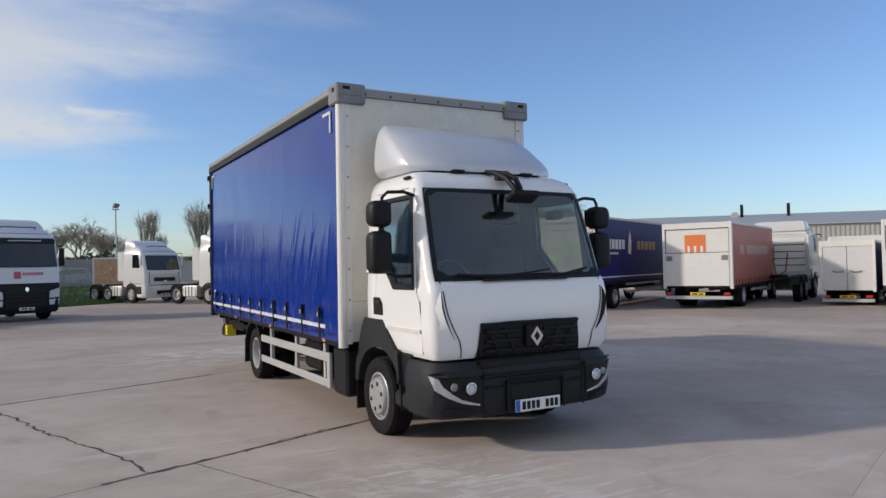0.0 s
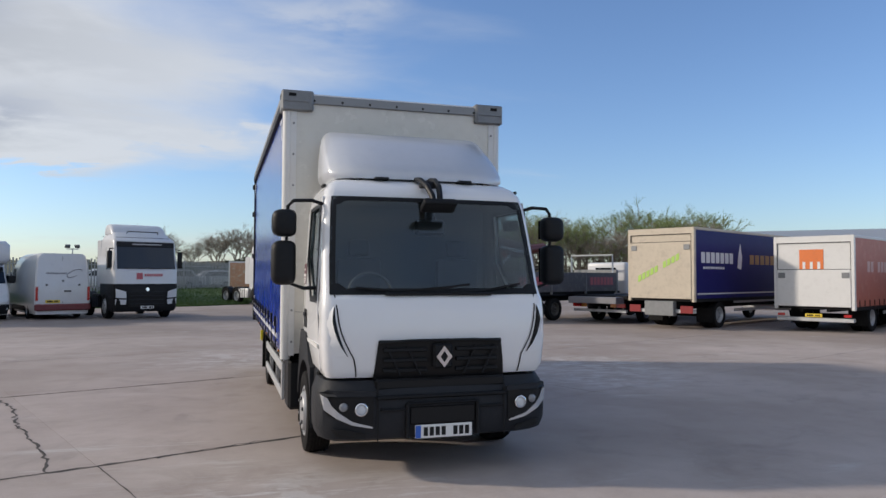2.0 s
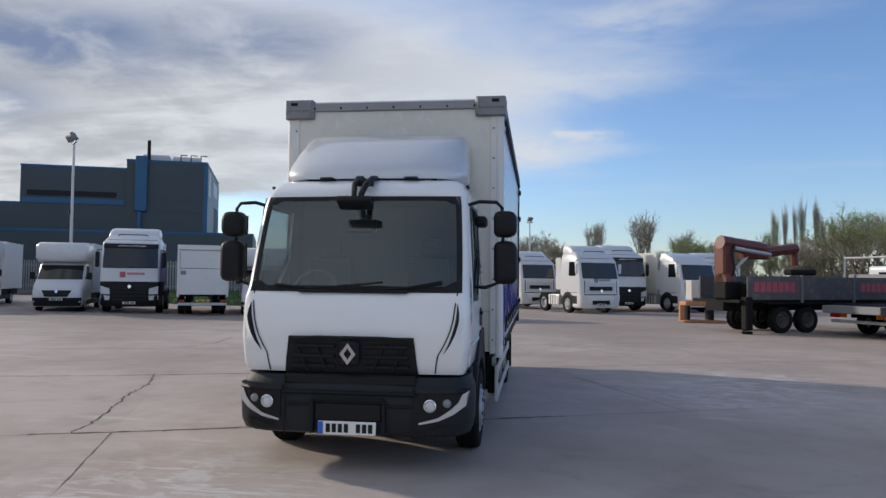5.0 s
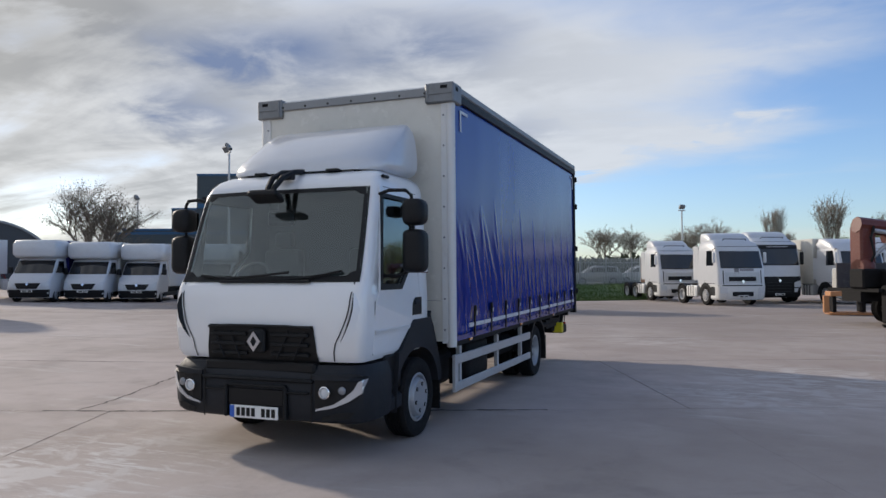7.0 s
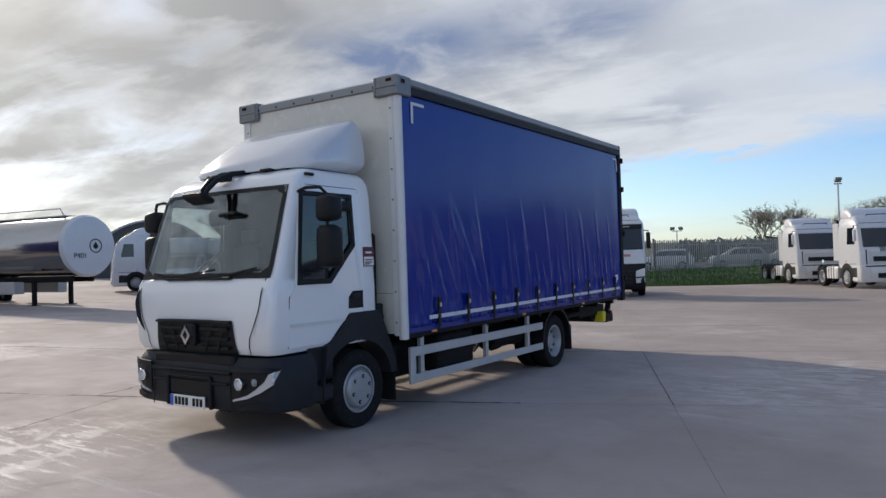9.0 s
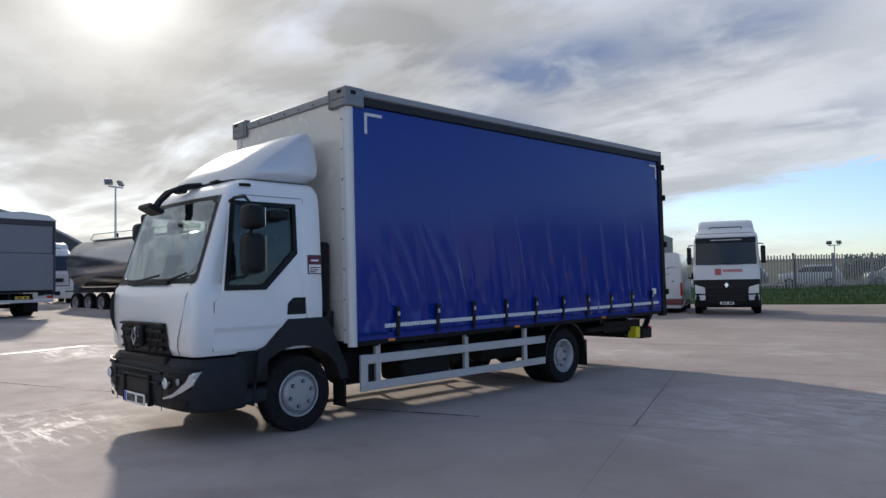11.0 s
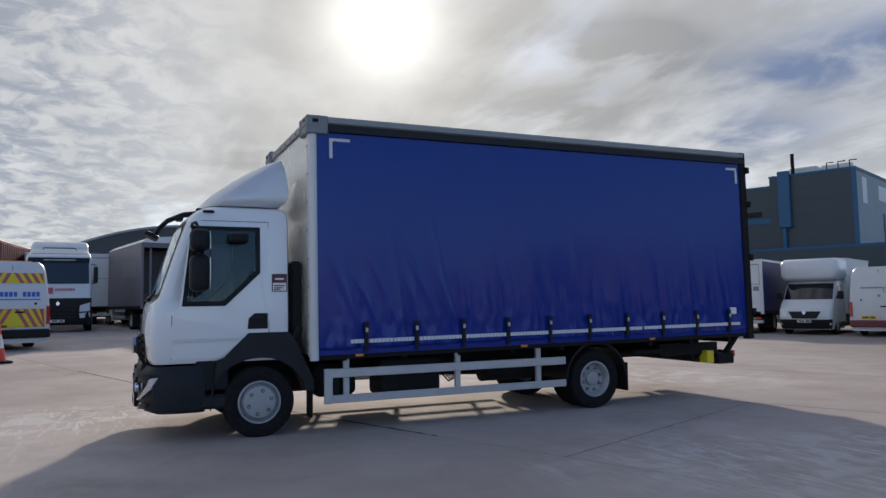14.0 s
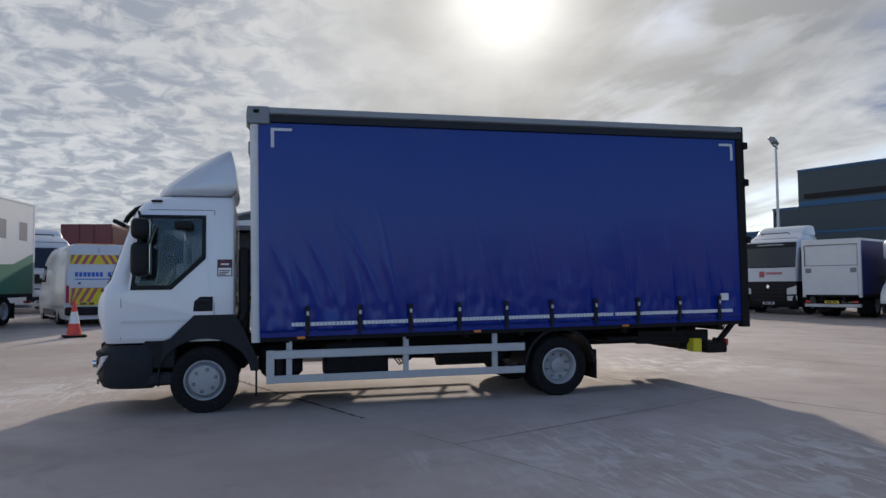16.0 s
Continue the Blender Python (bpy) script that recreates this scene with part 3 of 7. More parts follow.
    # door mirrors
    for s in (1, -1):
        arm = part("mirror_arm", tube([(s * 0.98, 0.50, 2.42), (s * 1.10, 0.50, 2.455), (s * 1.26, 0.52, 2.45), (s * 1.31, 0.54, 2.40), (s * 1.32, 0.56, 2.0), (s * 1.30, 0.56, 1.70), (s * 1.16, 0.55, 1.65), (s * 1.03, 0.56, 1.655)], 0.017), BLACK, truck)
        for z0, z1, x0, x1 in ((2.12, 2.37, 1.215, 1.435), (1.68, 2.085, 1.22, 1.44)):
            m = box(x0, x1, 0.45, 0.66, z0, z1, 0.085, seg=4)
            for v in m.verts:
                v.co.x = s * (v.co.x + 0.018 * math.cos(2.2 * (v.co.z - (z0 + z1) / 2) / (z1 - z0)))
            head = part("mirror_head", m, BLACK, arm, smooth=40)
            g = box(x0 + 0.025, x1 - 0.025, 0.661, 0.664, z0 + 0.03, z1 - 0.03)
            for v in g.verts:
                v.co.x *= s
            part("mirror_glass", g, CHROME, arm)
        if s > 0:
            m = box(1.02, 1.14, 0.90, 1.12, 2.25, 2.36, 0.04, seg=3)
            part("kerb_mirror", m, BLACK, arm, smooth=40)
    # roof deflector
    rings = []
    for z, w, f, r in ((2.705, 0.86, 0.64, 1.52), (2.74, 0.895, 0.645, 1.58), (2.80, 0.905, 0.68, 1.625), (2.88, 0.905, 0.765, 1.64), (3.02, 0.90, 0.95, 1.625), (3.13, 0.89, 1.115, 1.605), (3.21, 0.875, 1.26, 1.585), (3.265, 0.845, 1.385, 1.57), (3.295, 0.80, 1.475, 1.56), (3.305, 0.74, 1.52, 1.555)):
        soft = min(0.2, (r - f) * 0.45)
        half = [(0, f), (w * 0.4, f + 0.005), (w * 0.72, f + 0.15 * soft), (w * 0.88, f + 0.45 * soft), (w * 0.97, f + 0.8 * soft), (w, f + soft), (w + 0.012, (f + soft + r) / 2), (w, r - 0.01), (w * 0.5, r), (0, r)]
        rings.append([Vector((x, y, z)) for x, y in half + [(-x, y) for x, y in half[-2:0:-1]]])
    part("roof_deflector", loft(rings), DEFLECT, truck, "silver white moulded air deflector", smooth=50)
    for s in (1, -1):
        part("deflector_bracket", box(s * 0.60, s * 0.66, 0.72, 1.5, 2.66, 2.715, 0.01), BLACK, truck)
        part("deflector_foot", box(s * 0.35, s * 0.49, 0.60, 0.70, 2.69, 2.715, 0.008), BLACK, truck)
    # cab interior
    part("dashboard", box(-0.95, 0.95, 0.20, 0.55, 1.30, 1.56, 0.06, seg=2), INTERIOR, truck, smooth=40)
    for s in (1, -1):
        seat = part("seat", box(s * 0.28, s * 0.78, 0.78, 1.22, 1.15, 1.36, 0.06, seg=2), SEATCLOTH, truck, smooth=40)
        part("seat_back", box(s * 0.30, s * 0.76, 1.15, 1.30, 1.34, 1.95, 0.06, seg=2), SEATCLOTH, seat, smooth=40)
        part("headrest", box(s * 0.42, s * 0.64, 1.18, 1.28, 1.97, 2.14, 0.04, seg=2), SEATCLOTH, seat, smooth=40)
    bm = bmesh.new()
    loop = [Vector((-0.52 + 0.21 * math.cos(a), 0.60 + 0.10 * math.sin(a), 1.60 + 0.19 * math.sin(a))) for a in (2 * math.pi * k / 24 for k in range(25))]
    part("steering_wheel", tube(loop, 0.016, 8), INTERIOR, truck)
    part("steering_column", rod((-0.52, 0.60, 1.60), (-0.52, 0.45, 1.42), 0.04), INTERIOR, truck)
    part("rear_trim", box(-0.95, 0.95, 1.53, 1.56, 0.95, 2.5), CABLINING, truck)


def bumper_front(u):
    line = [(0, 0), (0.4, 0.005), (0.75, 0.02), (0.92, 0.07), (1.035, 0.14), (1.075, 0.27), (1.2, 0.4)]
    for a, b in zip(line, line[1:]):
        if u <= b[0]:
            return a[1] + (b[1] - a[1]) * (u - a[0]) / (b[0] - a[0])
    return 0.4


def lorry_bumper(truck):
    rings = []
    for z, w, f in ((0.33, 1.00, 0.10), (0.36, 1.05, 0.02), (0.45, 1.07, -0.02), (0.62, 1.075, -0.03), (0.74, 1.07, -0.02), (0.80, 1.05, 0.0), (0.855, 1.03, 0.05)):
        half = [(0, f), (0.4, f + 0.005), (0.75, f + 0.02), (0.92, f + 0.07), (w - 0.04, f + 0.14), (w, f + 0.27), (w, 0.60), (w - 0.03, 0.66), (0.5, 0.66), (0, 0.66)]
        rings.append([Vector((x, y, z)) for x, y in half + [(-x, y) for x, y in half[-2:0:-1]]])
    bumper = part("bumper", loft(rings), GREYBLACK, truck, "dark grey moulded bumper", smooth=38)
    part("upper_intake", box(-0.60, 0.60, -0.004, 0.12, 0.775, 0.872, 0.02), BARBLACK, bumper)
    bm = box(-0.30, 0.30, -0.040, 0.02, 0.475, 0.63, 0.01)
    part("air_intake", bm, BARBLACK, bumper)
    bm = box(-0.60, 0.60, -0.052, 0.0, 0.700, 0.735, 0.012)
    box(-0.33, 0.33, -0.060, 0.0, 0.645, 0.672, 0.012, bm)
    box(-0.34, -0.305, -0.06, 0.0, 0.36, 0.66, 0.01, bm)
    box(0.305, 0.34, -0.06, 0.0, 0.36, 0.66, 0.01, bm)
    part("bumper_rib", bm, BLACK, bumper)
    for s in (1, -1):
        f = lambda u, v, d, s=s: Vector((s * u, bumper_front(u) - 0.036 - d, v))
        part("bumper_seam", slab([(0.575, 0.35), (0.587, 0.35), (0.587, 0.80), (0.575, 0.80)], [], f, 0.004), BARBLACK, bumper)
        part("corner_lip", slab([(0.60, 0.735), (1.03, 0.735), (1.06, 0.76), (1.0, 0.79), (0.60, 0.775)], [], f, 0.022, cuts=3), GREYBLACK, bumper, smooth=30)
        part("side_ledge", box(s * 0.30, s * 0.56, -0.05, 0.0, 0.60, 0.622, 0.008), BLACK, bumper)
        part("fog_recess", slab([(0.68, 0.375), (0.93, 0.40), (0.97, 0.455), (0.86, 0.455), (0.70, 0.42)], [], f, 0.003, cuts=2), BARBLACK, bumper)
        head = part("headlamp", slab([(0.62, 0.48), (0.85, 0.52), (1.00, 0.57), (1.035, 0.72), (0.62, 0.735)], [], f, 0.006, cuts=3), BARBLACK, bumper, "black headlamp housing")
        part("lamp_ring", lathe([(-0.02, 0.054), (0.014, 0.056), (0.018, 0.048), (0.0, 0.044)], 24), CHROME, head, smooth=40).matrix_basis = Matrix.Translation((s * 0.73, -0.045, 0.63)) @ pose(0, 0, 0, 0, 0, -90)
        part("lamp_lens", lathe([(0.0, 0.047), (0.012, 0.042), (0.02, 0.024), (0.022, 0.004)], 24), LENS, head, smooth=60).matrix_basis = Matrix.Translation((s * 0.73, -0.035, 0.63)) @ pose(0, 0, 0, 0, 0, -90)
        part("side_lens", lathe([(0.0, 0.038), (0.010, 0.035), (0.016, 0.02), (0.018, 0.003)], 20), GREYLENS, head, smooth=60).matrix_basis = Matrix.Translation((s * 0.87, 0.012, 0.645)) @ pose(0, 0, 0, 0, 0, -90)
        part("daylight_strip", slab([(0.63, 0.462), (0.80, 0.495), (0.93, 0.55), (1.03, 0.62), (1.055, 0.745), (1.0, 0.72), (0.965, 0.65), (0.90, 0.59), (0.80, 0.525), (0.63, 0.478)], [], f, 0.016, cuts=3), STRIPLENS, head, "bright clear corner light strip")
        # cab steps
        step = part("cab_step", box(s * 0.72, s * 1.055, 0.50, 0.92, 0.36, 0.52, 0.03), GREYBLACK, truck)
        part("upper_step", box(s * 0.72, s * 1.03, 0.55, 0.92, 0.56, 0.90, 0.02), BLACK, truck)
    plate = part("number_plate", box(-0.26, 0.26, -0.068, -0.055, 0.36, 0.475, 0.004), PLATE, truck, "white number plate with black bars")
    part("plate_band", box(-0.258, -0.21, -0.071, -0.067, 0.363, 0.472), BLUEBAND, plate)
    for k in (0, 1, 2, 3, 5, 6, 7):
        part("plate_bar", box(-0.185 + 0.054 * k, -0.147 + 0.054 * k, -0.0715, -0.067, 0.38, 0.455), BARBLACK, plate)
    # wheel arches
    for s in (1, -1):
        out = [(0.80, 0.34), (0.80, 0.90), (0.86, 0.93), (1.13, 1.205), (1.60, 1.205), (1.68, 1.10), (1.90, 0.62), (1.90, 0.50)]
        arc = [(1.26 + 0.545 * math.cos(a), 0.46 + 0.455 * math.sin(a)) for a in (radians(v) for v in range(5, 176, 10))]
        loop = out + [(1.82, 0.50)] + arc + [(0.715, 0.44)]
        loop[0] = (0.72, 0.34)
        loop[1] = (0.78, 0.90)
        part("wheel_arch", slab(loop, [], lambda u, v, d, s=s: Vector((s * (0.78 + d), u, v)), 0.29), GREYBLACK, truck, "grey-black plastic mudguard", smooth=30)
        part("mud_flap", box(s * 0.84, s * 1.06, 1.86, 1.885, 0.18, 0.60), RUBBER, truck)
        part("arch_liner", box(s * 0.55, s * 0.78, 0.80, 1.75, 0.85, 0.90), BLACK, truck)


def creases(seed):
    """Pulls in the curtain that rise from the straps: foot, height, lean, depth, half-width."""
    rng = random.Random(seed)
    made = []
    for k in range(11):
        y = 0.58 + 0.656 * k
        front = math.exp(-y / 1.6)
        for off, tall in ((-0.09, 1.5), (0.12, 1.1), (0.33, 0.8)):
            made.append((y + off + rng.uniform(-0.07, 0.07), tall * rng.uniform(0.75, 1.15), -rng.uniform(0.05, 0.18) - 0.12 * front, rng.uniform(0.009, 0.019), rng.uniform(0.024, 0.045)))
    for k in range(6):
        made.append((0.62 + 0.25 * k + rng.uniform(-0.06, 0.06), rng.uniform(1.0, 1.65), -rng.uniform(0.32, 0.52), rng.uniform(0.012, 0.022), rng.uniform(0.034, 0.05)))
    return made


def fold(y, z, length, height, seed, pulls):
    """Depth of the drape on a curtain at y along it and z above its foot."""
    k = 0.005 * noise.noise(Vector((y * 1.6, z * 0.9, seed + 2)))
    for foot, tall, lean, deep, wide in pulls:
        if z >= tall:
            continue
        off = y - foot - lean * z * (0.6 + 0.4 * z / tall)
        if abs(off) < wide * 3:
            k += deep * min(1, 0.25 + z * 2.2) * (1 - z / tall) ** 0.7 * math.exp(-(off / wide) ** 2)
    low = max(0.0, 1 - z / 1.3)
    k += 0.008 * low * noise.noise(Vector((y * 4.5, z * 0.5, seed)))
    k += 0.030 * math.exp(-z * 4) * noise.noise(Vector((y * 11, z * 5, seed))) + 0.030 * math.exp(-z * 3) * (abs(math.sin(math.pi * (y - 0.55) / 0.656)) - 0.5)
    return k * min(1, y * 6, (length - y) * 6) * min(1, (height - z) * 4)


def lorry_body(truck):
    y0, y1, zb, zt = 1.82, 8.92, 0.97, 3.60
    L = y1 - y0
    rise = 0.0085
    body = new("cargo_body")
    body.parent = truck
    body.matrix_basis = Matrix.Translation((0, y0, 0)) @ pose(0, 0, 0, math.degrees(rise), 0, 0) @ Matrix.Translation((0, -y0, 0))
    part("floor_deck", box(-1.22, 1.22, y0 + 0.05, y1, 0.93, 1.03), CHASSIS, body)
    part("roof_sheet", box(-1.24, 1.24, y0 + 0.03, y1 - 0.02, 3.735, 3.775, 0.015), WHITE_DULL, body)
    # bulkhead: panels with a joint and rivets
    part("bulkhead_upper", box(-1.17, 1.17, y0 + 0.02, y0 + 0.06, 1.372, 3.66), CREAM, body, "cream front bulkhead panel")
    part("bulkhead_lower", box(-1.17, 1.17, y0 + 0.022, y0 + 0.06, 0.92, 1.368), CREAM, body)
    rail = part("front_top_rail", box(-1.0, 1.0, y0 - 0.01, y0 + 0.07, 3.655, 3.75, 0.008), ALUM, body)
    for k in range(7):
        part("rivet", lathe([(0.0, 0.014), (0.008, 0.010), (0.010, 0.002)], 8), BARBLACK, rail).matrix_basis = Matrix.Translation((-0.93 + 0.31 * k, y0 - 0.01, 3.69)) @ pose(0, 0, 0, 0, 0, -90)
    for s in (1, -1):
        post = part("front_post", tube([(s * 1.21, y0 + 0.055, 0.86), (s * 1.21, y0 + 0.055, 3.6)], 0.055, 16), WHITE_DULL, body, "rounded pale corner post", smooth=60)
        part("post_flange", box(s * 1.12, s * 1.18, y0 + 0.005, y0 + 0.03, 0.9, 3.6), WHITE_DULL, post)
        for k in range(8):
            part("post_bolt", rod((s * 1.15, y0 + 0.006, 1.05 + 0.34 * k), (s * 1.15, y0 - 0.004, 1.05 + 0.34 * k), 0.012, 6), CAPGREY, post)
        cap = part("corner_cap", box(s * 0.94, s * 1.285, y0 - 0.035, y0 + 0.24, 3.565, 3.79, 0.015), CAPGREY, body, "dented grey corner casting")
        part("cap_rib", box(s * 0.965, s * 0.985, y0 - 0.045, y0 - 0.033, 3.58, 3.775, 0.003), CAPGREY, cap)
        part("cap_rib", box(s * 0.99, s * 1.26, y0 - 0.045, y0 - 0.033, 3.66, 3.68, 0.003), CAPGREY, cap)
        part("cap_slot", box(s * 1.13, s * 1.21, y0 - 0.039, y0 - 0.033, 3.72, 3.755), CHASSIS, cap)
        part("cap_slot", box(s * 1.284, s * 1.289, y0 + 0.04, y0 + 0.11, 3.70, 3.745), CHASSIS, cap)
        side = part("side_top_rail", box(s * 1.17, s * 1.275, y0 + 0.2, y1 - 0.02, 3.69, 3.785, 0.02), ALUM, body, "grey aluminium roof rail")
        # lip under the rail; its near-black colour stands in for shade there
        part("shaded_rail_lip", box(s * 1.20, s * 1.282, y0 + 0.24, y1 - 0.04, 3.595, 3.688, 0.006), GREYBLACK, side)
        # rear posts
        rear = part("rear_post", box(s * 1.15, s * 1.27, y1 - 0.13, y1, 0.82, 3.785, 0.01), CHASSIS, body)
        for z in (1.2, 2.05, 2.9, 3.45):
            part("door_hinge", box(s * 1.20, s * 1.30, y1 - 0.02, y1 + 0.05, z, z + 0.1, 0.01), CHASSIS, rear)
        # curtain
        nu, nv = 420, 64
        pulls = creases(40 + s)
        bm = bmesh.new()
        grid = []
        c0, c1 = y0 + 0.10, y1 - 0.10
        for a in range(nu + 1):
            u = a / nu
            grid.append([bm.verts.new((s * (1.245 + fold(u * (c1 - c0), 2.65 * b / nv, c1 - c0, 2.65, 3.0 + s, pulls)), c0 + u * (c1 - c0), zb + 0.005 + (zt + 0.02 - zb) * b / nv)) for b in range(nv + 1)])
        for a in range(nu):
            for b in range(nv):
                bm.faces.new((grid[a][b], grid[a + 1][b], grid[a + 1][b + 1], grid[a][b + 1]))
        curtain = part("curtain", bm, BLUE, body, "taut blue PVC side curtain with creases", smooth=180)
        mod = curtain.modifiers.new("thickness", "SOLIDIFY")
        mod.thickness, mod.offset = 0.004, -1
        part("curtain_hem", box(s * 1.226, s * 1.24, c0, c1, 0.915, 0.99), BLUE, curtain)
        # straps, buckles and the reflective strips between them
        ys = [2.50 + 0.656 * k for k in range(10)]
        strip_ends = [2.27] + ys + [8.66]
        for a, b in zip(strip_ends, strip_ends[1:]):
            if b - a > 0.2:
                part("reflective_strip", box(s * 1.252, s * 1.272, a + 0.035, b - 0.035, 1.045, 1.09), TAPE, curtain)
        for y in ys:
            strap = part("strap", box(s * 1.262, s * 1.276, y - 0.022, y + 0.022, 0.93, 1.24), BARBLACK, curtain)
            part("buckle", box(s * 1.264, s * 1.290, y - 0.028, y + 0.028, 1.17, 1.29, 0.006), BARBLACK, strap)
            part("buckle_plate", box(s * 1.286, s * 1.296, y - 0.014, y + 0.018, 1.175, 1.225, 0.002), STEEL, strap)
        for ya, yb, yc in ((2.07, 2.33, 2.07), (8.50, 8.72, 8.69)):
            mark = part("corner_mark", box(s * 1.253, s * 1.258, ya, yb, 3.49, 3.525), REFLECT, curtain, "faded white corner marking")
            part("corner_mark", box(s * 1.253, s * 1.258, yc, yc + 0.04, 3.28, 3.49), REFLECT, curtain)
        part("curtain_label", box(s * 1.256, s * 1.262, 8.44, 8.57, 1.22, 1.32), PLATE, curtain)
        part("floor_rail", box(s * 1.15, s * 1.235, y0 + 0.1, y1, 0.86, 0.93, 0.005), CHASSIS, body)
        for y in (2.42, 4.72, 6.9):
            part("side_marker", box(s * 1.236, s * 1.25, y - 0.05, y + 0.05, 0.885, 0.915, 0.004), AMBER, body)
    part("rear_frame_top", box(-1.24, 1.24, y1 - 0.1, y1, 3.64, 3.785), ALUM, body)
    for s in (1, -1):
        door = part("rear_door", box(s * 0.006, s * 1.15, y1 - 0.05, y1 - 0.01, 0.98, 3.64, 0.005), WHITE_DULL, body)
        part("lock_rod", rod((s * 0.3, y1 + 0.01, 1.0), (s * 0.3, y1 + 0.01, 3.6), 0.015), STEEL, door)


def lorry_underside(truck):
    for s in (1, -1):
        part("frame_rail", box(s * 0.36, s * 0.44, 0.9, 8.55, 0.62, 0.86), CHASSIS, truck)
        guard = new("side_guard")
        guard.parent = truck
        g0 = 2.0 if s > 0 else 2.36
        part("upper_rail", box(s * 1.17, s * 1.20, g0, 5.40, 0.645, 0.75, 0.006), STEEL, guard, "pale aluminium side rail")
        part("lower_rail", box(s * 1.17, s * 1.20, g0, 5.40, 0.345, 0.44, 0.006), STEEL, guard)
        part("end_plate", box(s * 1.165, s * 1.205, g0 - 0.01, g0 + 0.09, 0.34, 0.755, 0.006), STEEL, guard)
        part("end_box", box(s * 1.08, s * 1.168, g0 + 0.10, g0 + 0.18, 0.42, 0.72, 0.006), CHASSIS, guard)
        for y in (g0 + 0.27, 3.76, 4.98):
            part("guard_leg", box(s * 1.12, s * 1.165, y - 0.035, y + 0.035, 0.36, 0.93), STEEL, guard)
        rearw = wheel(truck, s * 1.04, 5.92, 0.41, 0.25, s, True, split=True)
        wheel(truck, s * 0.74, 5.92, 0.41, 0.25, s, True)
        wheel(truck, s * 0.955, 1.26, 0.405, 0.25, s, split=True)
        arc = [(5.92 + 0.52 * math.cos(a), 0.44 + 0.50 * math.sin(a)) for a in (radians(v) for v in range(0, 181, 10))]
        inn = [(5.92 + 0.485 * math.cos(a), 0.44 + 0.465 * math.sin(a)) for a in (radians(v) for v in range(180, -1, -10))]
        part("rear_mudguard", slab(arc + inn, [], lambda u, v, d, s=s: Vector((s * (0.60 + d), u, v)), 0.60), BLACK, truck, smooth=30)
        part("mud_flap", box(s * 0.66, s * 1.2, 6.44, 6.455, 0.22, 0.62), RUBBER, truck)
        part("tail_lamp", box(s * 0.78, s * 1.1, 8.60, 8.66, 0.60, 0.70, 0.01), REDLENS, truck)
    part("front_axle", rod((-0.85, 1.26, 0.42), (0.85, 1.26, 0.42), 0.06), CHASSIS, truck)
    part("rear_axle", rod((-0.85, 5.92, 0.41), (0.85, 5.92, 0.41), 0.09), CHASSIS, truck)
    part("differential", lathe([(-0.2, 0.05), (-0.14, 0.17), (0, 0.22), (0.14, 0.17), (0.2, 0.05)], 16), CHASSIS, truck, smooth=50).matrix_basis = Matrix.Translation((0, 5.92, 0.42))
    part("propshaft", rod((0, 1.9, 0.62), (0, 5.8, 0.45), 0.05), CHASSIS, truck)
    part("engine_block", box(-0.35, 0.35, 0.35, 1.8, 0.45, 0.98, 0.08), CHASSIS, truck)
    for k in range(9):
        part("cross_bearer", box(-1.18, 1.18, 2.2 + 0.78 * k, 2.27 + 0.78 * k, 0.84, 0.93), CHASSIS, truck)
    part("fuel_tank", box(0.62, 1.10, 2.72, 3.55, 0.36, 0.84, 0.09, seg=3), CHASSIS, truck, "dark fuel tank", smooth=40)
    part("air_tank", rod((0.85, 4.25, 0.60), (0.85, 5.15, 0.60), 0.15, 20), CHASSIS, truck, smooth=40)
    part("battery_box", box(-1.17, -0.62, 1.90, 2.32, 0.30, 0.84, 0.03), BLACK, truck, "black battery box")
    part("toolbox", box(-1.10, -0.62, 2.9, 3.6, 0.45, 0.84, 0.05), CHASSIS, truck)
    part("exhaust_box", box(0.55, 1.0, 1.93, 2.45, 0.40, 0.80, 0.06), CHASSIS, truck)
    part("snorkel", box(0.62, 0.92, 1.65, 1.79, 0.95, 2.05, 0.03), BLACK, truck, "black air intake stack")
    part("intake_hose", tube([(0.95, 1.70, 0.95), (0.98, 1.70, 1.12), (0.95, 1.72, 1.25)], 0.07, 12), BLACK, truck, smooth=50)
    bm = bmesh.new()
    for k in range(5):
        tube([(0.9, 3.62 + 0.04 * k, 0.62), (1.0, 3.70 + 0.03 * k, 0.50 + 0.015 * k), (0.98, 3.85, 0.56 + 0.02 * k), (0.85, 4.0, 0.70)], 0.012, 5, bm)
    part("brake_hose", bm, BARBLACK, truck)
    # tail-lift beam
    part("underrun_bar", box(-1.12, 1.12, 8.28, 8.62, 0.50, 0.66, 0.015), CHASSIS, truck, "black underrun beam of the tail-lift")
    for s in (1, -1):
        part("lift_arm", box(s * 0.95, s * 1.04, 7.2, 8.35, 0.66, 0.84), CHASSIS, truck)
        part("warning_block", box(s * 0.98, s * 1.15, 8.03, 8.17, 0.53, 0.72, 0.01), YELLOW, truck, "yellow end block")
        part("chain", tube([(s * 1.08, 8.55, 0.66), (s * 1.10, 8.57, 0.85), (s * 1.12, 8.62, 0.99)], 0.008, 5), CHASSIS, truck)
        part("lift_arm_brace", rod((s * 1.0, 8.5, 0.6), (s * 1.0, 8.8, 0.92), 0.05, 6), CHASSIS, truck)
    part("lift_platform", box(-1.05, 1.05, 6.7, 8.1, 0.70, 0.78, 0.02), CHASSIS, truck)
    part("hanging_hose", tube([(1.0, 7.85, 0.70), (1.0, 7.9, 0.57), (1.0, 7.98, 0.57), (1.0, 8.03, 0.68)], 0.014, 6), BARBLACK, truck)


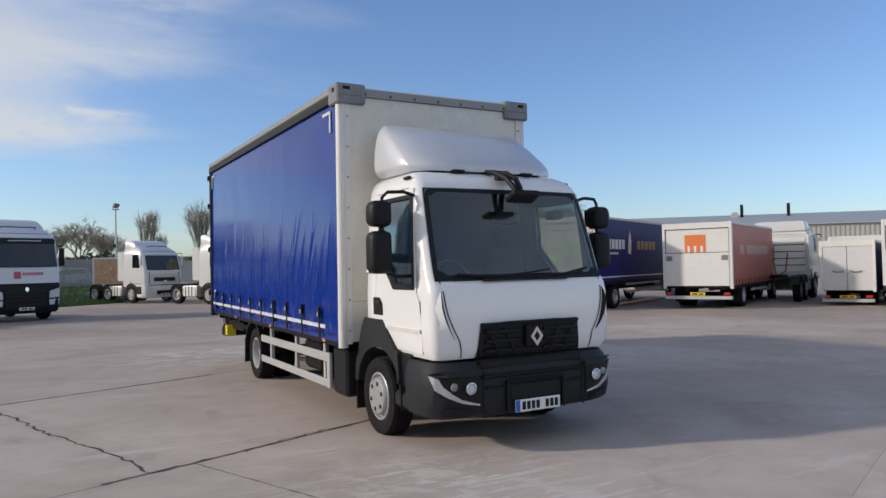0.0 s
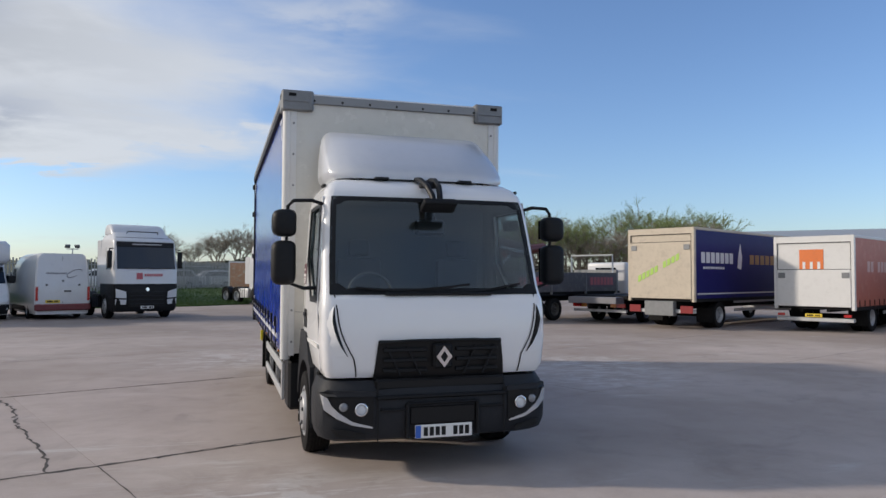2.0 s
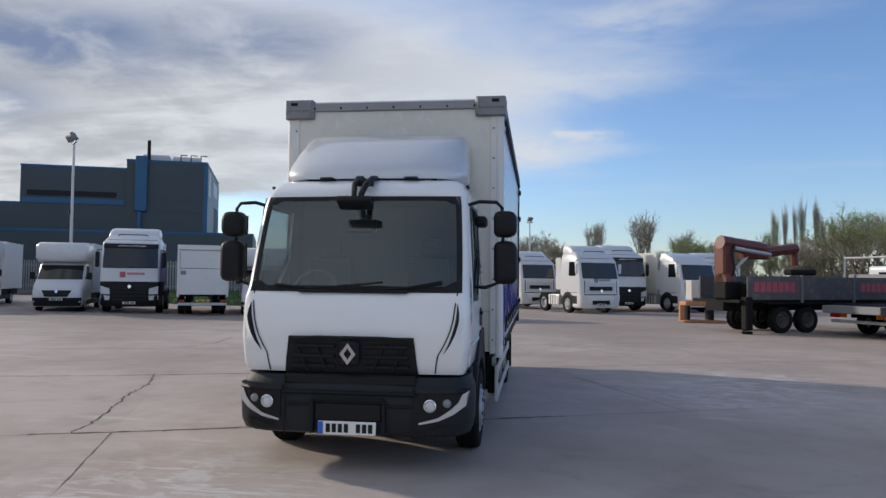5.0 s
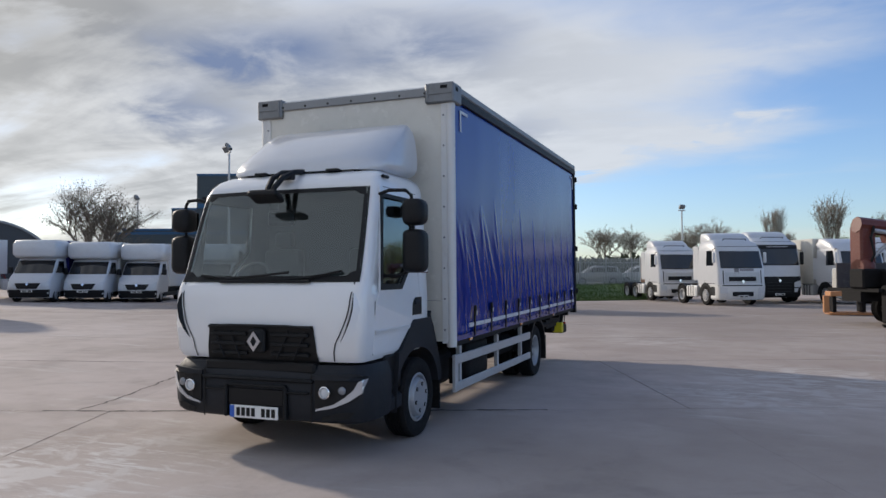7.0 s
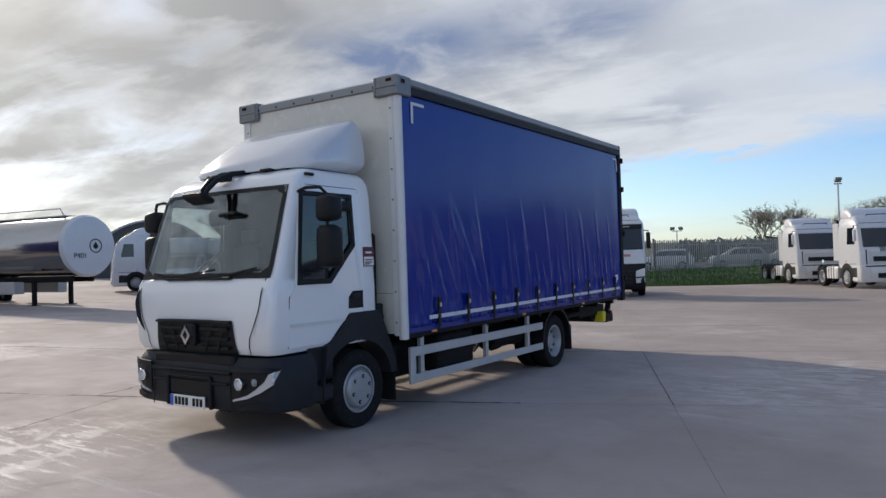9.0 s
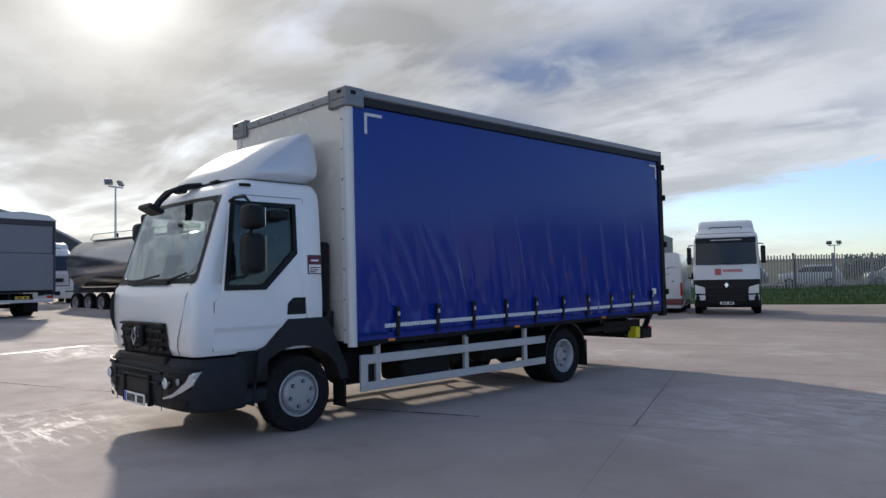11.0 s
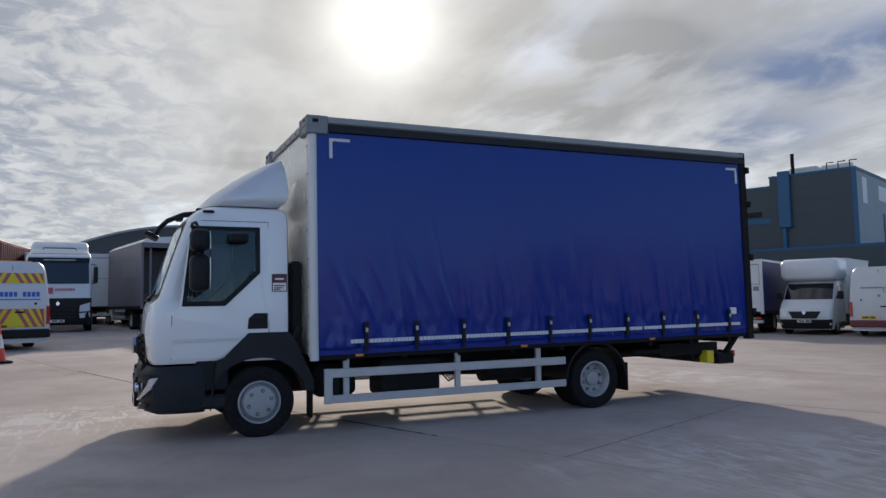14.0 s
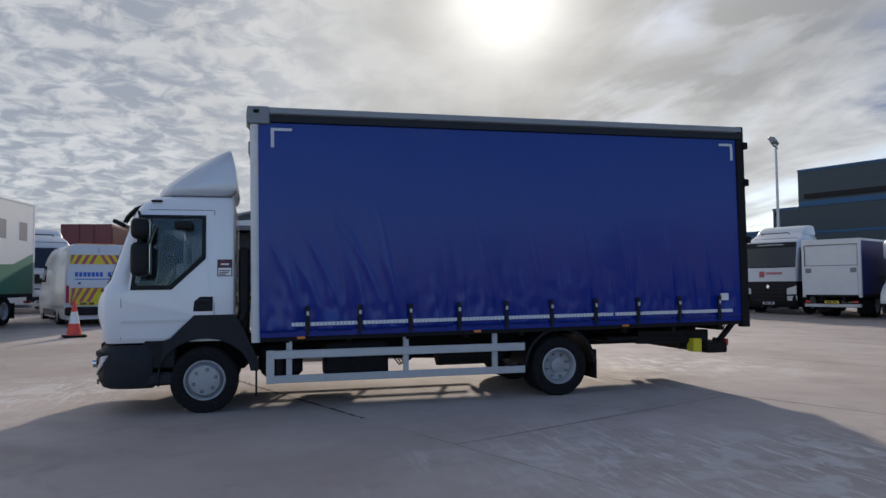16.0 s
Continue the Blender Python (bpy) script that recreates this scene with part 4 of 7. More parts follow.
def reflective():
    m = surface("reflective_tape", (0.62, 0.63, 0.66), 0.35, vary=0.3, size=30, grain=90, dirt=0.25)
    return m


REFLECT = reflective()
TAPE = tape("reflective_block_tape")
lorry = thing("curtain_side_lorry", "white rigid lorry with blue curtain sides, parked on concrete", "lorry")
lorry_cab(lorry)
lorry_bumper(lorry)
lorry_body(lorry)
lorry_underside(lorry)


# ---- the ground: a concrete yard cast in bays ----
BAY_TURN = radians(22.0)
BAY_U, BAY_V = Vector((math.cos(BAY_TURN), math.sin(BAY_TURN))), Vector((-math.sin(BAY_TURN), math.cos(BAY_TURN)))


def ground_height(x, y):
    """The yard is level round the lorry and climbs gently to the west."""
    x0 = 2 + 12 * min(1, max(0, (y + 3) / 26))
    d = -x - x0
    return min(1.2, 0.0125 * (math.sqrt(d * d + 9) + d) - 0.003) if d > -12 else 0.0


def stand(x, y, turn=0.0):
    return pose(x, y, ground_height(x, y), 0, 0, turn)


def concrete():
    m = bpy.data.materials.new("worn_concrete")
    m.use_nodes = True
    t = m.node_tree
    b = t.nodes["Principled BSDF"]
    co = t.nodes.new("ShaderNodeTexCoord").outputs["Object"]
    turn = t.nodes.new("ShaderNodeMapping")
    turn.inputs["Rotation"].default_value = (0, 0, -BAY_TURN)
    t.links.new(co, turn.inputs["Vector"])
    stretch = t.nodes.new("ShaderNodeMapping")
    stretch.inputs["Rotation"].default_value = (0, 0, radians(38))
    stretch.inputs["Scale"].default_value = (0.35, 2.2, 1)
    t.links.new(co, stretch.inputs["Vector"])
    rnd = t.nodes.new("ShaderNodeObjectInfo").outputs["Random"]
    big, mid, fine = noise_node(t, co, 0.18, 5, 0.6), noise_node(t, co, 1.1, 8, 0.65), noise_node(t, co, 70, 4, 0.7)
    grit = noise_node(t, co, 260, 2, 0.6)
    col = mix_colour(t, ramp(t, big, 0.32, 0.68), (0.395, 0.334, 0.296), (0.56, 0.488, 0.448))
    col = mix_colour(t, math_node(t, "MULTIPLY", ramp(t, mid, 0.42, 0.78), 0.55), col, (0.36, 0.295, 0.259))
    col = mix_colour(t, math_node(t, "MULTIPLY", ramp(t, noise_node(t, co, 0.55, 7, 0.7, 0.8), 0.50, 0.78), 0.42), col, (0.225, 0.194, 0.175))
    # darker tone round the rows of vehicles, painted in for their long shadows
    for x, y, r in ((12.0, 30.0, 24.0), (-12.0, 27.0, 14.0), (24.0, 14.0, 14.0)):
        away = t.nodes.new("ShaderNodeVectorMath")
        away.operation = "DISTANCE"
        t.links.new(co, away.inputs[0])
        away.inputs[1].default_value = (x, y, 0)
        close = ramp(t, math_node(t, "ADD", away.outputs["Value"], math_node(t, "MULTIPLY", noise_node(t, co, 0.12, 5, 0.6), r * 0.7)), r * 1.4, r * 0.8)
        col = mix_colour(t, math_node(t, "MULTIPLY", close, 0.55), col, (0.24, 0.205, 0.185))
    # pale scraped streaks and tyre sweeps
    streak = noise_node(t, stretch.outputs[0], 1.3, 9, 0.72, 0.3)
    pale = math_node(t, "MULTIPLY", ramp(t, streak, 0.56, 0.68), ramp(t, noise_node(t, co, 0.22, 4), 0.47, 0.60))
    col = mix_colour(t, math_node(t, "MULTIPLY", pale, 0.75), col, (0.62, 0.60, 0.57))
    # rubbed pale patches with scratch marks, where lorries turn
    scratch = ramp(t, noise_node(t, stretch.outputs[0], 4.5, 8, 0.75, 0.6), 0.50, 0.62)
    scratch = math_node(t, "MAXIMUM", scratch, math_node(t, "MULTIPLY", ramp(t, noise_node(t, co, 1.9, 6, 0.6, 0.5), 0.50, 0.60), 0.6))
    rubbed = None
    for x, y, r, much in ((-1.3, -1.0, 2.0, 0.95), (4.5, 5.2, 2.0, 0.85), (5.3, 6.8, 2.2, 0.9), (-1.4, 9.6, 2.6, 0.8), (-9.7, 2.4, 2.0, 0.8), (-2.6, 0.8, 1.2, 0.2), (2.5, 12.5, 2.0, 0.5)):
        away = t.nodes.new("ShaderNodeVectorMath")
        away.operation = "DISTANCE"
        t.links.new(co, away.inputs[0])
        away.inputs[1].default_value = (x, y, ground_height(x, y))
        close = ramp(t, math_node(t, "ADD", away.outputs["Value"], math_node(t, "MULTIPLY", mid, r)), r * 1.6, r * 0.7)
        much = math_node(t, "MULTIPLY", math_node(t, "MULTIPLY", close, scratch), much)
        rubbed = much if rubbed is None else math_node(t, "MAXIMUM", rubbed, much)
    col = mix_colour(t, rubbed, col, (0.66, 0.64, 0.62))
    dark = math_node(t, "MULTIPLY", ramp(t, noise_node(t, turn.outputs[0], 0.8, 6, 0.6, 1.5), 0.56, 0.74), 0.2)
    col = mix_colour(t, dark, col, (0.12, 0.11, 0.105))
    col = mix_colour(t, math_node(t, "MULTIPLY", ramp(t, fine, 0.55, 0.75), 0.35), col, (0.20, 0.175, 0.16))
    col = mix_colour(t, math_node(t, "MULTIPLY", rnd, 0.18), col, (0.28, 0.24, 0.22))
    t.links.new(col, b.inputs["Base Color"])
    rough = math_node(t, "MULTIPLY_ADD", rubbed, -0.25, math_node(t, "MULTIPLY_ADD", mid, 0.25, 0.70))
    t.links.new(math_node(t, "MULTIPLY_ADD", pale, -0.10, rough), b.inputs["Roughness"])
    b.inputs["Specular IOR Level"].default_value = 0.16
    n = t.nodes.new("ShaderNodeBump")
    n.inputs["Strength"].default_value, n.inputs["Distance"].default_value = 0.35, 0.008
    t.links.new(math_node(t, "ADD", math_node(t, "MULTIPLY", fine, 0.7), math_node(t, "ADD", math_node(t, "MULTIPLY", grit, 0.3), math_node(t, "MULTIPLY", mid, 1.2))), n.inputs["Height"])
    t.links.new(n.outputs[0], b.inputs["Normal"])
    return m


CONCRETE = concrete()
TAR = surface("bitumen_joint", (0.06, 0.052, 0.046), 0.8, vary=0.3, size=3, grain=40, bump=0.4)
FADED = surface("faded_white_paint", (0.62, 0.61, 0.58), 0.6, vary=0.15, size=3, second=(0.38, 0.33, 0.30), patch=0.8)


def build_ground():
    bm = bmesh.new()
    xs = [-2500, -900, -400, -200] + list(range(-120, 121, 4)) + [200, 400, 900, 2500]
    grid = [[bm.verts.new((x, y, ground_height(max(-90, min(90, x)), y) - 0.022)) for y in xs] for x in xs]
    for a in range(len(xs) - 1):
        for b in range(len(xs) - 1):
            bm.faces.new((grid[a][b], grid[a + 1][b], grid[a + 1][b + 1], grid[a][b + 1]))
    return tagged(part("ground", bm, CONCRETE, None, smooth=60), "worn brown-grey concrete yard cast in bays", "ground", kind="structure")


ground = build_ground()


def at_bay(u, v):
    p = BAY_U * u + BAY_V * v
    return p.x, p.y


def strip(points, width, lift, jag=0.0, taper=False, seed=1):
    """A thin strip along the ground through (x, y) points."""
    rng = random.Random(seed)
    dense = []
    for p, q in zip(points, points[1:]):
        n = max(2, int((Vector(q) - Vector(p)).length / (0.09 if jag else 1.2)))
        dense += [Vector(p).lerp(Vector(q), k / n) for k in range(n)]
    dense.append(Vector(points[-1]))
    bm = bmesh.new()
    rows = []
    for k, p in enumerate(dense):
        d = (dense[min(k + 1, len(dense) - 1)] - dense[max(0, k - 1)]).normalized()
        nrm = Vector((-d.y, d.x))
        c = p + nrm * rng.uniform(-jag, jag)
        w = width / 2 * (rng.uniform(0.35, 1.4) if jag else 1)
        rows.append([bm.verts.new((*(c + nrm * w * e), ground_height(c.x, c.y) + lift)) for e in (-1, 1)])
    for a, b in zip(rows, rows[1:]):
        bm.faces.new((a[0], a[1], b[1], b[0]))
    return bm


# ---- vehicles of the yard ----
def ring_of(w, f, rear, z, bow=0.05, cut=0.12, deep=0.16):
    half = [(e * (w - cut), f + bow * e * e) for e in (0.0, 0.35, 0.7, 1.0)]
    half += [(w - cut + cut * math.sin(a), f + bow + deep * (1 - math.cos(a))) for a in (radians(30), radians(60), radians(90))]
    half += [(w, (f + bow + deep + rear) / 2), (w, rear - 0.06), (w - 0.06, rear), (0.0, rear)]
    return [Vector((x, y, z)) for x, y in half + [(-x, y) for x, y in half[-2:0:-1]]]


def between(levels, z):
    for a, b in zip(levels, levels[1:]):
        if z <= b[0]:
            k = max(0.0, (z - a[0]) / (b[0] - a[0]))
            return a[1] + (b[1] - a[1]) * k, a[2] + (b[2] - a[2]) * k
    return levels[-1][1:3]


def bars_on(place, u0, u1, v0, v1, counts, name, material, parent):
    """Plain bars for writing, on any flat panel given by place(u, v, depth)."""
    n = sum(counts) + len(counts) - 1
    w, k, single = (u1 - u0) / n, 0, name[:-1] if name.endswith("s") else name
    for c in counts:
        for _ in range(c):
            part(single, slab([(u0 + w * (k + 0.1), v0), (u0 + w * (k + 0.85), v0), (u0 + w * (k + 0.85), v1), (u0 + w * (k + 0.1), v1)], [], place, 0.004), material, parent)
            k += 1
        k += 1


def front_panel(levels, cut=0.12, bow=0.05, lift=0.006):
    def put(u, v, d):
        w, f = between(levels, v)
        e = w - cut
        extra = 0.0 if abs(u) <= e else 0.16 * (1 - math.sqrt(max(0.0, 1 - ((abs(u) - e) / cut) ** 2)))
        return Vector((u, f + bow * min(1, abs(u) / e) ** 2 + extra - lift - d, v))
    return put


def chassis_of(root, y0, y1, axles, r=0.5, tw=0.3, front=1.35, wide=1.08):
    for s in (1, -1):
        part("frame_rail", box(s * 0.36, s * 0.45, y0, y1, 0.66, 0.92), CHASSIS, root)
        wheel(root, s * (wide + 0.05), front, r, tw, s)
        for y in axles:
            wheel(root, s * wide, y, r, tw, s, True)
            part("wing", slab([(y + (r + 0.09) * math.cos(a), r + (r + 0.09) * math.sin(a)) for a in (radians(v) for v in range(20, 161, 20))] + [(y + (r + 0.06) * math.cos(a), r + (r + 0.06) * math.sin(a)) for a in (radians(v) for v in range(160, 19, -20))], [], lambda u, v, d, s=s: Vector((s * (0.85 + d), u, v)), 0.36), BLACK, root)


def tractor(name, label, m, style="modern", logo=PINKINK, axles=(4.4,), roof=3.58, trailer=False, group="tractor units of the yard"):
    """A tractor unit seen over its front: cab, glass, visor, bumper, lamps, mirrors, chassis."""
    root = thing(name, label, "lorry", m, group)
    modern = style == "modern"
    ws0, ws1, band = (1.98, 3.08, 1.42) if modern else (1.82, 2.72, 1.05)
    lv = [(0.30, 1.16, 0.10), (0.42, 1.22, 0.02), (1.0, 1.245, 0.0), (band, 1.25, 0.02), (ws0, 1.25, 0.06), (ws1, 1.22, 0.30), (ws1 + 0.12, 1.20, 0.36), (roof - 0.28, 1.16, 0.62 if modern else 0.58), (roof - 0.08, 1.06, 0.95), (roof, 0.92, 1.15)]
    low = [l for l in lv if l[0] <= band]
    lower_mat, bump_mat = (BLACK, BLACK) if modern else (WHITE_DULL, WHITE_DULL)
    part("lower_cab", loft([ring_of(w, f, 0.95 if z < 1.0 else 2.15, z) for z, w, f in low]), lower_mat, root, "black lower front" if modern else "white bumper and lower front", smooth=40)
    part("cab_shell", loft([ring_of(w, f, 2.15 if z < roof - 0.2 else 2.1, z) for z, w, f in lv if z >= band]), FLEETWHITE, root, "white high-roof cab", smooth=40)
    put = front_panel(lv)
    glass_pane = part("windscreen", grid_panel(put, [lambda v, e=e: e * (between(lv, v)[0] - (0.10 if modern else 0.15)) for e in frange(-1, 1, 10)], frange(ws0 + 0.04, ws1 - 0.02, 4), 0.004), DARKGLASS, root, "dark windscreen", smooth=60)
    part("sun_visor", grid_panel(put, [lambda v, e=e: e * (between(lv, v)[0] - 0.08) for e in frange(-1, 1, 10)], frange(ws1 - (0.16 if modern else 0.0), ws1 + (0.04 if modern else 0.20), 2), 0.035 if modern else 0.015), BARBLACK if modern else FLEETWHITE, root, smooth=60)
    part("grille", grid_panel(put, [lambda v, e=e: e * 0.72 for e in frange(-1, 1, 6)], frange(0.50 if modern else 1.22, 1.28 if modern else 1.44, 3), 0.012), BARBLACK if modern else GREYBLACK, root, "dark grille")
    bm = bmesh.new()
    for z in ((0.62, 0.78, 0.94, 1.10) if modern else (1.27, 1.33, 1.39)):
        tube([put(u, z, 0.03) for u in frange(-0.66, 0.66, 6)], 0.016, 5, bm)
    part("grille_bar", bm, GREYBLACK, root)
    if not modern:
        part("lower_grille", grid_panel(put, [lambda v, e=e: e * 0.55 for e in frange(-1, 1, 4)], frange(0.48, 0.70, 2), 0.012), BLACK, root)
        part("front_band", grid_panel(put, [lambda v, e=e: e * 0.9 for e in frange(-1, 1, 6)], frange(1.12, 1.66, 3), 0.006), STEEL, root, "silver grey front panel", smooth=60)
        part("bumper_gap", grid_panel(put, [lambda v, e=e: e * (between(lv, v)[0] - 0.02) for e in frange(-1, 1, 12)], frange(0.985, 1.035, 1), 0.006), BARBLACK, root)
        for s in (1, -1):
            part("corner_panel", grid_panel(put, [lambda v, e=e, s=s: s * (0.97 + 0.05 * e) for e in frange(0, 1, 2)], frange(1.10, 1.75, 3), 0.008), BLACK, root)
            part("door_steps", box(s * 1.14, s * 1.243, 0.42, 0.86, 0.50, 0.96, 0.02), GREYBLACK, root)
            arch = [(1.35 + 0.64 * math.cos(a), 0.5 + 0.64 * math.sin(a)) for a in (radians(v) for v in range(-5, 186, 12))]
            part("wheel_arch", slab(arch, [], lambda u, v, d, s=s: Vector((s * (1.0 + d), u, v)), 0.256), BLACK, root)
    part("badge", slab([(0, 1.10), (0.08, 1.20), (0, 1.30), (-0.08, 1.20)], [], lambda u, v, d: put(u, v, 0.03 + d), 0.02), CHROME, root)
    for s in (1, -1):
        z0 = 0.85 if modern else 0.62
        lamp = part("headlamp", slab([(s * 0.80, z0), (s * 1.19, z0 + 0.02), (s * 1.20, z0 + 0.38), (s * 0.82, z0 + 0.26)], [], lambda u, v, d: put(u, v, d), 0.03), LENS, root, "clear headlamp")
        part("lamp_trim", slab([(s * 0.82, z0 - 0.26), (s * 1.20, z0 - 0.24), (s * 1.20, z0 - 0.04), (s * 0.80, z0 - 0.06)], [], lambda u, v, d: put(u, v, d), 0.02), FLEETWHITE if modern else LENS, lamp)
        part("side_window", slab([(0.55, 2.0), (1.25, 2.0), (1.25, 2.75), (0.72, 2.75)], [], lambda u, v, d, s=s: Vector((s * (between(lv, v)[0] + 0.003 + d), u, v)), 0.006), DARKGLASS, root)
        part("door_seam", slab([(0.42, 1.1), (1.42, 1.1), (1.42, 2.9), (1.40, 2.9), (1.40, 1.12), (0.42, 1.12)], [], lambda u, v, d, s=s: Vector((s * (between(lv, v)[0] + 0.002 + d), u, v)), 0.004), BLACK, root)
        part("step_panel", box(s * 1.0, s * 1.235, 0.35, 0.95, 0.35, 1.08, 0.02), lower_mat, root)
        part("skirt_panel", box(s * 1.02, s * 1.215, 2.45, 3.45, 0.40, 0.92, 0.03), GREYBLACK if modern else WHITE_DULL, root)
        for y in (2.7, 2.95, 3.2):
            part("tank_strap", box(s * 1.195, s * 1.225, y, y + 0.05, 0.40, 0.94), BLACK, root)
        for z in (0.62, 0.86):
            part("step_tread", box(s * 1.20, s * 1.245, 0.46, 0.88, z, z + 0.05, 0.01), BLACK, root)
        part("rear_wing", box(s * 1.0, s * 1.24, 1.85, 2.13, 0.95, 1.45, 0.03), BLACK, root)
        mir = part("mirror", box(s * 1.30, s * 1.48, 0.22, 0.36, 2.05, 2.75, 0.05, seg=2) if modern else box(s * 1.29, s * 1.43, 0.24, 0.36, 2.12, 2.66, 0.05, seg=2), BLACK if modern else FLEETWHITE, root, smooth=40)
        part("mirror_arm", tube([(s * 1.2, 0.45, 2.85), (s * 1.40, 0.28, 2.82), (s * 1.40, 0.28, 2.7)], 0.025, 6), BLACK, mir)
        part("air_fin", box(s * 1.19, s * 1.235, 2.10, 2.65, 1.25, roof - 0.35, 0.02), FLEETWHITE, root)
        part("fuel_tank", box(s * 0.62, s * 1.2, 2.35, 3.55, 0.42, 0.98, 0.08, seg=2), STEEL if not modern else CHASSIS, root, smooth=40)
    rings = []
    for z, w, f in ((roof - 0.12, 1.10, 1.00), (roof + 0.02, 1.09, 1.10), (roof + 0.16, 1.07, 1.28), (roof + 0.27, 1.03, 1.5), (roof + 0.31, 0.96, 1.66)):
        rings.append(ring_of(w, f, 2.18, z))
    part("roof_deflector", loft(rings), FLEETWHITE, root, "white roof air deflector", smooth=40)
    part("roof_seam", grid_panel(put, [lambda v, e=e: e * (between(lv, v)[0] - 0.10) for e in frange(-1, 1, 8)], [ws1 + 0.215, ws1 + 0.235], 0.008), GREYBLACK, root)
    part("lamp_bar", tube([(-0.62, 0.78, roof - 0.10), (-0.6, 0.70, roof - 0.03), (0.6, 0.70, roof - 0.03), (0.62, 0.78, roof - 0.10)], 0.022, 6), BLACK, root)
    plate = part("number_plate", slab([(-0.26, 0.42), (0.26, 0.42), (0.26, 0.53), (-0.26, 0.53)], [], lambda u, v, d: put(u, v, 0.03 + d), 0.008), PLATE, root)
    bars_on(lambda u, v, d: put(u, v, 0.04 + d), -0.2, 0.22, 0.44, 0.51, (4, 3), "plate_bars", BARBLACK, plate)
    if logo:
        part("logo_square", slab([(-0.42, 1.60), (-0.18, 1.60), (-0.18, 1.86), (-0.42, 1.86)], [], lambda u, v, d: put(u, v, d), 0.006), logo, root)
        bars_on(lambda u, v, d: put(u, v, d), -0.12, 0.62, 1.72, 1.83, (8,), "logo_bars", logo, root)
    if modern:
        bars_on(lambda u, v, d: put(u, v, 0.062 + d), -0.55, 0.62, ws1 - 0.08, ws1 - 0.045, (22,), "visor_bars", PALEINK, root)
    wip = tube([put(u, z, 0.03) for u, z in ((-0.9, ws0 + 0.08), (-0.3, ws0 + 0.05), (0.1, ws0 + 0.10))], 0.014, 5)
    tube([put(u, z, 0.03) for u, z in ((0.0, ws0 + 0.05), (0.5, ws0 + 0.05), (0.9, ws0 + 0.10))], 0.014, 5, wip)
    part("wiper", wip, BLACK, root)
    chassis_of(root, 0.8, axles[-1] + 1.0, axles)
    part("cab_back", box(-1.02, 1.02, 2.15, 2.19, 1.15, roof - 0.45, 0.02), GREYBOX if modern else WHITE_DULL, root)
    for z in frange(1.45, roof - 0.75, 3):
        part("back_seam", box(-1.0, 1.0, 2.19, 2.20, z, z + 0.035), BLACK, root)
    part("exhaust_stack", rod((0.85, 2.32, 0.95), (0.85, 2.32, roof - 0.7), 0.08, 10), STEEL, root, smooth=40)
    part("coupling_plate", box(-0.45, 0.45, axles[0] - 0.5, axles[0] + 0.4, 0.96, 1.08, 0.03), CHASSIS, root)
    part("air_line", tube([(-0.3, 2.2, 2.0), (-0.25, 2.5, 1.2), (0.1, 2.7, 1.0), (0.3, 2.3, 1.9)], 0.03, 6), RED, root)
    return root


def van_front(root, lv, w, glass0, glass1, wheels_at=0.95, plate=True):
    """Nose of a large van: bonnet, windscreen, dark bumper, lamps, mirrors."""
    put = front_panel(lv, 0.16, 0.10)
    part("windscreen", grid_panel(put, [lambda v, e=e: e * (between(lv, v)[0] - 0.075) for e in frange(-1, 1, 8)], frange(glass0 - 0.02, glass1, 4), 0.006), DARKGLASS, root, "dark windscreen", smooth=60)
    part("bumper", grid_panel(put, [lambda v, e=e: e * (between(lv, v)[0] - 0.005) for e in frange(-1, 1, 14)], frange(0.24, 0.62, 3), 0.03), BLACK, root, "black plastic bumper", smooth=50)
    part("grille", grid_panel(put, [lambda v, e=e: e * (0.46 + (v - 0.68) * 0.55) for e in frange(-1, 1, 6)], frange(0.66, 0.94, 3), 0.02), BARBLACK, root)
    part("badge", slab([(0, 0.80), (0.075, 0.90), (0, 1.0), (-0.075, 0.90)], [], lambda u, v, d: put(u, v, 0.03 + d), 0.02), CHROME, root)
    for s in (1, -1):
        part("headlamp", slab([(s * 0.58, 0.68), (s * 0.90, 0.72), (s * 0.96, 1.04), (s * 0.86, 1.04), (s * 0.66, 0.90)], [], lambda u, v, d: put(u, v, 0.02 + d), 0.015), LENS, root)
        part("door_window", slab([(0.92, 1.44), (1.85, 1.44), (1.85, 2.02), (1.28, 2.02)], [], lambda u, v, d, s=s: Vector((s * (between(lv, v)[0] + 0.004 + d), u, v)), 0.006), DARKGLASS, root)
        part("mirror", box(s * (w + 0.06), s * (w + 0.26), 0.80, 0.95, 1.42, 1.74, 0.05, seg=2), BLACK, root, smooth=40)
        part("mirror_stalk", box(s * (w - 0.03), s * (w + 0.09), 0.84, 0.92, 1.44, 1.52, 0.01), BLACK, root)
        wheel(root, s * (w - 0.12), wheels_at, 0.35, 0.22, s)
        wheel(root, s * (w - 0.12), 4.3, 0.35, 0.22, s, True)
        part("sill", box(s * (w - 0.06), s * (w - 0.004), 1.35, 3.9, 0.30, 0.52, 0.02), BLACK, root)
    if plate:
        p = part("number_plate", slab([(-0.26, 0.50), (0.26, 0.50), (0.26, 0.61), (-0.26, 0.61)], [], lambda u, v, d: put(u, v, 0.04 + d), 0.008), PLATE, root)
        bars_on(lambda u, v, d: put(u, v, 0.05 + d), -0.2, 0.22, 0.52, 0.59, (4, 3), "plate_bars", BARBLACK, p)


VAN_NOSE = [(0.22, 0.93, 0.10), (0.45, 0.98, 0.02), (0.70, 1.0, 0.0), (1.0, 1.0, 0.06), (1.25, 0.99, 0.26), (1.42, 0.985, 0.52), (2.08, 0.94, 1.02), (2.2, 0.9, 1.2), (2.26, 0.8, 1.45)]


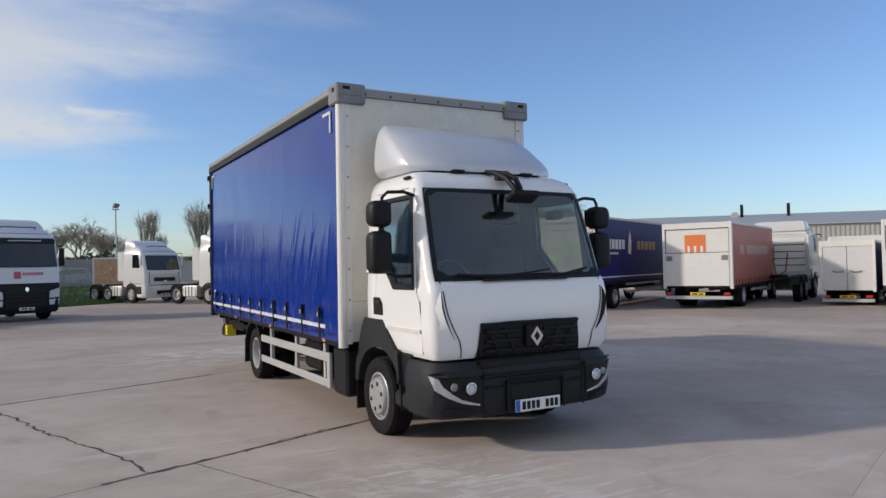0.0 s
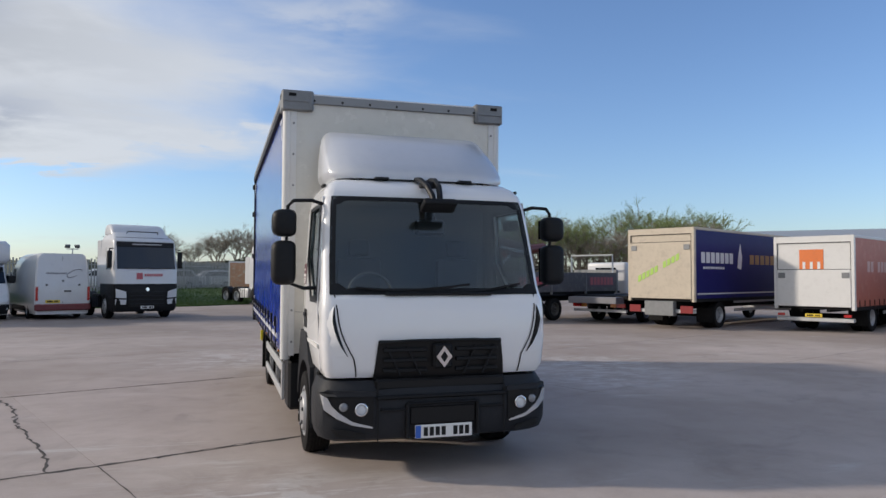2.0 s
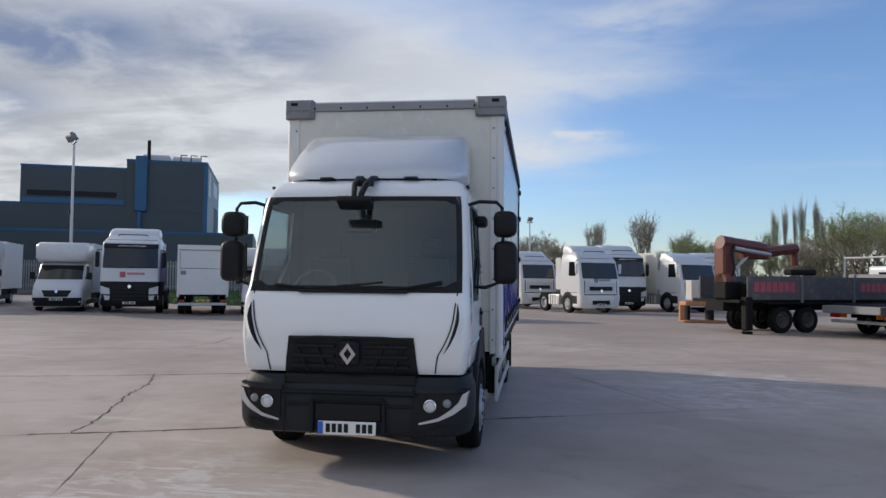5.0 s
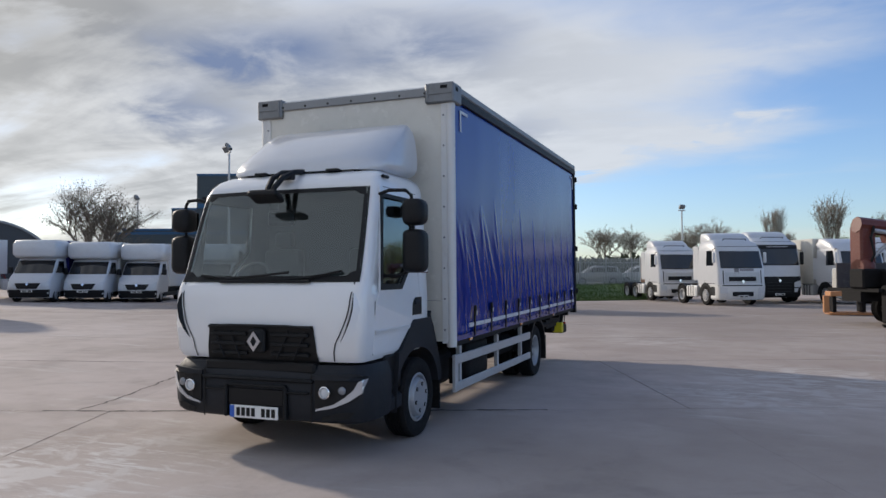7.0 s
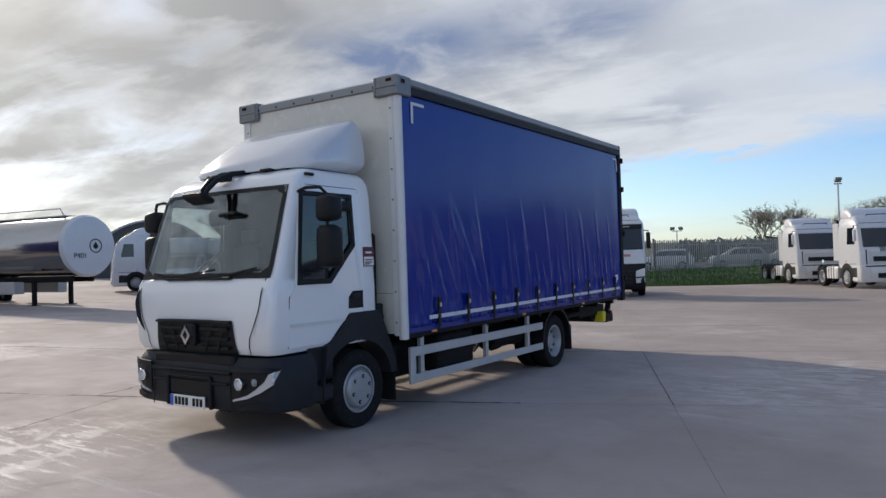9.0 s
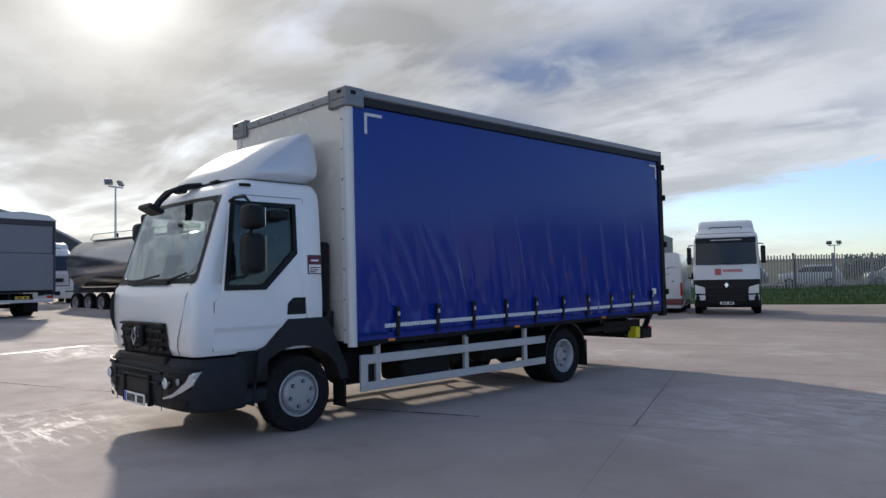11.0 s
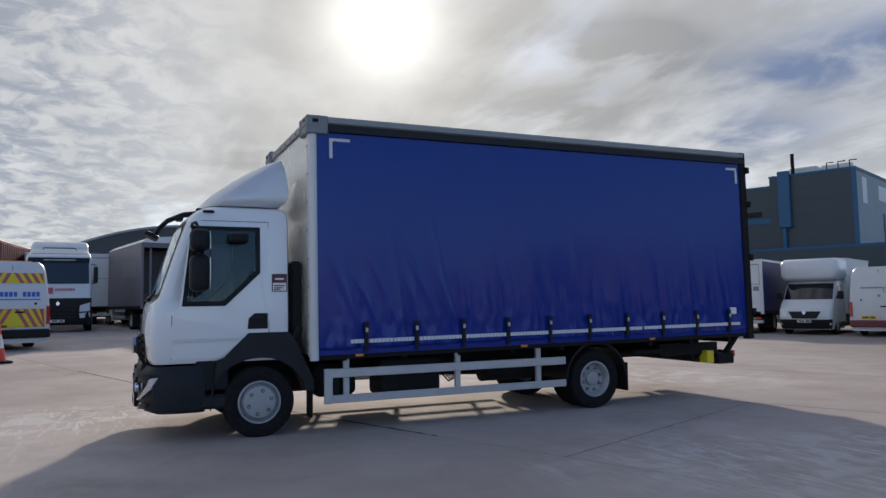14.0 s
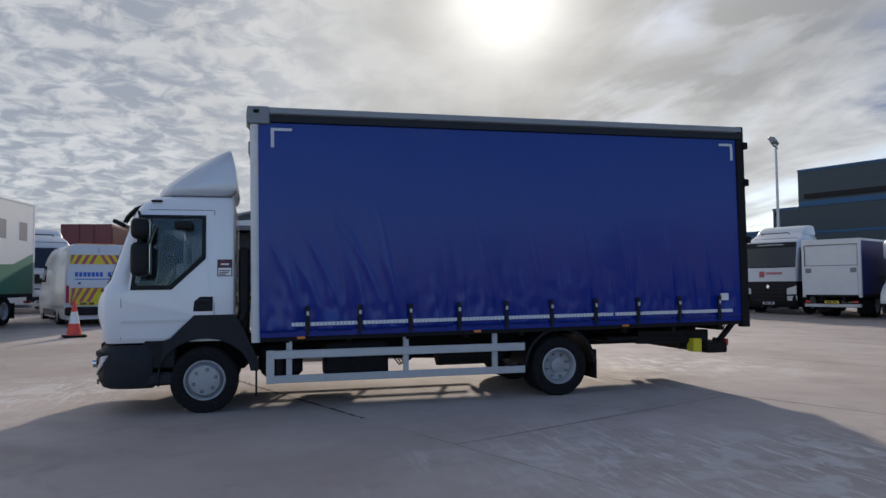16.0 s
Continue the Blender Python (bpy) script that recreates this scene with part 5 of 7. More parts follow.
def luton_van(m, blue_side=False):
    root = thing("luton_van", "white Luton box van with black bumper parked in a row", "van", m, "Luton vans in the row")
    part("cab_shell", loft([ring_of(w, f, 2.2, z, 0.10, 0.16) for z, w, f in VAN_NOSE]), FLEETWHITE, root, smooth=40)
    van_front(root, VAN_NOSE, 1.0, 1.44, 2.06)
    side = NAVY if blue_side else WHITE_DULL
    part("box_body", box(-1.08, 1.08, 2.15, 6.2, 0.80, 3.08, 0.03), side, root, "blue box side" if blue_side else "white box body")
    rings = []
    for y, z0, z1, w in ((0.74, 2.32, 2.90, 0.96), (0.80, 2.24, 3.00, 1.04), (0.95, 2.20, 3.07, 1.08), (1.3, 2.18, 3.10, 1.09), (2.2, 2.18, 3.10, 1.09)):
        c = 0.14
        rings.append([Vector((x, y, z)) for x, z in ((-w + c, z0), (w - c, z0), (w, z0 + c), (w, z1 - c), (w - c, z1), (-w + c, z1), (-w, z1 - c), (-w, z0 + c))])
    part("luton_peak", loft(rings), FLEETWHITE, root, "rounded white overhang above the cab", smooth=50)
    part("roof_trim", box(-1.10, 1.10, 2.2, 6.22, 3.05, 3.11, 0.01), WHITE_DULL, root)
    part("under_frame", box(-0.9, 0.9, 2.2, 6.1, 0.5, 0.8), CHASSIS, root)
    return root


def panel_van(m, label, body=FLEETWHITE, tyre_livery=False):
    """A high-roof panel van; its rear end is at y = 5.9."""
    root = thing("panel_van", label, "van", m)
    lv = VAN_NOSE[:-2] + [(2.30, 0.92, 1.45), (2.52, 0.86, 2.0), (2.62, 0.74, 2.4)]
    part("van_body", loft([ring_of(w, f, 5.9 - max(0, z - 1.3) * 0.16, z, 0.10, 0.16) for z, w, f in lv]), body, root, smooth=40)
    van_front(root, VAN_NOSE, 1.0, 1.44, 2.06)
    back = lambda u, v, d: Vector((-u, 5.905 - max(0, v - 1.3) * 0.16 + d, v))
    bump_mat = BLACK if tyre_livery else MAROON
    part("rear_bumper", box(-0.99, 0.99, 5.82, 6.02, 0.36, 0.62, 0.04), bump_mat, root, "black rear step" if tyre_livery else "red chevron rear bumper")
    part("door_seam", slab([(-0.006, 0.65), (0.006, 0.65), (0.006, 2.5), (-0.006, 2.5)], [], back, 0.004), BLACK, root)
    p = part("rear_plate", slab([(-0.62, 0.66), (-0.10, 0.66), (-0.10, 0.78), (-0.62, 0.78)], [], back, 0.012), YPLATE, root)
    bars_on(lambda u, v, d: back(u, v, 0.013 + d), -0.56, -0.16, 0.685, 0.755, (4, 3), "plate_bars", BARBLACK, p)
    for s in (1, -1):
        part("tail_lamp", slab([(s * 0.88, 0.75), (s * 0.97, 0.75), (s * 0.97, 1.30), (s * 0.88, 1.30)], [], back, 0.02), REDLENS, root)
        part("door_hinge", slab([(s * 0.55, 1.34), (s * 0.62, 1.34), (s * 0.62, 1.40), (s * 0.55, 1.40)], [], back, 0.02), BLACK, root)
    part("rear_handle", slab([(0.04, 1.10), (0.30, 1.10), (0.30, 1.15), (0.04, 1.15)], [], back, 0.02), BLACK, root)
    if tyre_livery:
        for v0, v1 in ((0.68, 1.22), (1.98, 2.28)):
            part("yellow_band", slab([(-0.86, v0), (0.86, v0), (0.84, v1), (-0.84, v1)], [], back, 0.006), YELLOW, root, "reflective yellow band")
            for s in (1, -1):
                for k in range(4):
                    u = 0.03 + 0.22 * k
                    h = v1 - v0
                    part("red_chevron", slab([(s * u, v1), (s * (u + 0.11), v1), (s * min(0.84, u + 0.11 + h * 0.55), v0), (s * min(0.83, u + h * 0.55), v0)], [], back, 0.010), PINKINK, root, "dark red chevron")
        bars_on(back, -0.72, 0.72, 1.58, 1.72, (7, 4), "name_bars", BLUEBAND, root)
        part("name_line", slab([(-0.72, 1.48), (0.72, 1.48), (0.72, 1.51), (-0.72, 1.51)], [], back, 0.006), BLUEBAND, root)
        part("roof_beacon", box(-0.6, 0.6, 5.35, 5.5, 2.56, 2.66, 0.03), AMBER, root)
    else:
        bars_on(back, -0.60, 0.15, 1.80, 1.86, (12,), "name_bars", GREYBOX, root)
        loop = [back(0.42 + 0.28 * math.cos(a), 1.83 + 0.13 * math.sin(a) + 0.10 * math.cos(a), 0.01) for a in (2 * math.pi * k / 20 for k in range(17))]
        part("swoosh", tube(loop, 0.014, 5), GREYBOX, root)
        part("rear_badge", slab([(0, 1.47), (0.06, 1.53), (0, 1.59), (-0.06, 1.53)], [], back, 0.02), CAPGREY, root)
    return root


def box_lorry(name, label, m, width, length, floor, top, side_mat, rear_mat, frame_mat=WHITE_DULL, lift=True, rails=True, cab=True, share=0.52):
    """A box or curtain body seen from behind: the rear face lies at y = 0 and the body runs to +y."""
    root = thing(name, label, "lorry", m, "box lorries of the yard")
    w = width / 2
    for s in (1, -1):
        part("side_panel", box(s * (w - 0.04), s * w, 0.08, length, floor, top - 0.06), side_mat, root, smooth=0)
        part("roof_rail", box(s * (w - 0.10), s * (w + 0.012), 0.0, length, top - 0.10, top, 0.02), frame_mat, root)
        part("rear_post", box(s * (w - 0.10), s * (w + 0.008), -0.01, 0.12, floor - 0.12, top, 0.01), frame_mat, root)
        part("floor_rail", box(s * (w - 0.08), s * (w + 0.006), 0.1, length, floor - 0.12, floor - 0.004), CHASSIS, root)
        part("tail_lamp", box(s * (w - 0.32), s * (w - 0.10), -0.02, 0.04, floor - 0.34, floor - 0.25, 0.01), REDLENS, root)
        if rails:
            part("side_rail", box(s * (w - 0.06), s * (w - 0.02), 3.0, length - 1.4, 0.55, 0.65), STEEL, root)
            part("side_rail", box(s * (w - 0.06), s * (w - 0.02), 3.0, length - 1.4, 0.85, 0.95), STEEL, root)
        part("frame_rail", box(s * 0.36, s * 0.45, 0.1, length + 1.2, 0.66, 0.95), CHASSIS, root)
        wheel(root, s * (w - 0.18), 1.9, 0.46, 0.28, s, True)
        wheel(root, s * (w - 0.50), 1.9, 0.46, 0.28, s, True)
        part("mud_flap", box(s * (w - 0.6), s * (w - 0.03), 1.28, 1.30, 0.2, 0.7), RUBBER, root)
    part("roof_sheet", box(-w + 0.05, w - 0.05, 0.03, length - 0.02, top - 0.04, top - 0.01), WHITE_DULL, root)
    part("front_wall", box(-w + 0.04, w - 0.04, length - 0.05, length, floor, top - 0.06), frame_mat, root)
    part("floor_deck", box(-w + 0.05, w - 0.05, 0.06, length, floor - 0.10, floor), CHASSIS, root)
    part("rear_header", box(-w + 0.09, w - 0.09, -0.005, 0.10, top - 0.22, top - 0.005), frame_mat, root)
    if rear_mat:
        split = floor + (top - floor) * share
        part("upper_door", box(-w + 0.10, w - 0.10, 0.02, 0.06, split + 0.01, top - 0.22), rear_mat, root)
        part("tail_lift_board", box(-w + 0.10, w - 0.10, -0.03, 0.05, floor - 0.02, split - 0.01, 0.012), rear_mat, root, "folded tail-lift platform")
        part("door_joint", box(-w + 0.11, w - 0.11, 0.0, 0.045, split - 0.01, split + 0.01), BARBLACK, root)
        part("header_joint", box(-w + 0.11, w - 0.11, -0.009, 0.045, top - 0.232, top - 0.212), BARBLACK, root)
        for s in (1, -1):
            part("side_joint", box(s * (w - 0.108), s * (w - 0.100), -0.014, 0.045, floor, top - 0.23), BARBLACK, root)
        for s in (1, -1):
            part("lift_hinge", box(s * (w - 0.36), s * (w - 0.14), -0.05, -0.02, split - 0.28, split - 0.10, 0.01), CAPGREY, root)
    part("lift_beam", box(-w + 0.05, w - 0.05, 0.02, 0.22, floor - 0.50, floor - 0.38, 0.01), STEEL, root)
    p = part("rear_plate", box(-0.26, 0.26, -0.012, 0.02, floor - 0.36, floor - 0.25), YPLATE, root)
    bars_on(lambda u, v, d: Vector((u, -0.013 - d, v)), -0.2, 0.2, floor - 0.335, floor - 0.275, (4, 3), "plate_bars", BARBLACK, p)
    part("axle", rod((-w + 0.3, 1.9, 0.46), (w - 0.3, 1.9, 0.46), 0.09), CHASSIS, root)
    if cab:
        c = length + 0.15
        rings = [[Vector((x, 2 * c + 1.7 - 0.0 - y - c + 0.0, z)) for x, y, z in ((v.x, v.y + 0.0, v.z) for v in ring_of(ww, f, 1.7, z))] for z, ww, f in ((0.4, 1.05, 0.1), (0.9, 1.1, 0.0), (1.6, 1.1, 0.05), (2.4, 1.05, 0.35), (2.62, 0.95, 0.6))]
        part("cab_shell", loft(rings), FLEETWHITE, root, smooth=40)
        for s in (1, -1):
            wheel(root, s * 1.0, c + 0.6, 0.46, 0.26, s)
            part("cab_window", box(s * 1.05, s * 1.11, c + 0.55, c + 1.15, 1.65, 2.3), DARKGLASS, root)
    return root


# the row that faces the lorry from the north
ROW = 23.0
tractor("tractor_unit", "white and black tractor unit with red logo, by the grass", stand(-4.75, 25.1, ROW))
tractor("tractor_unit", "white and black tractor unit parked beside a box lorry", stand(-16.35, 23.55, ROW))


def reversed_at(x, y, turn, length):
    """A pose that puts the rear end, at y = length, on the point, looking the way turn says."""
    return stand(x, y, turn + 180) @ Matrix.Translation((0, -length, 0))


panel_van(reversed_at(-7.87, 25.4, ROW, 5.95), "white high-roof panel van with red rear bumper")
luton_van(stand(-10.55, 24.75, ROW))
for x, y in ((-24.0, 23.0), (-25.7, 21.2), (-27.3, 19.4)):
    luton_van(stand(x, y, 27), blue_side=x < -27)
luton_van(stand(-19.2, 22.6, ROW))


def behind(x, y, turn):
    """A pose for things whose rear face, at y = 0, looks the way turn says."""
    return stand(x, y, turn)


box_lorry("box_lorry", "white box lorry with blue curtain sides and tail-lift", behind(-12.97, 23.7, 27), 2.15, 6.5, 0.95, 3.12, NAVY, WHITE_DULL, cab=False)

# east side: lorries backed towards the yard
EAST = -64.0
walk_lorry = box_lorry("curtain_lorry", "navy curtain-sided lorry with beige rear doors", behind(12.55, 15.2, EAST), 2.5, 8.5, 1.05, 3.45, NAVY, BEIGE, BEIGE, share=0.80)
side = lambda u, v, d: Vector((1.252 + d, u, v))
bars_on(side, 0.45, 2.9, 2.25, 2.62, (7,), "name_bars", PALEINK, walk_lorry)
bars_on(side, 0.6, 2.2, 2.05, 2.13, (9,), "small_bars", PALEINK, walk_lorry)
part("swoosh", slab([(3.2, 2.1), (3.5, 2.05), (3.6, 2.5), (3.45, 3.0), (3.3, 2.6)], [], side, 0.004), PALEINK, walk_lorry)
bars_on(side, 4.2, 6.5, 2.25, 2.6, (5,), "gold_bars", surface("dull_gold_ink", (0.35, 0.2, 0.06), 0.5), walk_lorry)
part("name_stripe", slab([(0.2, 1.18), (7.9, 1.18), (7.9, 1.23), (0.2, 1.23)], [], side, 0.004), REFLECT, walk_lorry)
rear = lambda u, v, d: Vector((u, 0.014 - d, v))
bars_on(lambda u, v, d: Vector((u, -0.034 - d, v + 0.5 * u)), -0.85, 0.75, 2.0, 2.22, (5, 4), "lime_bars", LIMEINK, walk_lorry)
part("lift_gear", box(-0.55, 0.55, -0.12, 0.1, 0.45, 0.95, 0.02), CAPGREY, walk_lorry, "greasy tail-lift gear")
part("chevron_board", box(-1.2, -0.75, -0.03, 0.0, 0.55, 0.8, 0.01), RED, walk_lorry)
part("chevron_board", box(0.75, 1.2, -0.03, 0.0, 0.55, 0.8, 0.01), RED, walk_lorry)

diy = box_lorry("curtain_lorry", "faded orange curtain-sided lorry with white rear doors", behind(16.45, 12.5, EAST), 2.45, 7.3, 0.85, 3.12, SALMON, WHITE_DULL)
part("orange_square", slab([(-0.42, 1.98), (0.32, 1.98), (0.32, 2.68), (-0.42, 2.68)], [], rear, 0.004), ORANGE, diy, "plain orange square")
bars_on(lambda u, v, d: Vector((u, 0.009 - d, v)), -0.33, 0.24, 2.05, 2.28, (1, 1, 1), "logo_bars", PALEINK, diy)
bars_on(lambda u, v, d: Vector((1.227 + d, u, v)), 1.2, 6.2, 1.95, 2.3, (2, 11), "side_bars", surface("faded_pale_ink", (0.55, 0.36, 0.32), 0.5, vary=0.2, size=4), diy)
bm = bmesh.new()
for k in range(14):
    box(1.226, 1.238, 0.4 + 0.5 * k, 0.46 + 0.5 * k, 0.86, 1.05, bm=bm)
part("curtain_strap", bm, CHASSIS, diy)

plain = box_lorry("box_van", "small white box van with blue sides and double rear doors", behind(21.4, 10.0, EAST), 1.78, 3.4, 0.62, 2.38, NAVY, None, lift=False, rails=False)
for s in (1, -1):
    leaf = part("rear_door", box(s * 0.008, s * 0.79, 0.02, 0.06, 0.55, 2.20, 0.01), FLEETWHITE, plain)
    part("rear_handle", tube([(s * 0.12, 0.0, 1.28), (s * 0.16, -0.02, 1.22), (s * 0.42, -0.02, 1.22), (s * 0.46, 0.0, 1.28)], 0.016, 6), BLACK, leaf)
edge = box_lorry("box_lorry", "white box lorry with yellow rear band", behind(20.95, 7.1, EAST), 2.4, 5.5, 0.9, 3.0, WHITE_DULL, WHITE_DULL)
part("yellow_band", box(-1.0, 1.0, -0.045, -0.032, 1.55, 1.85), YELLOW, edge)
tractor("tractor_unit", "white tractor unit without a trailer behind lorries", stand(26.5, 15.9, EAST + 180), "older", None, (3.6, 4.9), 3.1)
panel_van(stand(33.0, 15.6, EAST + 180), "white panel van beyond the box lorries")

# north row by the grass
tractor("tractor_unit", "white older tractor unit with grey lower panels", stand(1.85, 38.1, 29), "older", None, (3.7, 5.0), 3.27)
tractor("tractor_unit", "white older tractor unit with faded grey logo", stand(5.05, 32.5, 29), "older", GREYBOX, (4.0,), 3.36)
tractor("tractor_unit", "white and black tractor unit between two lorries", stand(6.95, 36.3, 24), logo=None)
tractor("tractor_unit", "white tractor unit at the end of the row", stand(13.0, 40.0, 16), "older", None, (4.0,), 3.3)
boxer = tractor("box_lorry", "white cab with cream box body and roof fairing", stand(10.84, 35.8, 27), "older", None, (4.6,), 2.75, group="box lorries of the yard")
part("box_body", box(-1.25, 1.25, 2.35, 8.2, 1.0, 3.45, 0.03), CREAM, boxer, "cream box body")
part("roof_fairing", loft([ring_of(1.1, 0.7, 2.2, 2.8), ring_of(1.12, 1.0, 2.3, 3.1), ring_of(1.0, 1.7, 2.3, 3.4)]), FLEETWHITE, boxer, smooth=40)

# crane lorry
OLDRIM = surface("grimy_wheel_paint", (0.07, 0.066, 0.062), 0.7, vary=0.3, size=6, dirt=0.4)
BOARD = surface("scuffed_dropside_paint", (0.10, 0.10, 0.105), 0.6, vary=0.25, size=2.5, second=(0.22, 0.21, 0.20), patch=0.5, dirt=0.3)
crane = thing("crane_lorry", "grey dropside lorry with folded red loading crane", "lorry", stand(7.85, 19.2, 28))
part("load_bed", box(0.25, 8.2, -0.6, 1.7, 1.05, 1.15), CHASSIS, crane)
for k in range(3):
    x0 = 0.55 + 2.45 * k
    b = part("dropside_board", box(x0, x0 + 2.38, -0.66, -0.61, 1.15, 1.95, 0.01), BOARD, crane, "scuffed grey dropside board")
    if k != 1:
        part("board_panel", box(x0 + 0.15, x0 + 2.2, -0.672, -0.66, 1.35, 1.82), surface("faded_maroon_board", (0.13, 0.10, 0.115), 0.6, vary=0.2, size=3), b)
        bars_on(lambda u, v, d: Vector((u, -0.673 - d, v)), x0 + 0.25, x0 + 2.1, 1.42, 1.75, (7,), "name_bars", PINKINK, b)
    part("board_latch", box(x0 + 2.38, x0 + 2.45, -0.68, -0.60, 1.05, 2.0, 0.01), CAPGREY, crane)
part("far_board", box(0.55, 7.9, 1.65, 1.7, 1.15, 1.95), BOARD, crane)
part("frame_rail", box(0.2, 10.5, 0.1, 0.95, 0.75, 1.05), CHASSIS, crane)
part("headboard", box(7.95, 8.1, -0.6, 1.7, 1.15, 2.1, 0.02), CAPGREY, crane)
part("cab_shell", box(8.9, 10.6, -0.5, 1.6, 0.6, 2.45, 0.15, seg=3), FLEETWHITE, crane, smooth=40)
part("cab_rear_window", box(8.885, 8.90, 0.0, 1.1, 1.75, 2.2, 0.004), DARKGLASS, crane)
part("load_frame", tube([(7.7, -0.55, 1.9), (7.7, -0.55, 2.75), (7.7, 1.65, 2.75), (7.7, 1.65, 1.9)], 0.045, 6), STEEL, crane)
for y, s in ((-0.45, -1), (1.5, 1)):
    for x in (2.15, 3.3, 9.4):
        holder = new("wheel_mount")
        holder.parent, holder.matrix_basis = crane, Matrix.Translation((x, y, 0)) @ pose(0, 0, 0, 0, 0, -90 if s < 0 else 90)
        wheel(holder, 0, 0, 0.46, 0.3, 1, True, rim_mat=CAPGREY if x > 9 else OLDRIM)
part("mud_wing", box(1.5, 4.0, -0.62, -0.2, 1.0, 1.05), BLACK, crane)
arm = part("crane_post", box(0.30, 0.82, 0.15, 0.70, 1.0, 3.1, 0.06), CRANERED, crane, "red crane column")
part("slew_base", lathe([(-0.2, 0.30), (-0.1, 0.38), (0.1, 0.38), (0.2, 0.30)], 20), CRANERED, arm, smooth=40).matrix_basis = Matrix.Translation((0.5, 0.35, 1.75))
part("inner_boom", rod((0.30, 0.35, 3.12), (2.2, 0.35, 2.92), 0.25, 8), CRANERED, arm)
part("outer_boom", rod((1.2, 0.30, 2.70), (3.7, 0.30, 2.98), 0.19, 8), CRANERED, arm)
part("boom_knuckle", box(1.75, 2.35, 0.15, 0.5, 2.55, 2.95, 0.05), CRANERED, arm)
part("boom_tip", rod((3.60, 0.3, 3.05), (3.66, 0.3, 2.35), 0.13, 8), CRANERED, arm)
part("grab_linkage", box(3.3, 4.5, 0.1, 0.5, 2.02, 2.22, 0.05), CHASSIS, arm)
part("boom_ram", rod((0.7, 0.1, 2.92), (2.3, 0.1, 2.72), 0.07, 8), STEEL, arm)
part("valve_block", box(0.15, 0.95, -0.1, 0.55, 1.15, 1.75, 0.05), CHASSIS, arm)
part("ram", rod((0.6, 0.2, 2.0), (1.6, 0.2, 2.85), 0.06, 8), STEEL, arm)
part("stabiliser", box(0.42, 0.72, -0.75, -0.45, 0.12, 1.25, 0.05), CHASSIS, arm)
part("stabiliser_foot", lathe([(-0.04, 0.2), (0.04, 0.16)], 12), CHASSIS, arm).matrix_basis = Matrix.Translation((0.57, -0.6, 0.05)) @ pose(0, 0, 0, 0, 90, 0)
part("control_stand", box(0.75, 1.05, -0.5, 0.0, 1.05, 1.7, 0.03), CHASSIS, arm)
part("hose_bundle", tube([(0.5, 0.1, 1.8), (0.62, 0.0, 2.2), (0.55, 0.05, 2.7), (0.7, 0.1, 3.05)], 0.04, 6), BARBLACK, arm)

# flatbed trailer end between the crane lorry and the navy lorry
flat = thing("flatbed_trailer", "empty dark flatbed trailer with tail lamps", "trailer", stand(12.1, 18.6, EAST))
part("load_deck", box(-1.25, 1.25, 0, 9, 0.92, 1.05, 0.01), CHASSIS, flat)
part("ramp_board", box(-1.1, 1.1, -0.5, 0.05, 0.75, 1.0, 0.02), GREYBOX, flat)
for s in (1, -1):
    part("tail_lamp", box(s * 0.8, s * 1.2, -0.05, 0.0, 0.6, 0.75, 0.01), REDLENS, flat)
    part("amber_lamp", box(s * 0.55, s * 0.78, -0.05, 0.0, 0.6, 0.75, 0.01), AMBER, flat)
    part("deck_beam", box(s * 0.4, s * 0.5, 0.1, 9, 0.6, 0.92), CHASSIS, flat)
    for y in (1.5, 2.7):
        wheel(flat, s * 1.05, y, 0.42, 0.28, s, True)
part("under_bar", box(-1.2, 1.2, 0.0, 0.12, 0.42, 0.52), STEEL, flat)
goal = part("head_frame", tube([(-1.15, 4.2, 1.05), (-1.15, 4.2, 2.75), (1.15, 4.2, 2.75), (1.15, 4.2, 1.05)], 0.05, 6), STEEL, flat)

# orange-based plant with a white cabinet
plant = thing("site_machine", "white cabinet on an orange wheeled base", "machine", stand(8.6, 25.8, 5))
part("cabinet", box(-0.45, 0.45, -0.3, 0.5, 0.95, 1.8, 0.03), CREAM, plant)
FADEDORANGE = surface("faded_orange_paint", (0.50, 0.24, 0.11), 0.6, vary=0.2, size=4, dirt=0.3)
part("base_tray", box(-0.7, 0.6, -0.35, 0.6, 0.72, 0.90, 0.02), FADEDORANGE, plant)
part("ramp", slab([(-0.75, 0.02), (1.0, 0.02), (1.0, 0.10), (-0.5, 0.12), (-0.75, 0.06)], [], lambda u, v, d: Vector((u, -0.5 + d, v)), 1.0), FADEDORANGE, plant)
for x in (-0.55, 0.45):
    part("leg", box(x - 0.06, x + 0.06, -0.3, 0.5, 0.12, 0.74), CHASSIS, plant)
part("marker_post", box(-0.95, -0.75, -0.4, -0.2, 0.1, 0.75, 0.02), FADEDORANGE, plant)
part("cabinet_mark", tube([(0.12 * math.cos(a), -0.305, 1.4 + 0.12 * math.sin(a)) for a in (radians(v) for v in range(50, 320, 15))], 0.012, 5), GREYBOX, plant)

# picture board behind the older tractor
board = thing("picture_board", "white-framed board with a faded orange picture", "board", stand(-0.45, 47.7, -5))
part("panel", box(-0.98, 0.98, -0.02, 0.04, 0.86, 2.80), WHITE_DULL, board)
part("picture", box(-0.88, 0.88, -0.026, -0.02, 0.94, 2.70), surface("faded_picture", (0.55, 0.30, 0.18), 0.6, vary=0.3, size=2.5, second=(0.62, 0.55, 0.42), patch=0.9), board)
for x in (-0.8, 0.8):
    part("post", box(x - 0.05, x + 0.05, 0.04, 0.12, -0.02, 2.7), STEEL, board)

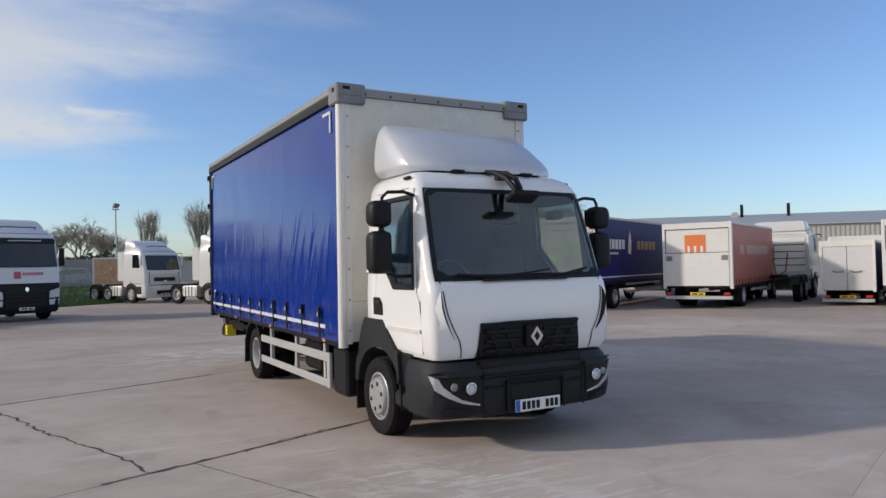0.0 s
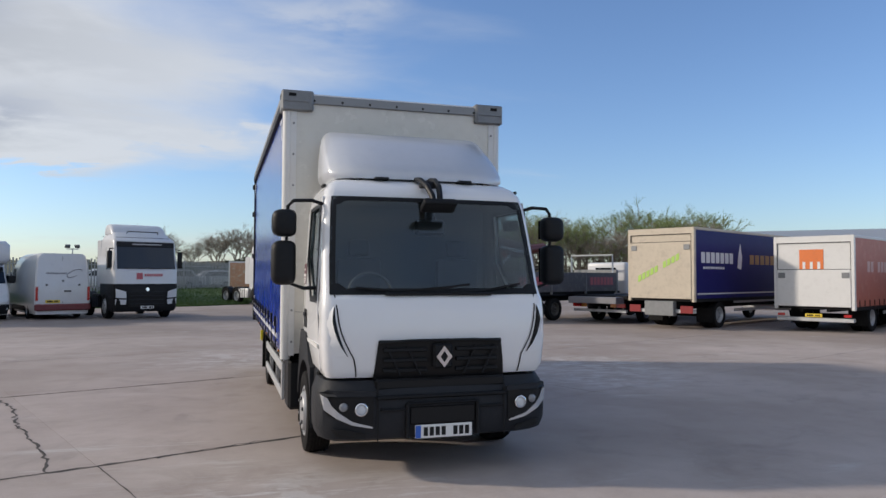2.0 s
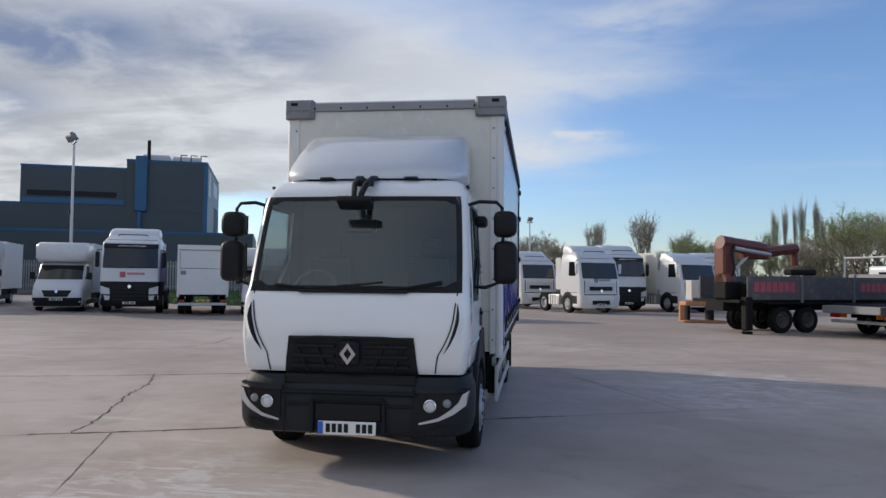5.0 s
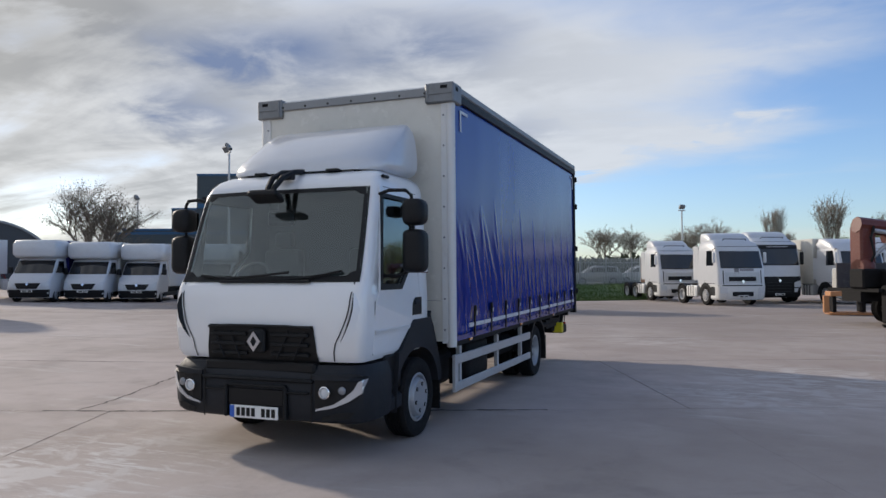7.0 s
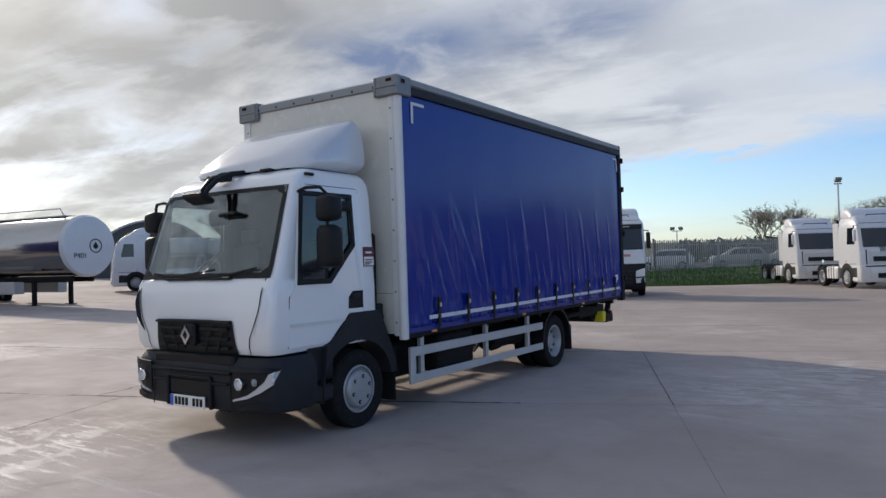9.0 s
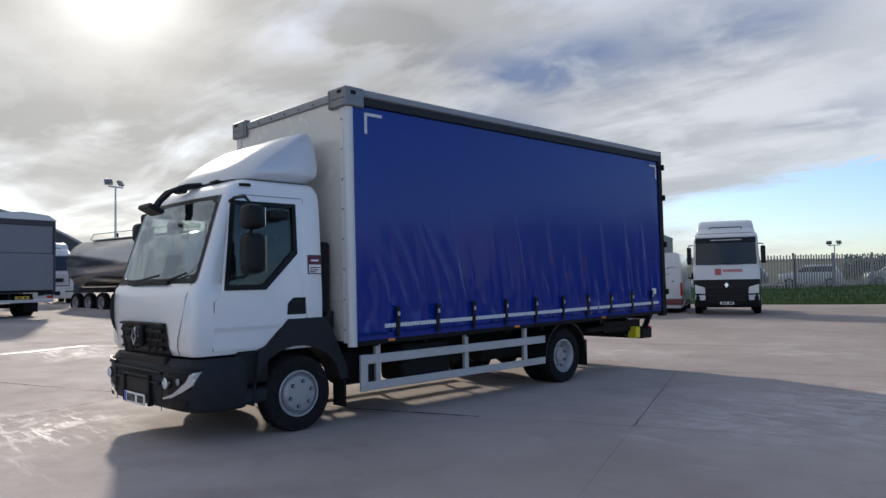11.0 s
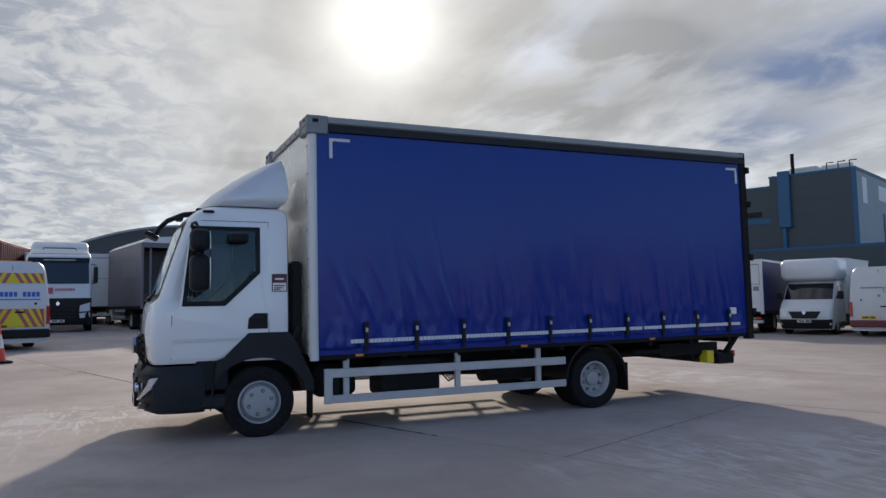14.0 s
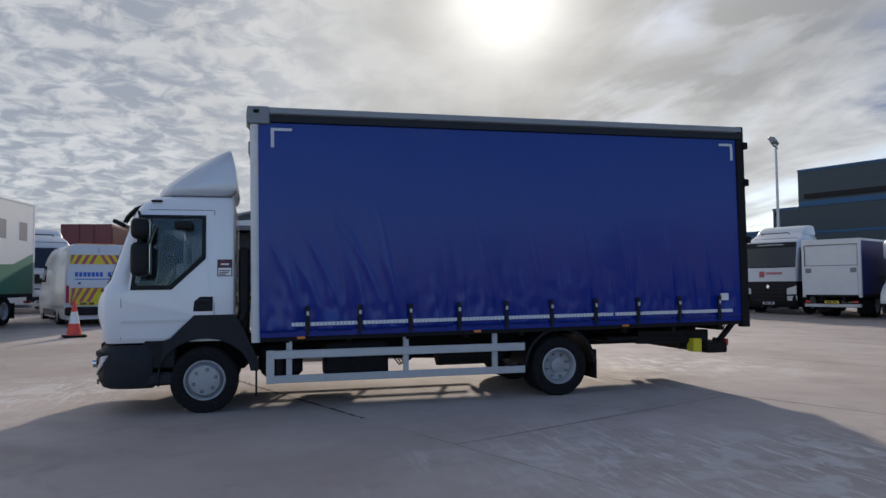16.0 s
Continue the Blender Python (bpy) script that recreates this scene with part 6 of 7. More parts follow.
# west side
tank = thing("tanker_trailer", "polished steel tanker trailer with white front end", "trailer", stand(-21.9, 11.7, 98.0))
prof = [(0.0, 0.4), (0.02, 1.0), (0.12, 1.22), (0.3, 1.25), (10.6, 1.25), (10.9, 1.1), (11.0, 0.6)]
barrel = part("barrel", lathe(prof, 40), TANKSTEEL, tank, "polished steel barrel", smooth=50)
barrel.matrix_basis = Matrix.Translation((0, 0, 2.45)) @ pose(0, 0, 0, 0, 0, 90)
part("end_cap", lathe([(-0.03, 0.02), (-0.028, 0.9), (0.0, 1.18), (0.14, 1.262), (0.16, 1.262)], 40), FLEETWHITE, tank, "white domed end", smooth=50).matrix_basis = Matrix.Translation((0, 0, 2.45)) @ pose(0, 0, 0, 0, 0, 90)
part("round_mark", tube([(0.25 + 0.27 * math.cos(a), -0.035, 2.45 + 0.27 * math.sin(a)) for a in (2 * math.pi * k / 24 for k in range(25))], 0.02, 6), BARBLACK, tank)
part("round_mark_fill", slab([(0.25, 2.3), (0.38, 2.42), (0.25, 2.62), (0.12, 2.42)], [], lambda u, v, d: Vector((u, -0.032 - d, v)), 0.006), BARBLACK, tank)
lettering("fleet_number", "P401", 0.30, BARBLACK, tank, Matrix.Translation((-0.45, -0.034, 1.95)) @ pose(0, 0, 0, 90, 0, 0))
part("walkway", box(-0.35, 0.35, 1.0, 9.8, 3.69, 3.73), STEEL, tank)
part("hand_rail", tube([(-0.4, 1.0, 3.72), (-0.4, 1.2, 4.0), (-0.4, 9.5, 4.0), (-0.4, 9.8, 3.72)], 0.025, 6), STEEL, tank)
for s in (1, -1):
    part("frame_rail", box(s * 0.4, s * 0.5, 0.4, 10.8, 1.0, 1.25), CHASSIS, tank)
    part("landing_leg", box(s * 0.75, s * 0.9, 2.2, 2.35, 0.08, 1.1, 0.01), CHASSIS, tank)
    part("leg_foot", box(s * 0.65, s * 1.0, 2.1, 2.45, 0.0, 0.08, 0.01), CHASSIS, tank)
    part("side_wing", box(s * 0.85, s * 1.25, 6.6, 10.7, 1.06, 1.12), BLACK, tank)
    part("locker", box(s * 0.75, s * 1.2, 3.0, 5.4, 0.55, 1.05, 0.03), STEEL, tank)
    for y in (7.2, 8.5, 9.8):
        wheel(tank, s * 1.05, y, 0.5, 0.32, s, True)
tractor("tractor_unit", "white tractor unit with fuel tank behind the tanker", stand(-33.7, 19.8, -32), "older", None, (4.2,), 3.4)

tractor("tractor_unit", "white tractor unit parked beyond the tanker", stand(-36.2, 9.3, 80), "older", None, (4.2,), 3.2)

MAUVE = surface("mauve_grey_box_panel", (0.14, 0.13, 0.15), 0.45, vary=0.12, size=1.5, dirt=0.12)
for k, (x, y) in enumerate(((-24.0, 1.9), (-23.4, 4.75))):
    b = box_lorry("open_box_lorry", "dark box lorry with open rear and pale arched roof" if k == 0 else "dark blue box lorry with pale rear doors", behind(x, y, 102), 2.55, 6.5, 1.1, 3.85, MAUVE if k == 0 else NAVY, None if k == 0 else GREYBOX, MAUVE if k == 0 else DARKBOX, cab=True)
    bm = loft([[Vector((u, v, z)) for u, z in ((-1.29, 3.84), (-1.0, 4.04), (0, 4.14), (1.0, 4.04), (1.29, 3.84))] for v in (-0.05, 6.5)])
    part("arched_roof", bm, WHITE_DULL, b, "pale translucent arched roof", smooth=50)
    if k == 0:
        part("inner_wall", box(-1.1, 1.1, 1.6, 1.65, 1.1, 3.6), DARKBOX, b)
        for u in (-0.82, 0.82):
            part("inner_post", box(u - 0.04, u + 0.04, 0.3, 0.38, 1.1, 3.6), GREYBOX, b)
        part("load_crate", box(-0.7, 0.5, 0.5, 1.3, 0.97, 1.45, 0.02), GREYBOX, b)
        part("crate_label", box(-0.2, 0.1, 0.49, 0.498, 1.25, 1.4), PLATE, b)
        bars_on(lambda u, v, d: Vector((-1.276 - d, u, v)), 1.0, 3.6, 2.4, 3.1, (6,), "name_bars", GREYBOX, b)
for x, y in ((-30.5, -0.4), (-31.0, -3.2)):
    box_lorry("box_lorry", "blue-grey box lorry with closed rear doors", behind(x, y, 98), 2.5, 7, 0.95, 3.6, WHITE_DULL, WHITE_DULL, STEEL)
tractor("tractor_unit", "white and black tractor unit with red lettering bars", stand(-23.9, -2.5, 92))
panel_van(reversed_at(-14.6, -3.0, 112, 5.95), "white service van with yellow and red rear chevrons", tyre_livery=True)

cone = thing("traffic_cone", "red and white traffic cone on a black base", "cone", stand(-10.9, -2.9, 20))
part("base", box(-0.28, 0.28, -0.28, 0.28, 0.0, 0.05, 0.015), RUBBER, cone)
CONERED = surface("cone_red", (0.75, 0.07, 0.04), 0.45, vary=0.1, size=5, dirt=0.1)
for z0, z1, r0, r1, mt, nm in ((0.05, 0.36, 0.19, 0.135, CONERED, "lower_sleeve"), (0.36, 0.68, 0.135, 0.08, PLATE, "white_sleeve"), (0.68, 1.0, 0.08, 0.028, CONERED, "tip")):
    part(nm, rod((0, 0, z0), (0, 0, z1), r0, 20, r2=r1), mt, cone, smooth=40)

cont = thing("container_trailer", "maroon shipping container on a trailer", "container", stand(-28.6, -6.4, 82))
part("container_box", box(-1.22, 1.22, 0, 8, 1.25, 4.05, 0.02), MAROON, cont)
bm = bmesh.new()
for k in range(26):
    box(1.22, 1.25, 0.15 + 0.3 * k, 0.30 + 0.3 * k, 1.4, 3.95, 0.01, bm)
    box(-1.25, -1.22, 0.15 + 0.3 * k, 0.30 + 0.3 * k, 1.4, 3.95, 0.01, bm)
part("corrugation", bm, MAROON, cont)
for s in (1, -1):
    part("door_rod", rod((s * 0.35, -0.02, 1.3), (s * 0.35, -0.02, 4.0), 0.025, 8), MAROON, cont)
    part("frame_rail", box(s * 0.4, s * 0.5, 0, 8, 0.9, 1.25), CHASSIS, cont)
    for y in (1.2, 2.4, 3.6):
        wheel(cont, s * 1.02, y, 0.5, 0.32, s, True)

P_TURN = -98.0
curt = box_lorry("curtain_trailer", "white and green curtain-sided trailer with faded lettering", stand(-16.8, -5.5, 82) @ pose(0, 0, 0, 0, 0, 180) @ Matrix.Translation((1.25, 0, 0)), 2.5, 8.0, 1.0, 4.05, WHITE_DULL, WHITE_DULL, cab=False)
for s in (1, -1):
    pl = lambda u, v, d, s=s: Vector((s * (1.252 + d), u, v))
    part("green_band", slab([(0.1, 1.0), (7.9, 1.0), (7.9, 1.75), (1.5, 1.95), (0.1, 2.35)], [], pl, 0.004), GREENCURT, curt, "green lower band")
    bars_on(pl, 0.5, 5.5, 2.75, 3.35, (1, 1, 1, 1), "letter_bars", GREYBOX, curt)
tractor("tractor_unit", "white tractor unit with side deflectors beside a trailer", stand(-21.9, -6.6, 120), "older", None, (4.2,), 3.3)


# ---- buildings ----
SLATE = surface("slate_grey_cladding", (0.042, 0.062, 0.076), 0.5, vary=0.1, size=0.4, grain=20)
SLATEBLUE = surface("blue_cladding", (0.02, 0.10, 0.22), 0.5, vary=0.12, size=0.5)
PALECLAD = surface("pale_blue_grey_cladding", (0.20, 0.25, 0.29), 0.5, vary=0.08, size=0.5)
SHEDGREY = surface("weathered_shed_cladding", (0.50, 0.50, 0.46), 0.6, vary=0.1, size=0.6, dirt=0.15)
SHEDROOF = surface("grey_shed_roof", (0.34, 0.36, 0.38), 0.55, vary=0.08, size=0.3)
BLUEBAND_DARK = surface("dark_blue_window", (0.012, 0.03, 0.07), 0.5, vary=0.1, size=2)
HALL = surface("dark_hall_sheeting", (0.055, 0.06, 0.068), 0.6, vary=0.15, size=0.4)

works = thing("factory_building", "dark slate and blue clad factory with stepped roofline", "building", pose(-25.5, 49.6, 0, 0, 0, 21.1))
for x0, x1, y0, y1, z, nm in ((-6.2, 0, 0, 13, 11.1, "tall_block"), (-14.0, -6.21, 0.3, 13, 10.4, "side_block"), (-16.2, -14.01, 0.3, 12, 7.4, "step_block"), (-20.5, -16.21, 0.3, 12, 5.6, "low_block"), (-20.5, 3.8, -1.2, -0.004, 5.2, "front_annex"), (0.004, 3.8, 0, 12, 5.2, "end_annex")):
    blk = part(nm, box(x0, x1, y0, y1, -0.2, z), SLATE, works)
    n = int(z / 1.0)
    for k in range(1, n + 1):
        part("cladding_joint", box(x0 + 0.02, x1 - 0.02, y0 - 0.02, y0 - 0.004, z * k / n - 0.06, z * k / n - 0.02), SLATEBLUE if k == n else SLATE, blk)
    part("parapet", box(x0 - 0.03, x1 + 0.03, y0 - 0.04, y1, z, z + 0.14), SLATEBLUE, blk)
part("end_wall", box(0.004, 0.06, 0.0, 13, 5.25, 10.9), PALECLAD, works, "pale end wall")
part("corner_trim", box(-0.25, 0.08, -0.06, -0.01, 5.2, 11.1), SLATEBLUE, works)
for y in (7.2, 8.6, 10.0, 11.6):
    w = part("window", box(0.06, 0.10, y, y + 0.5, 5.6, 8.2), BLUEBAND_DARK, works)
part("sign_panel", box(0.06, 0.09, 1.4, 2.6, 8.6, 10.6), PALEINK, works)
part("sign_panel", box(0.06, 0.09, 6.0, 10.2, 9.2, 10.4), PALEINK, works)
part("blue_duct", box(-5.5, -4.6, -0.35, -0.03, 7.0, 11.5, 0.05), SLATEBLUE, works)
part("blue_pipe", box(-5.3, -5.0, -0.30, -0.03, 1.0, 7.0, 0.05), SLATEBLUE, works)
part("blue_band", box(-13.9, -6.3, 0.24, 0.29, 7.5, 7.9), SLATEBLUE, works)
part("recess", box(-13.5, -7.0, 0.22, 0.29, 8.1, 8.5), BARBLACK, works)
part("flue", rod((-4.7, 1.0, 11.1), (-4.7, 1.0, 13.0), 0.14), CHASSIS, works)
part("roof_plant", box(-5.4, -3.2, 2, 4, 11.2, 12.0, 0.1), STEEL, works)
part("roof_tank", rod((-3.0, 2.6, 11.65), (-0.8, 2.6, 11.65), 0.35, 16), STEEL, works)
bm = bmesh.new()
for x in (-2.2, -1.4, -0.6):
    tube([(x, 1.0, 11.2), (x, 1.0, 11.9), (x + 0.5, 1.0, 11.9)], 0.05, 5, bm)
part("roof_rail", bm, CHASSIS, works)

shed = thing("warehouse", "long low grey warehouse with corrugated walls", "building", pose(38.5, 51.0, 0, 0, 0, -42.1))
part("wall", box(0, 60, 0, 24, -0.2, 4.8), SHEDGREY, shed)
bm = bmesh.new()
for k in range(150):
    box(0.1 + 0.4 * k, 0.25 + 0.4 * k, -0.05, -0.002, 0, 4.7, bm=bm)
tagged(part("wall_rib", bm, SHEDGREY, shed), kind="stuff")
part("roof", loft([[Vector((x, y, z)) for y, z in ((-0.12, 4.82), (-0.12, 4.95), (12, 6.6), (24.2, 4.95), (24.2, 4.82))] for x in (-0.4, 60.4)]), SHEDROOF, shed, "shallow grey sheet roof")
part("gutter", box(-0.3, 60.3, -0.22, -0.121, 4.84, 4.94), STEEL, shed)
for x in (20.0, 24.5):
    part("vent_pipe", rod((x, 9, 5.9), (x, 9, 7.5), 0.16), BARBLACK, shed)
part("vent_cap", box(19.0, 19.6, 8.7, 9.3, 6.0, 6.7), STEEL, shed)
part("lean_to", box(14, 22, -3.0, -0.06, -0.2, 3.2), GREYBOX, shed)


def hall(name, label, centre, turn, radius, rise, length, wall):
    root = thing(name, label, "building", pose(*centre, 0, 0, 0, turn))
    a0 = math.asin(min(1, radius / ((radius ** 2 + rise ** 2) / (2 * rise))))
    R = (radius ** 2 + rise ** 2) / (2 * rise)
    arc = [(R * math.sin(a), wall + rise - R + R * math.cos(a)) for a in frange(-a0, a0, 24)]
    ring = [(-radius, -0.5)] + arc + [(radius, -0.5)]
    part("hall_shell", loft([[Vector((x, y, z)) for x, z in ring] for y in (0, length)]), HALL, root, smooth=40)
    part("gable_trim", tube([(x, -0.06, z) for x, z in arc], 0.12, 6), SHEDROOF, root)
    part("hall_door", box(-radius * 0.3, radius * 0.3, -0.08, -0.01, 0, wall + rise * 0.4), DARKBOX, root)
    return root


hall("storage_hall", "large dark arched storage hall", (-61, 6), 90, 14, 4.2, 30, 4.9)
hall("arched_shed", "dark round-roofed shed beyond the vans", (-56, 38), 55, 6.4, 5.6, 14, 1.0)


# ---- grass bank, fence, masts, cars beyond ----
GRASS = surface("spring_grass", (0.055, 0.105, 0.022), 0.85, vary=0.3, size=1.5, grain=30, bump=0.5, second=(0.10, 0.12, 0.035), patch=0.6)
EARTH = surface("far_field", (0.12, 0.115, 0.06), 0.9, vary=0.2, size=0.05, grain=1.0)


def grass_point(a, b):
    """a runs along the kerb from 0 to 1, b from the kerb to the fence."""
    p, q = Vector((-26, 31.0)), Vector((-0.8, 38.5))
    r, s2 = Vector((-26, 44)), Vector((4.0, 66))
    near, far = p.lerp(q, a), r.lerp(s2, a)
    if a > 0.9:
        near = near + Vector((0.6, 2.0)) * (a - 0.9) * 10
    c = near.lerp(far, b)
    return Vector((c.x, c.y, 0.07 + 0.60 * min(1, b * 1.6) + 0.05 * noise.noise(Vector((c.x * 0.4, c.y * 0.4, 0)))))


bm = bmesh.new()
rows = [[bm.verts.new(grass_point(a / 50, b / 16)) for b in range(17)] for a in range(51)]
for a in range(50):
    for b in range(16):
        bm.faces.new((rows[a][b], rows[a + 1][b], rows[a + 1][b + 1], rows[a][b + 1]))
edge = [rows[a][0] for a in range(51)]
skirt = [bm.verts.new(v.co - Vector((0, 0, 0.25))) for v in edge]
for a in range(50):
    bm.faces.new((edge[a], skirt[a], skirt[a + 1], edge[a + 1]))
tagged(part("grass_bank", bm, GRASS, None, smooth=60), "short green grass bank below the fence", "grass", kind="structure")
rng = random.Random(5)
verts, faces = [], []
for k in range(26000):
    p = grass_point(rng.random(), rng.random() ** 1.6)
    h, w, a = rng.uniform(0.06, 0.20), rng.uniform(0.012, 0.03), rng.uniform(0, math.pi)
    dx, dy = w * math.cos(a), w * math.sin(a)
    n = len(verts)
    verts += [(p.x - dx, p.y - dy, p.z - 0.02), (p.x + dx, p.y + dy, p.z - 0.02), (p.x + rng.uniform(-0.06, 0.06), p.y + rng.uniform(-0.06, 0.06), p.z + h)]
    faces.append((n, n + 1, n + 2))
me = bpy.data.meshes.new("grass")
me.from_pydata(verts, [], faces)
me.materials.append(GRASS)
tagged(new("grass", me), "tufts of short green grass", "grass", kind="stuff")

fence = thing("palisade_fence", "grey steel palisade fence along the grass", "fence", kind="structure")
FENCEGREY = surface("weathered_palisade", (0.33, 0.34, 0.34), 0.55, 0.2, vary=0.15, size=2)
line = [Vector((-40, 42.5)), Vector((-26, 43.0)), Vector((-10, 47.5)), Vector((4.0, 66)), Vector((22, 88))]
bm = bmesh.new()
for p, q in zip(line, line[1:]):
    d = (q - p).normalized()
    n = int((q - p).length / 0.19)
    for k in range(n):
        c = p.lerp(q, k / n)
        box(c.x - 0.045, c.x + 0.045, c.y - 0.02, c.y + 0.02, 0.62, 2.85 + 0.06 * (k % 2), bm=bm)
    n = int((q - p).length / 2.75)
    for k in range(n + 1):
        c = p.lerp(q, k / n)
        part("fence_post", box(c.x - 0.06, c.x + 0.06, c.y, c.y + 0.12, 0.3, 3.0), FENCEGREY, fence)
    for z in (1.0, 2.5):
        part("fence_rail", rod((p.x, p.y + 0.05, z), (q.x, q.y + 0.05, z), 0.035, 6), FENCEGREY, fence)
tagged(part("pale", bm, FENCEGREY, fence), kind="stuff")


def car(m, paint, label):
    root = thing("parked_car", label, "car", m, "cars beyond the fence")
    rings = []
    for z, w, f, r in ((0.30, 0.85, 0.1, 4.3), (0.55, 0.90, 0.0, 4.4), (0.85, 0.90, 0.05, 4.4), (1.0, 0.88, 0.25, 4.35), (1.08, 0.84, 1.05, 4.25), (1.55, 0.70, 1.75, 3.95), (1.64, 0.60, 2.0, 3.7)):
        rings.append(ring_of(w, f, r, z, 0.12, 0.15))
    part("car_body", loft(rings), paint, root, smooth=40)
    for s in (1, -1):
        part("side_glass", slab([(1.35, 1.10), (3.95, 1.10), (3.7, 1.50), (1.85, 1.50)], [], lambda u, v, d, s=s: Vector((s * (0.845 - (v - 1.08) * 0.29 + d), u, v)), 0.012), DARKGLASS, root)
        for y in (0.85, 3.5):
            wheel(root, s * 0.82, y, 0.33, 0.2, s)
    put = lambda u, v, d: Vector((u, 1.10 + (v - 1.08) * 1.45 - d, v))
    part("windscreen", slab([(-0.72, 1.12), (0.72, 1.12), (0.6, 1.5), (-0.6, 1.5)], [], put, 0.012), DARKGLASS, root)
    return root


SILVER = surface("silver_car_paint", (0.45, 0.46, 0.47), 0.3, 0.5, vary=0.05, size=2)
GREYCAR = surface("grey_car_paint", (0.16, 0.17, 0.18), 0.3, 0.4, vary=0.05, size=2)
bm = box(-45, 25, 0, 60, 0.3, 0.62)
lot = part("car_park", bm, surface("far_asphalt", (0.11, 0.11, 0.11), 0.8, vary=0.15, size=0.5), None)
lot.matrix_basis = pose(-14, 52, 0, 0, 0, 40)
tagged(lot, "grey car park beyond the fence", "pavement", kind="structure")
for x, y, turn, paint, label in ((-13.0, 52.5, -70, WHITE, "white estate car behind the fence"), (-8.0, 55.5, -65, SILVER, "silver car behind the fence"), (-5.0, 61.0, -65, WHITE, "white car behind the fence"), (-1.0, 66.0, -60, GREYCAR, "grey car behind the fence"), (-17.5, 50.5, -75, GREYCAR, "dark car behind the fence")):
    car(pose(x, y, 0.62, 0, 0, turn), paint, label)


def mast(x, y, h, heads, label, turn=0.0):
    root = thing("floodlight_mast", label, "lamp", stand(x, y, turn), "floodlight masts")
    part("pole", rod((0, 0, -0.1), (0, 0, h), 0.10, 10, r2=0.06), STEEL, root, smooth=50)
    part("cross_arm", box(-0.6 if heads > 1 else -0.3, 0.6 if heads > 1 else 0.3, -0.05, 0.05, h - 0.05, h + 0.05), STEEL, root)
    for k in range(heads):
        x0 = (-0.5 + 1.0 * k) if heads > 1 else 0.0
        b = box(-0.27, 0.27, -0.10, 0.10, -0.20, 0.20, 0.03)
        bmesh.ops.rotate(b, verts=b.verts, cent=(0, 0, 0), matrix=Euler((radians(35), 0, radians(25 - 50 * k))).to_matrix())
        bmesh.ops.translate(b, verts=b.verts, vec=(x0, -0.1, h + 0.30))
        part("floodlight", b, CAPGREY, root)
    part("junction_box", box(-0.22, -0.06, -0.15, 0.05, h * 0.55, h * 0.55 + 0.25), CHASSIS, root)
    return root


mast(0.98, 60.3, 7.1, 1, "tall steel floodlight mast with one lamp head", 15)
mast(-24.4, 30.9, 9.0, 2, "tall steel floodlight mast with two lamp heads", -45)
mast(-45, 44.5, 7.6, 2, "steel floodlight mast beside the bushes", -45)
mast(-44, 15.7, 7.8, 2, "steel floodlight mast behind the tanker", -70)
mast(-18, 83, 4.6, 2, "short floodlight mast beyond the fence", 0)


# ---- trees and the far land ----
# bark and far twigs are lightened, with distance haze put into their colour
BARK = surface("grey_brown_bark", (0.21, 0.185, 0.155), 0.9, vary=0.25, size=3, grain=20, bump=0.5)
HAZETWIG = surface("hazed_bare_twigs", (0.30, 0.265, 0.215), 0.9, vary=0.3, size=1.0)
DARKTWIG = surface("dark_bare_twigs", (0.13, 0.11, 0.085), 0.9, vary=0.3, size=1.0)
BUDS = surface("spring_buds", (0.21, 0.26, 0.10), 0.9, vary=0.35, size=0.6)
EVERG = surface("dark_evergreen", (0.06, 0.07, 0.04), 0.9, vary=0.35, size=0.8)


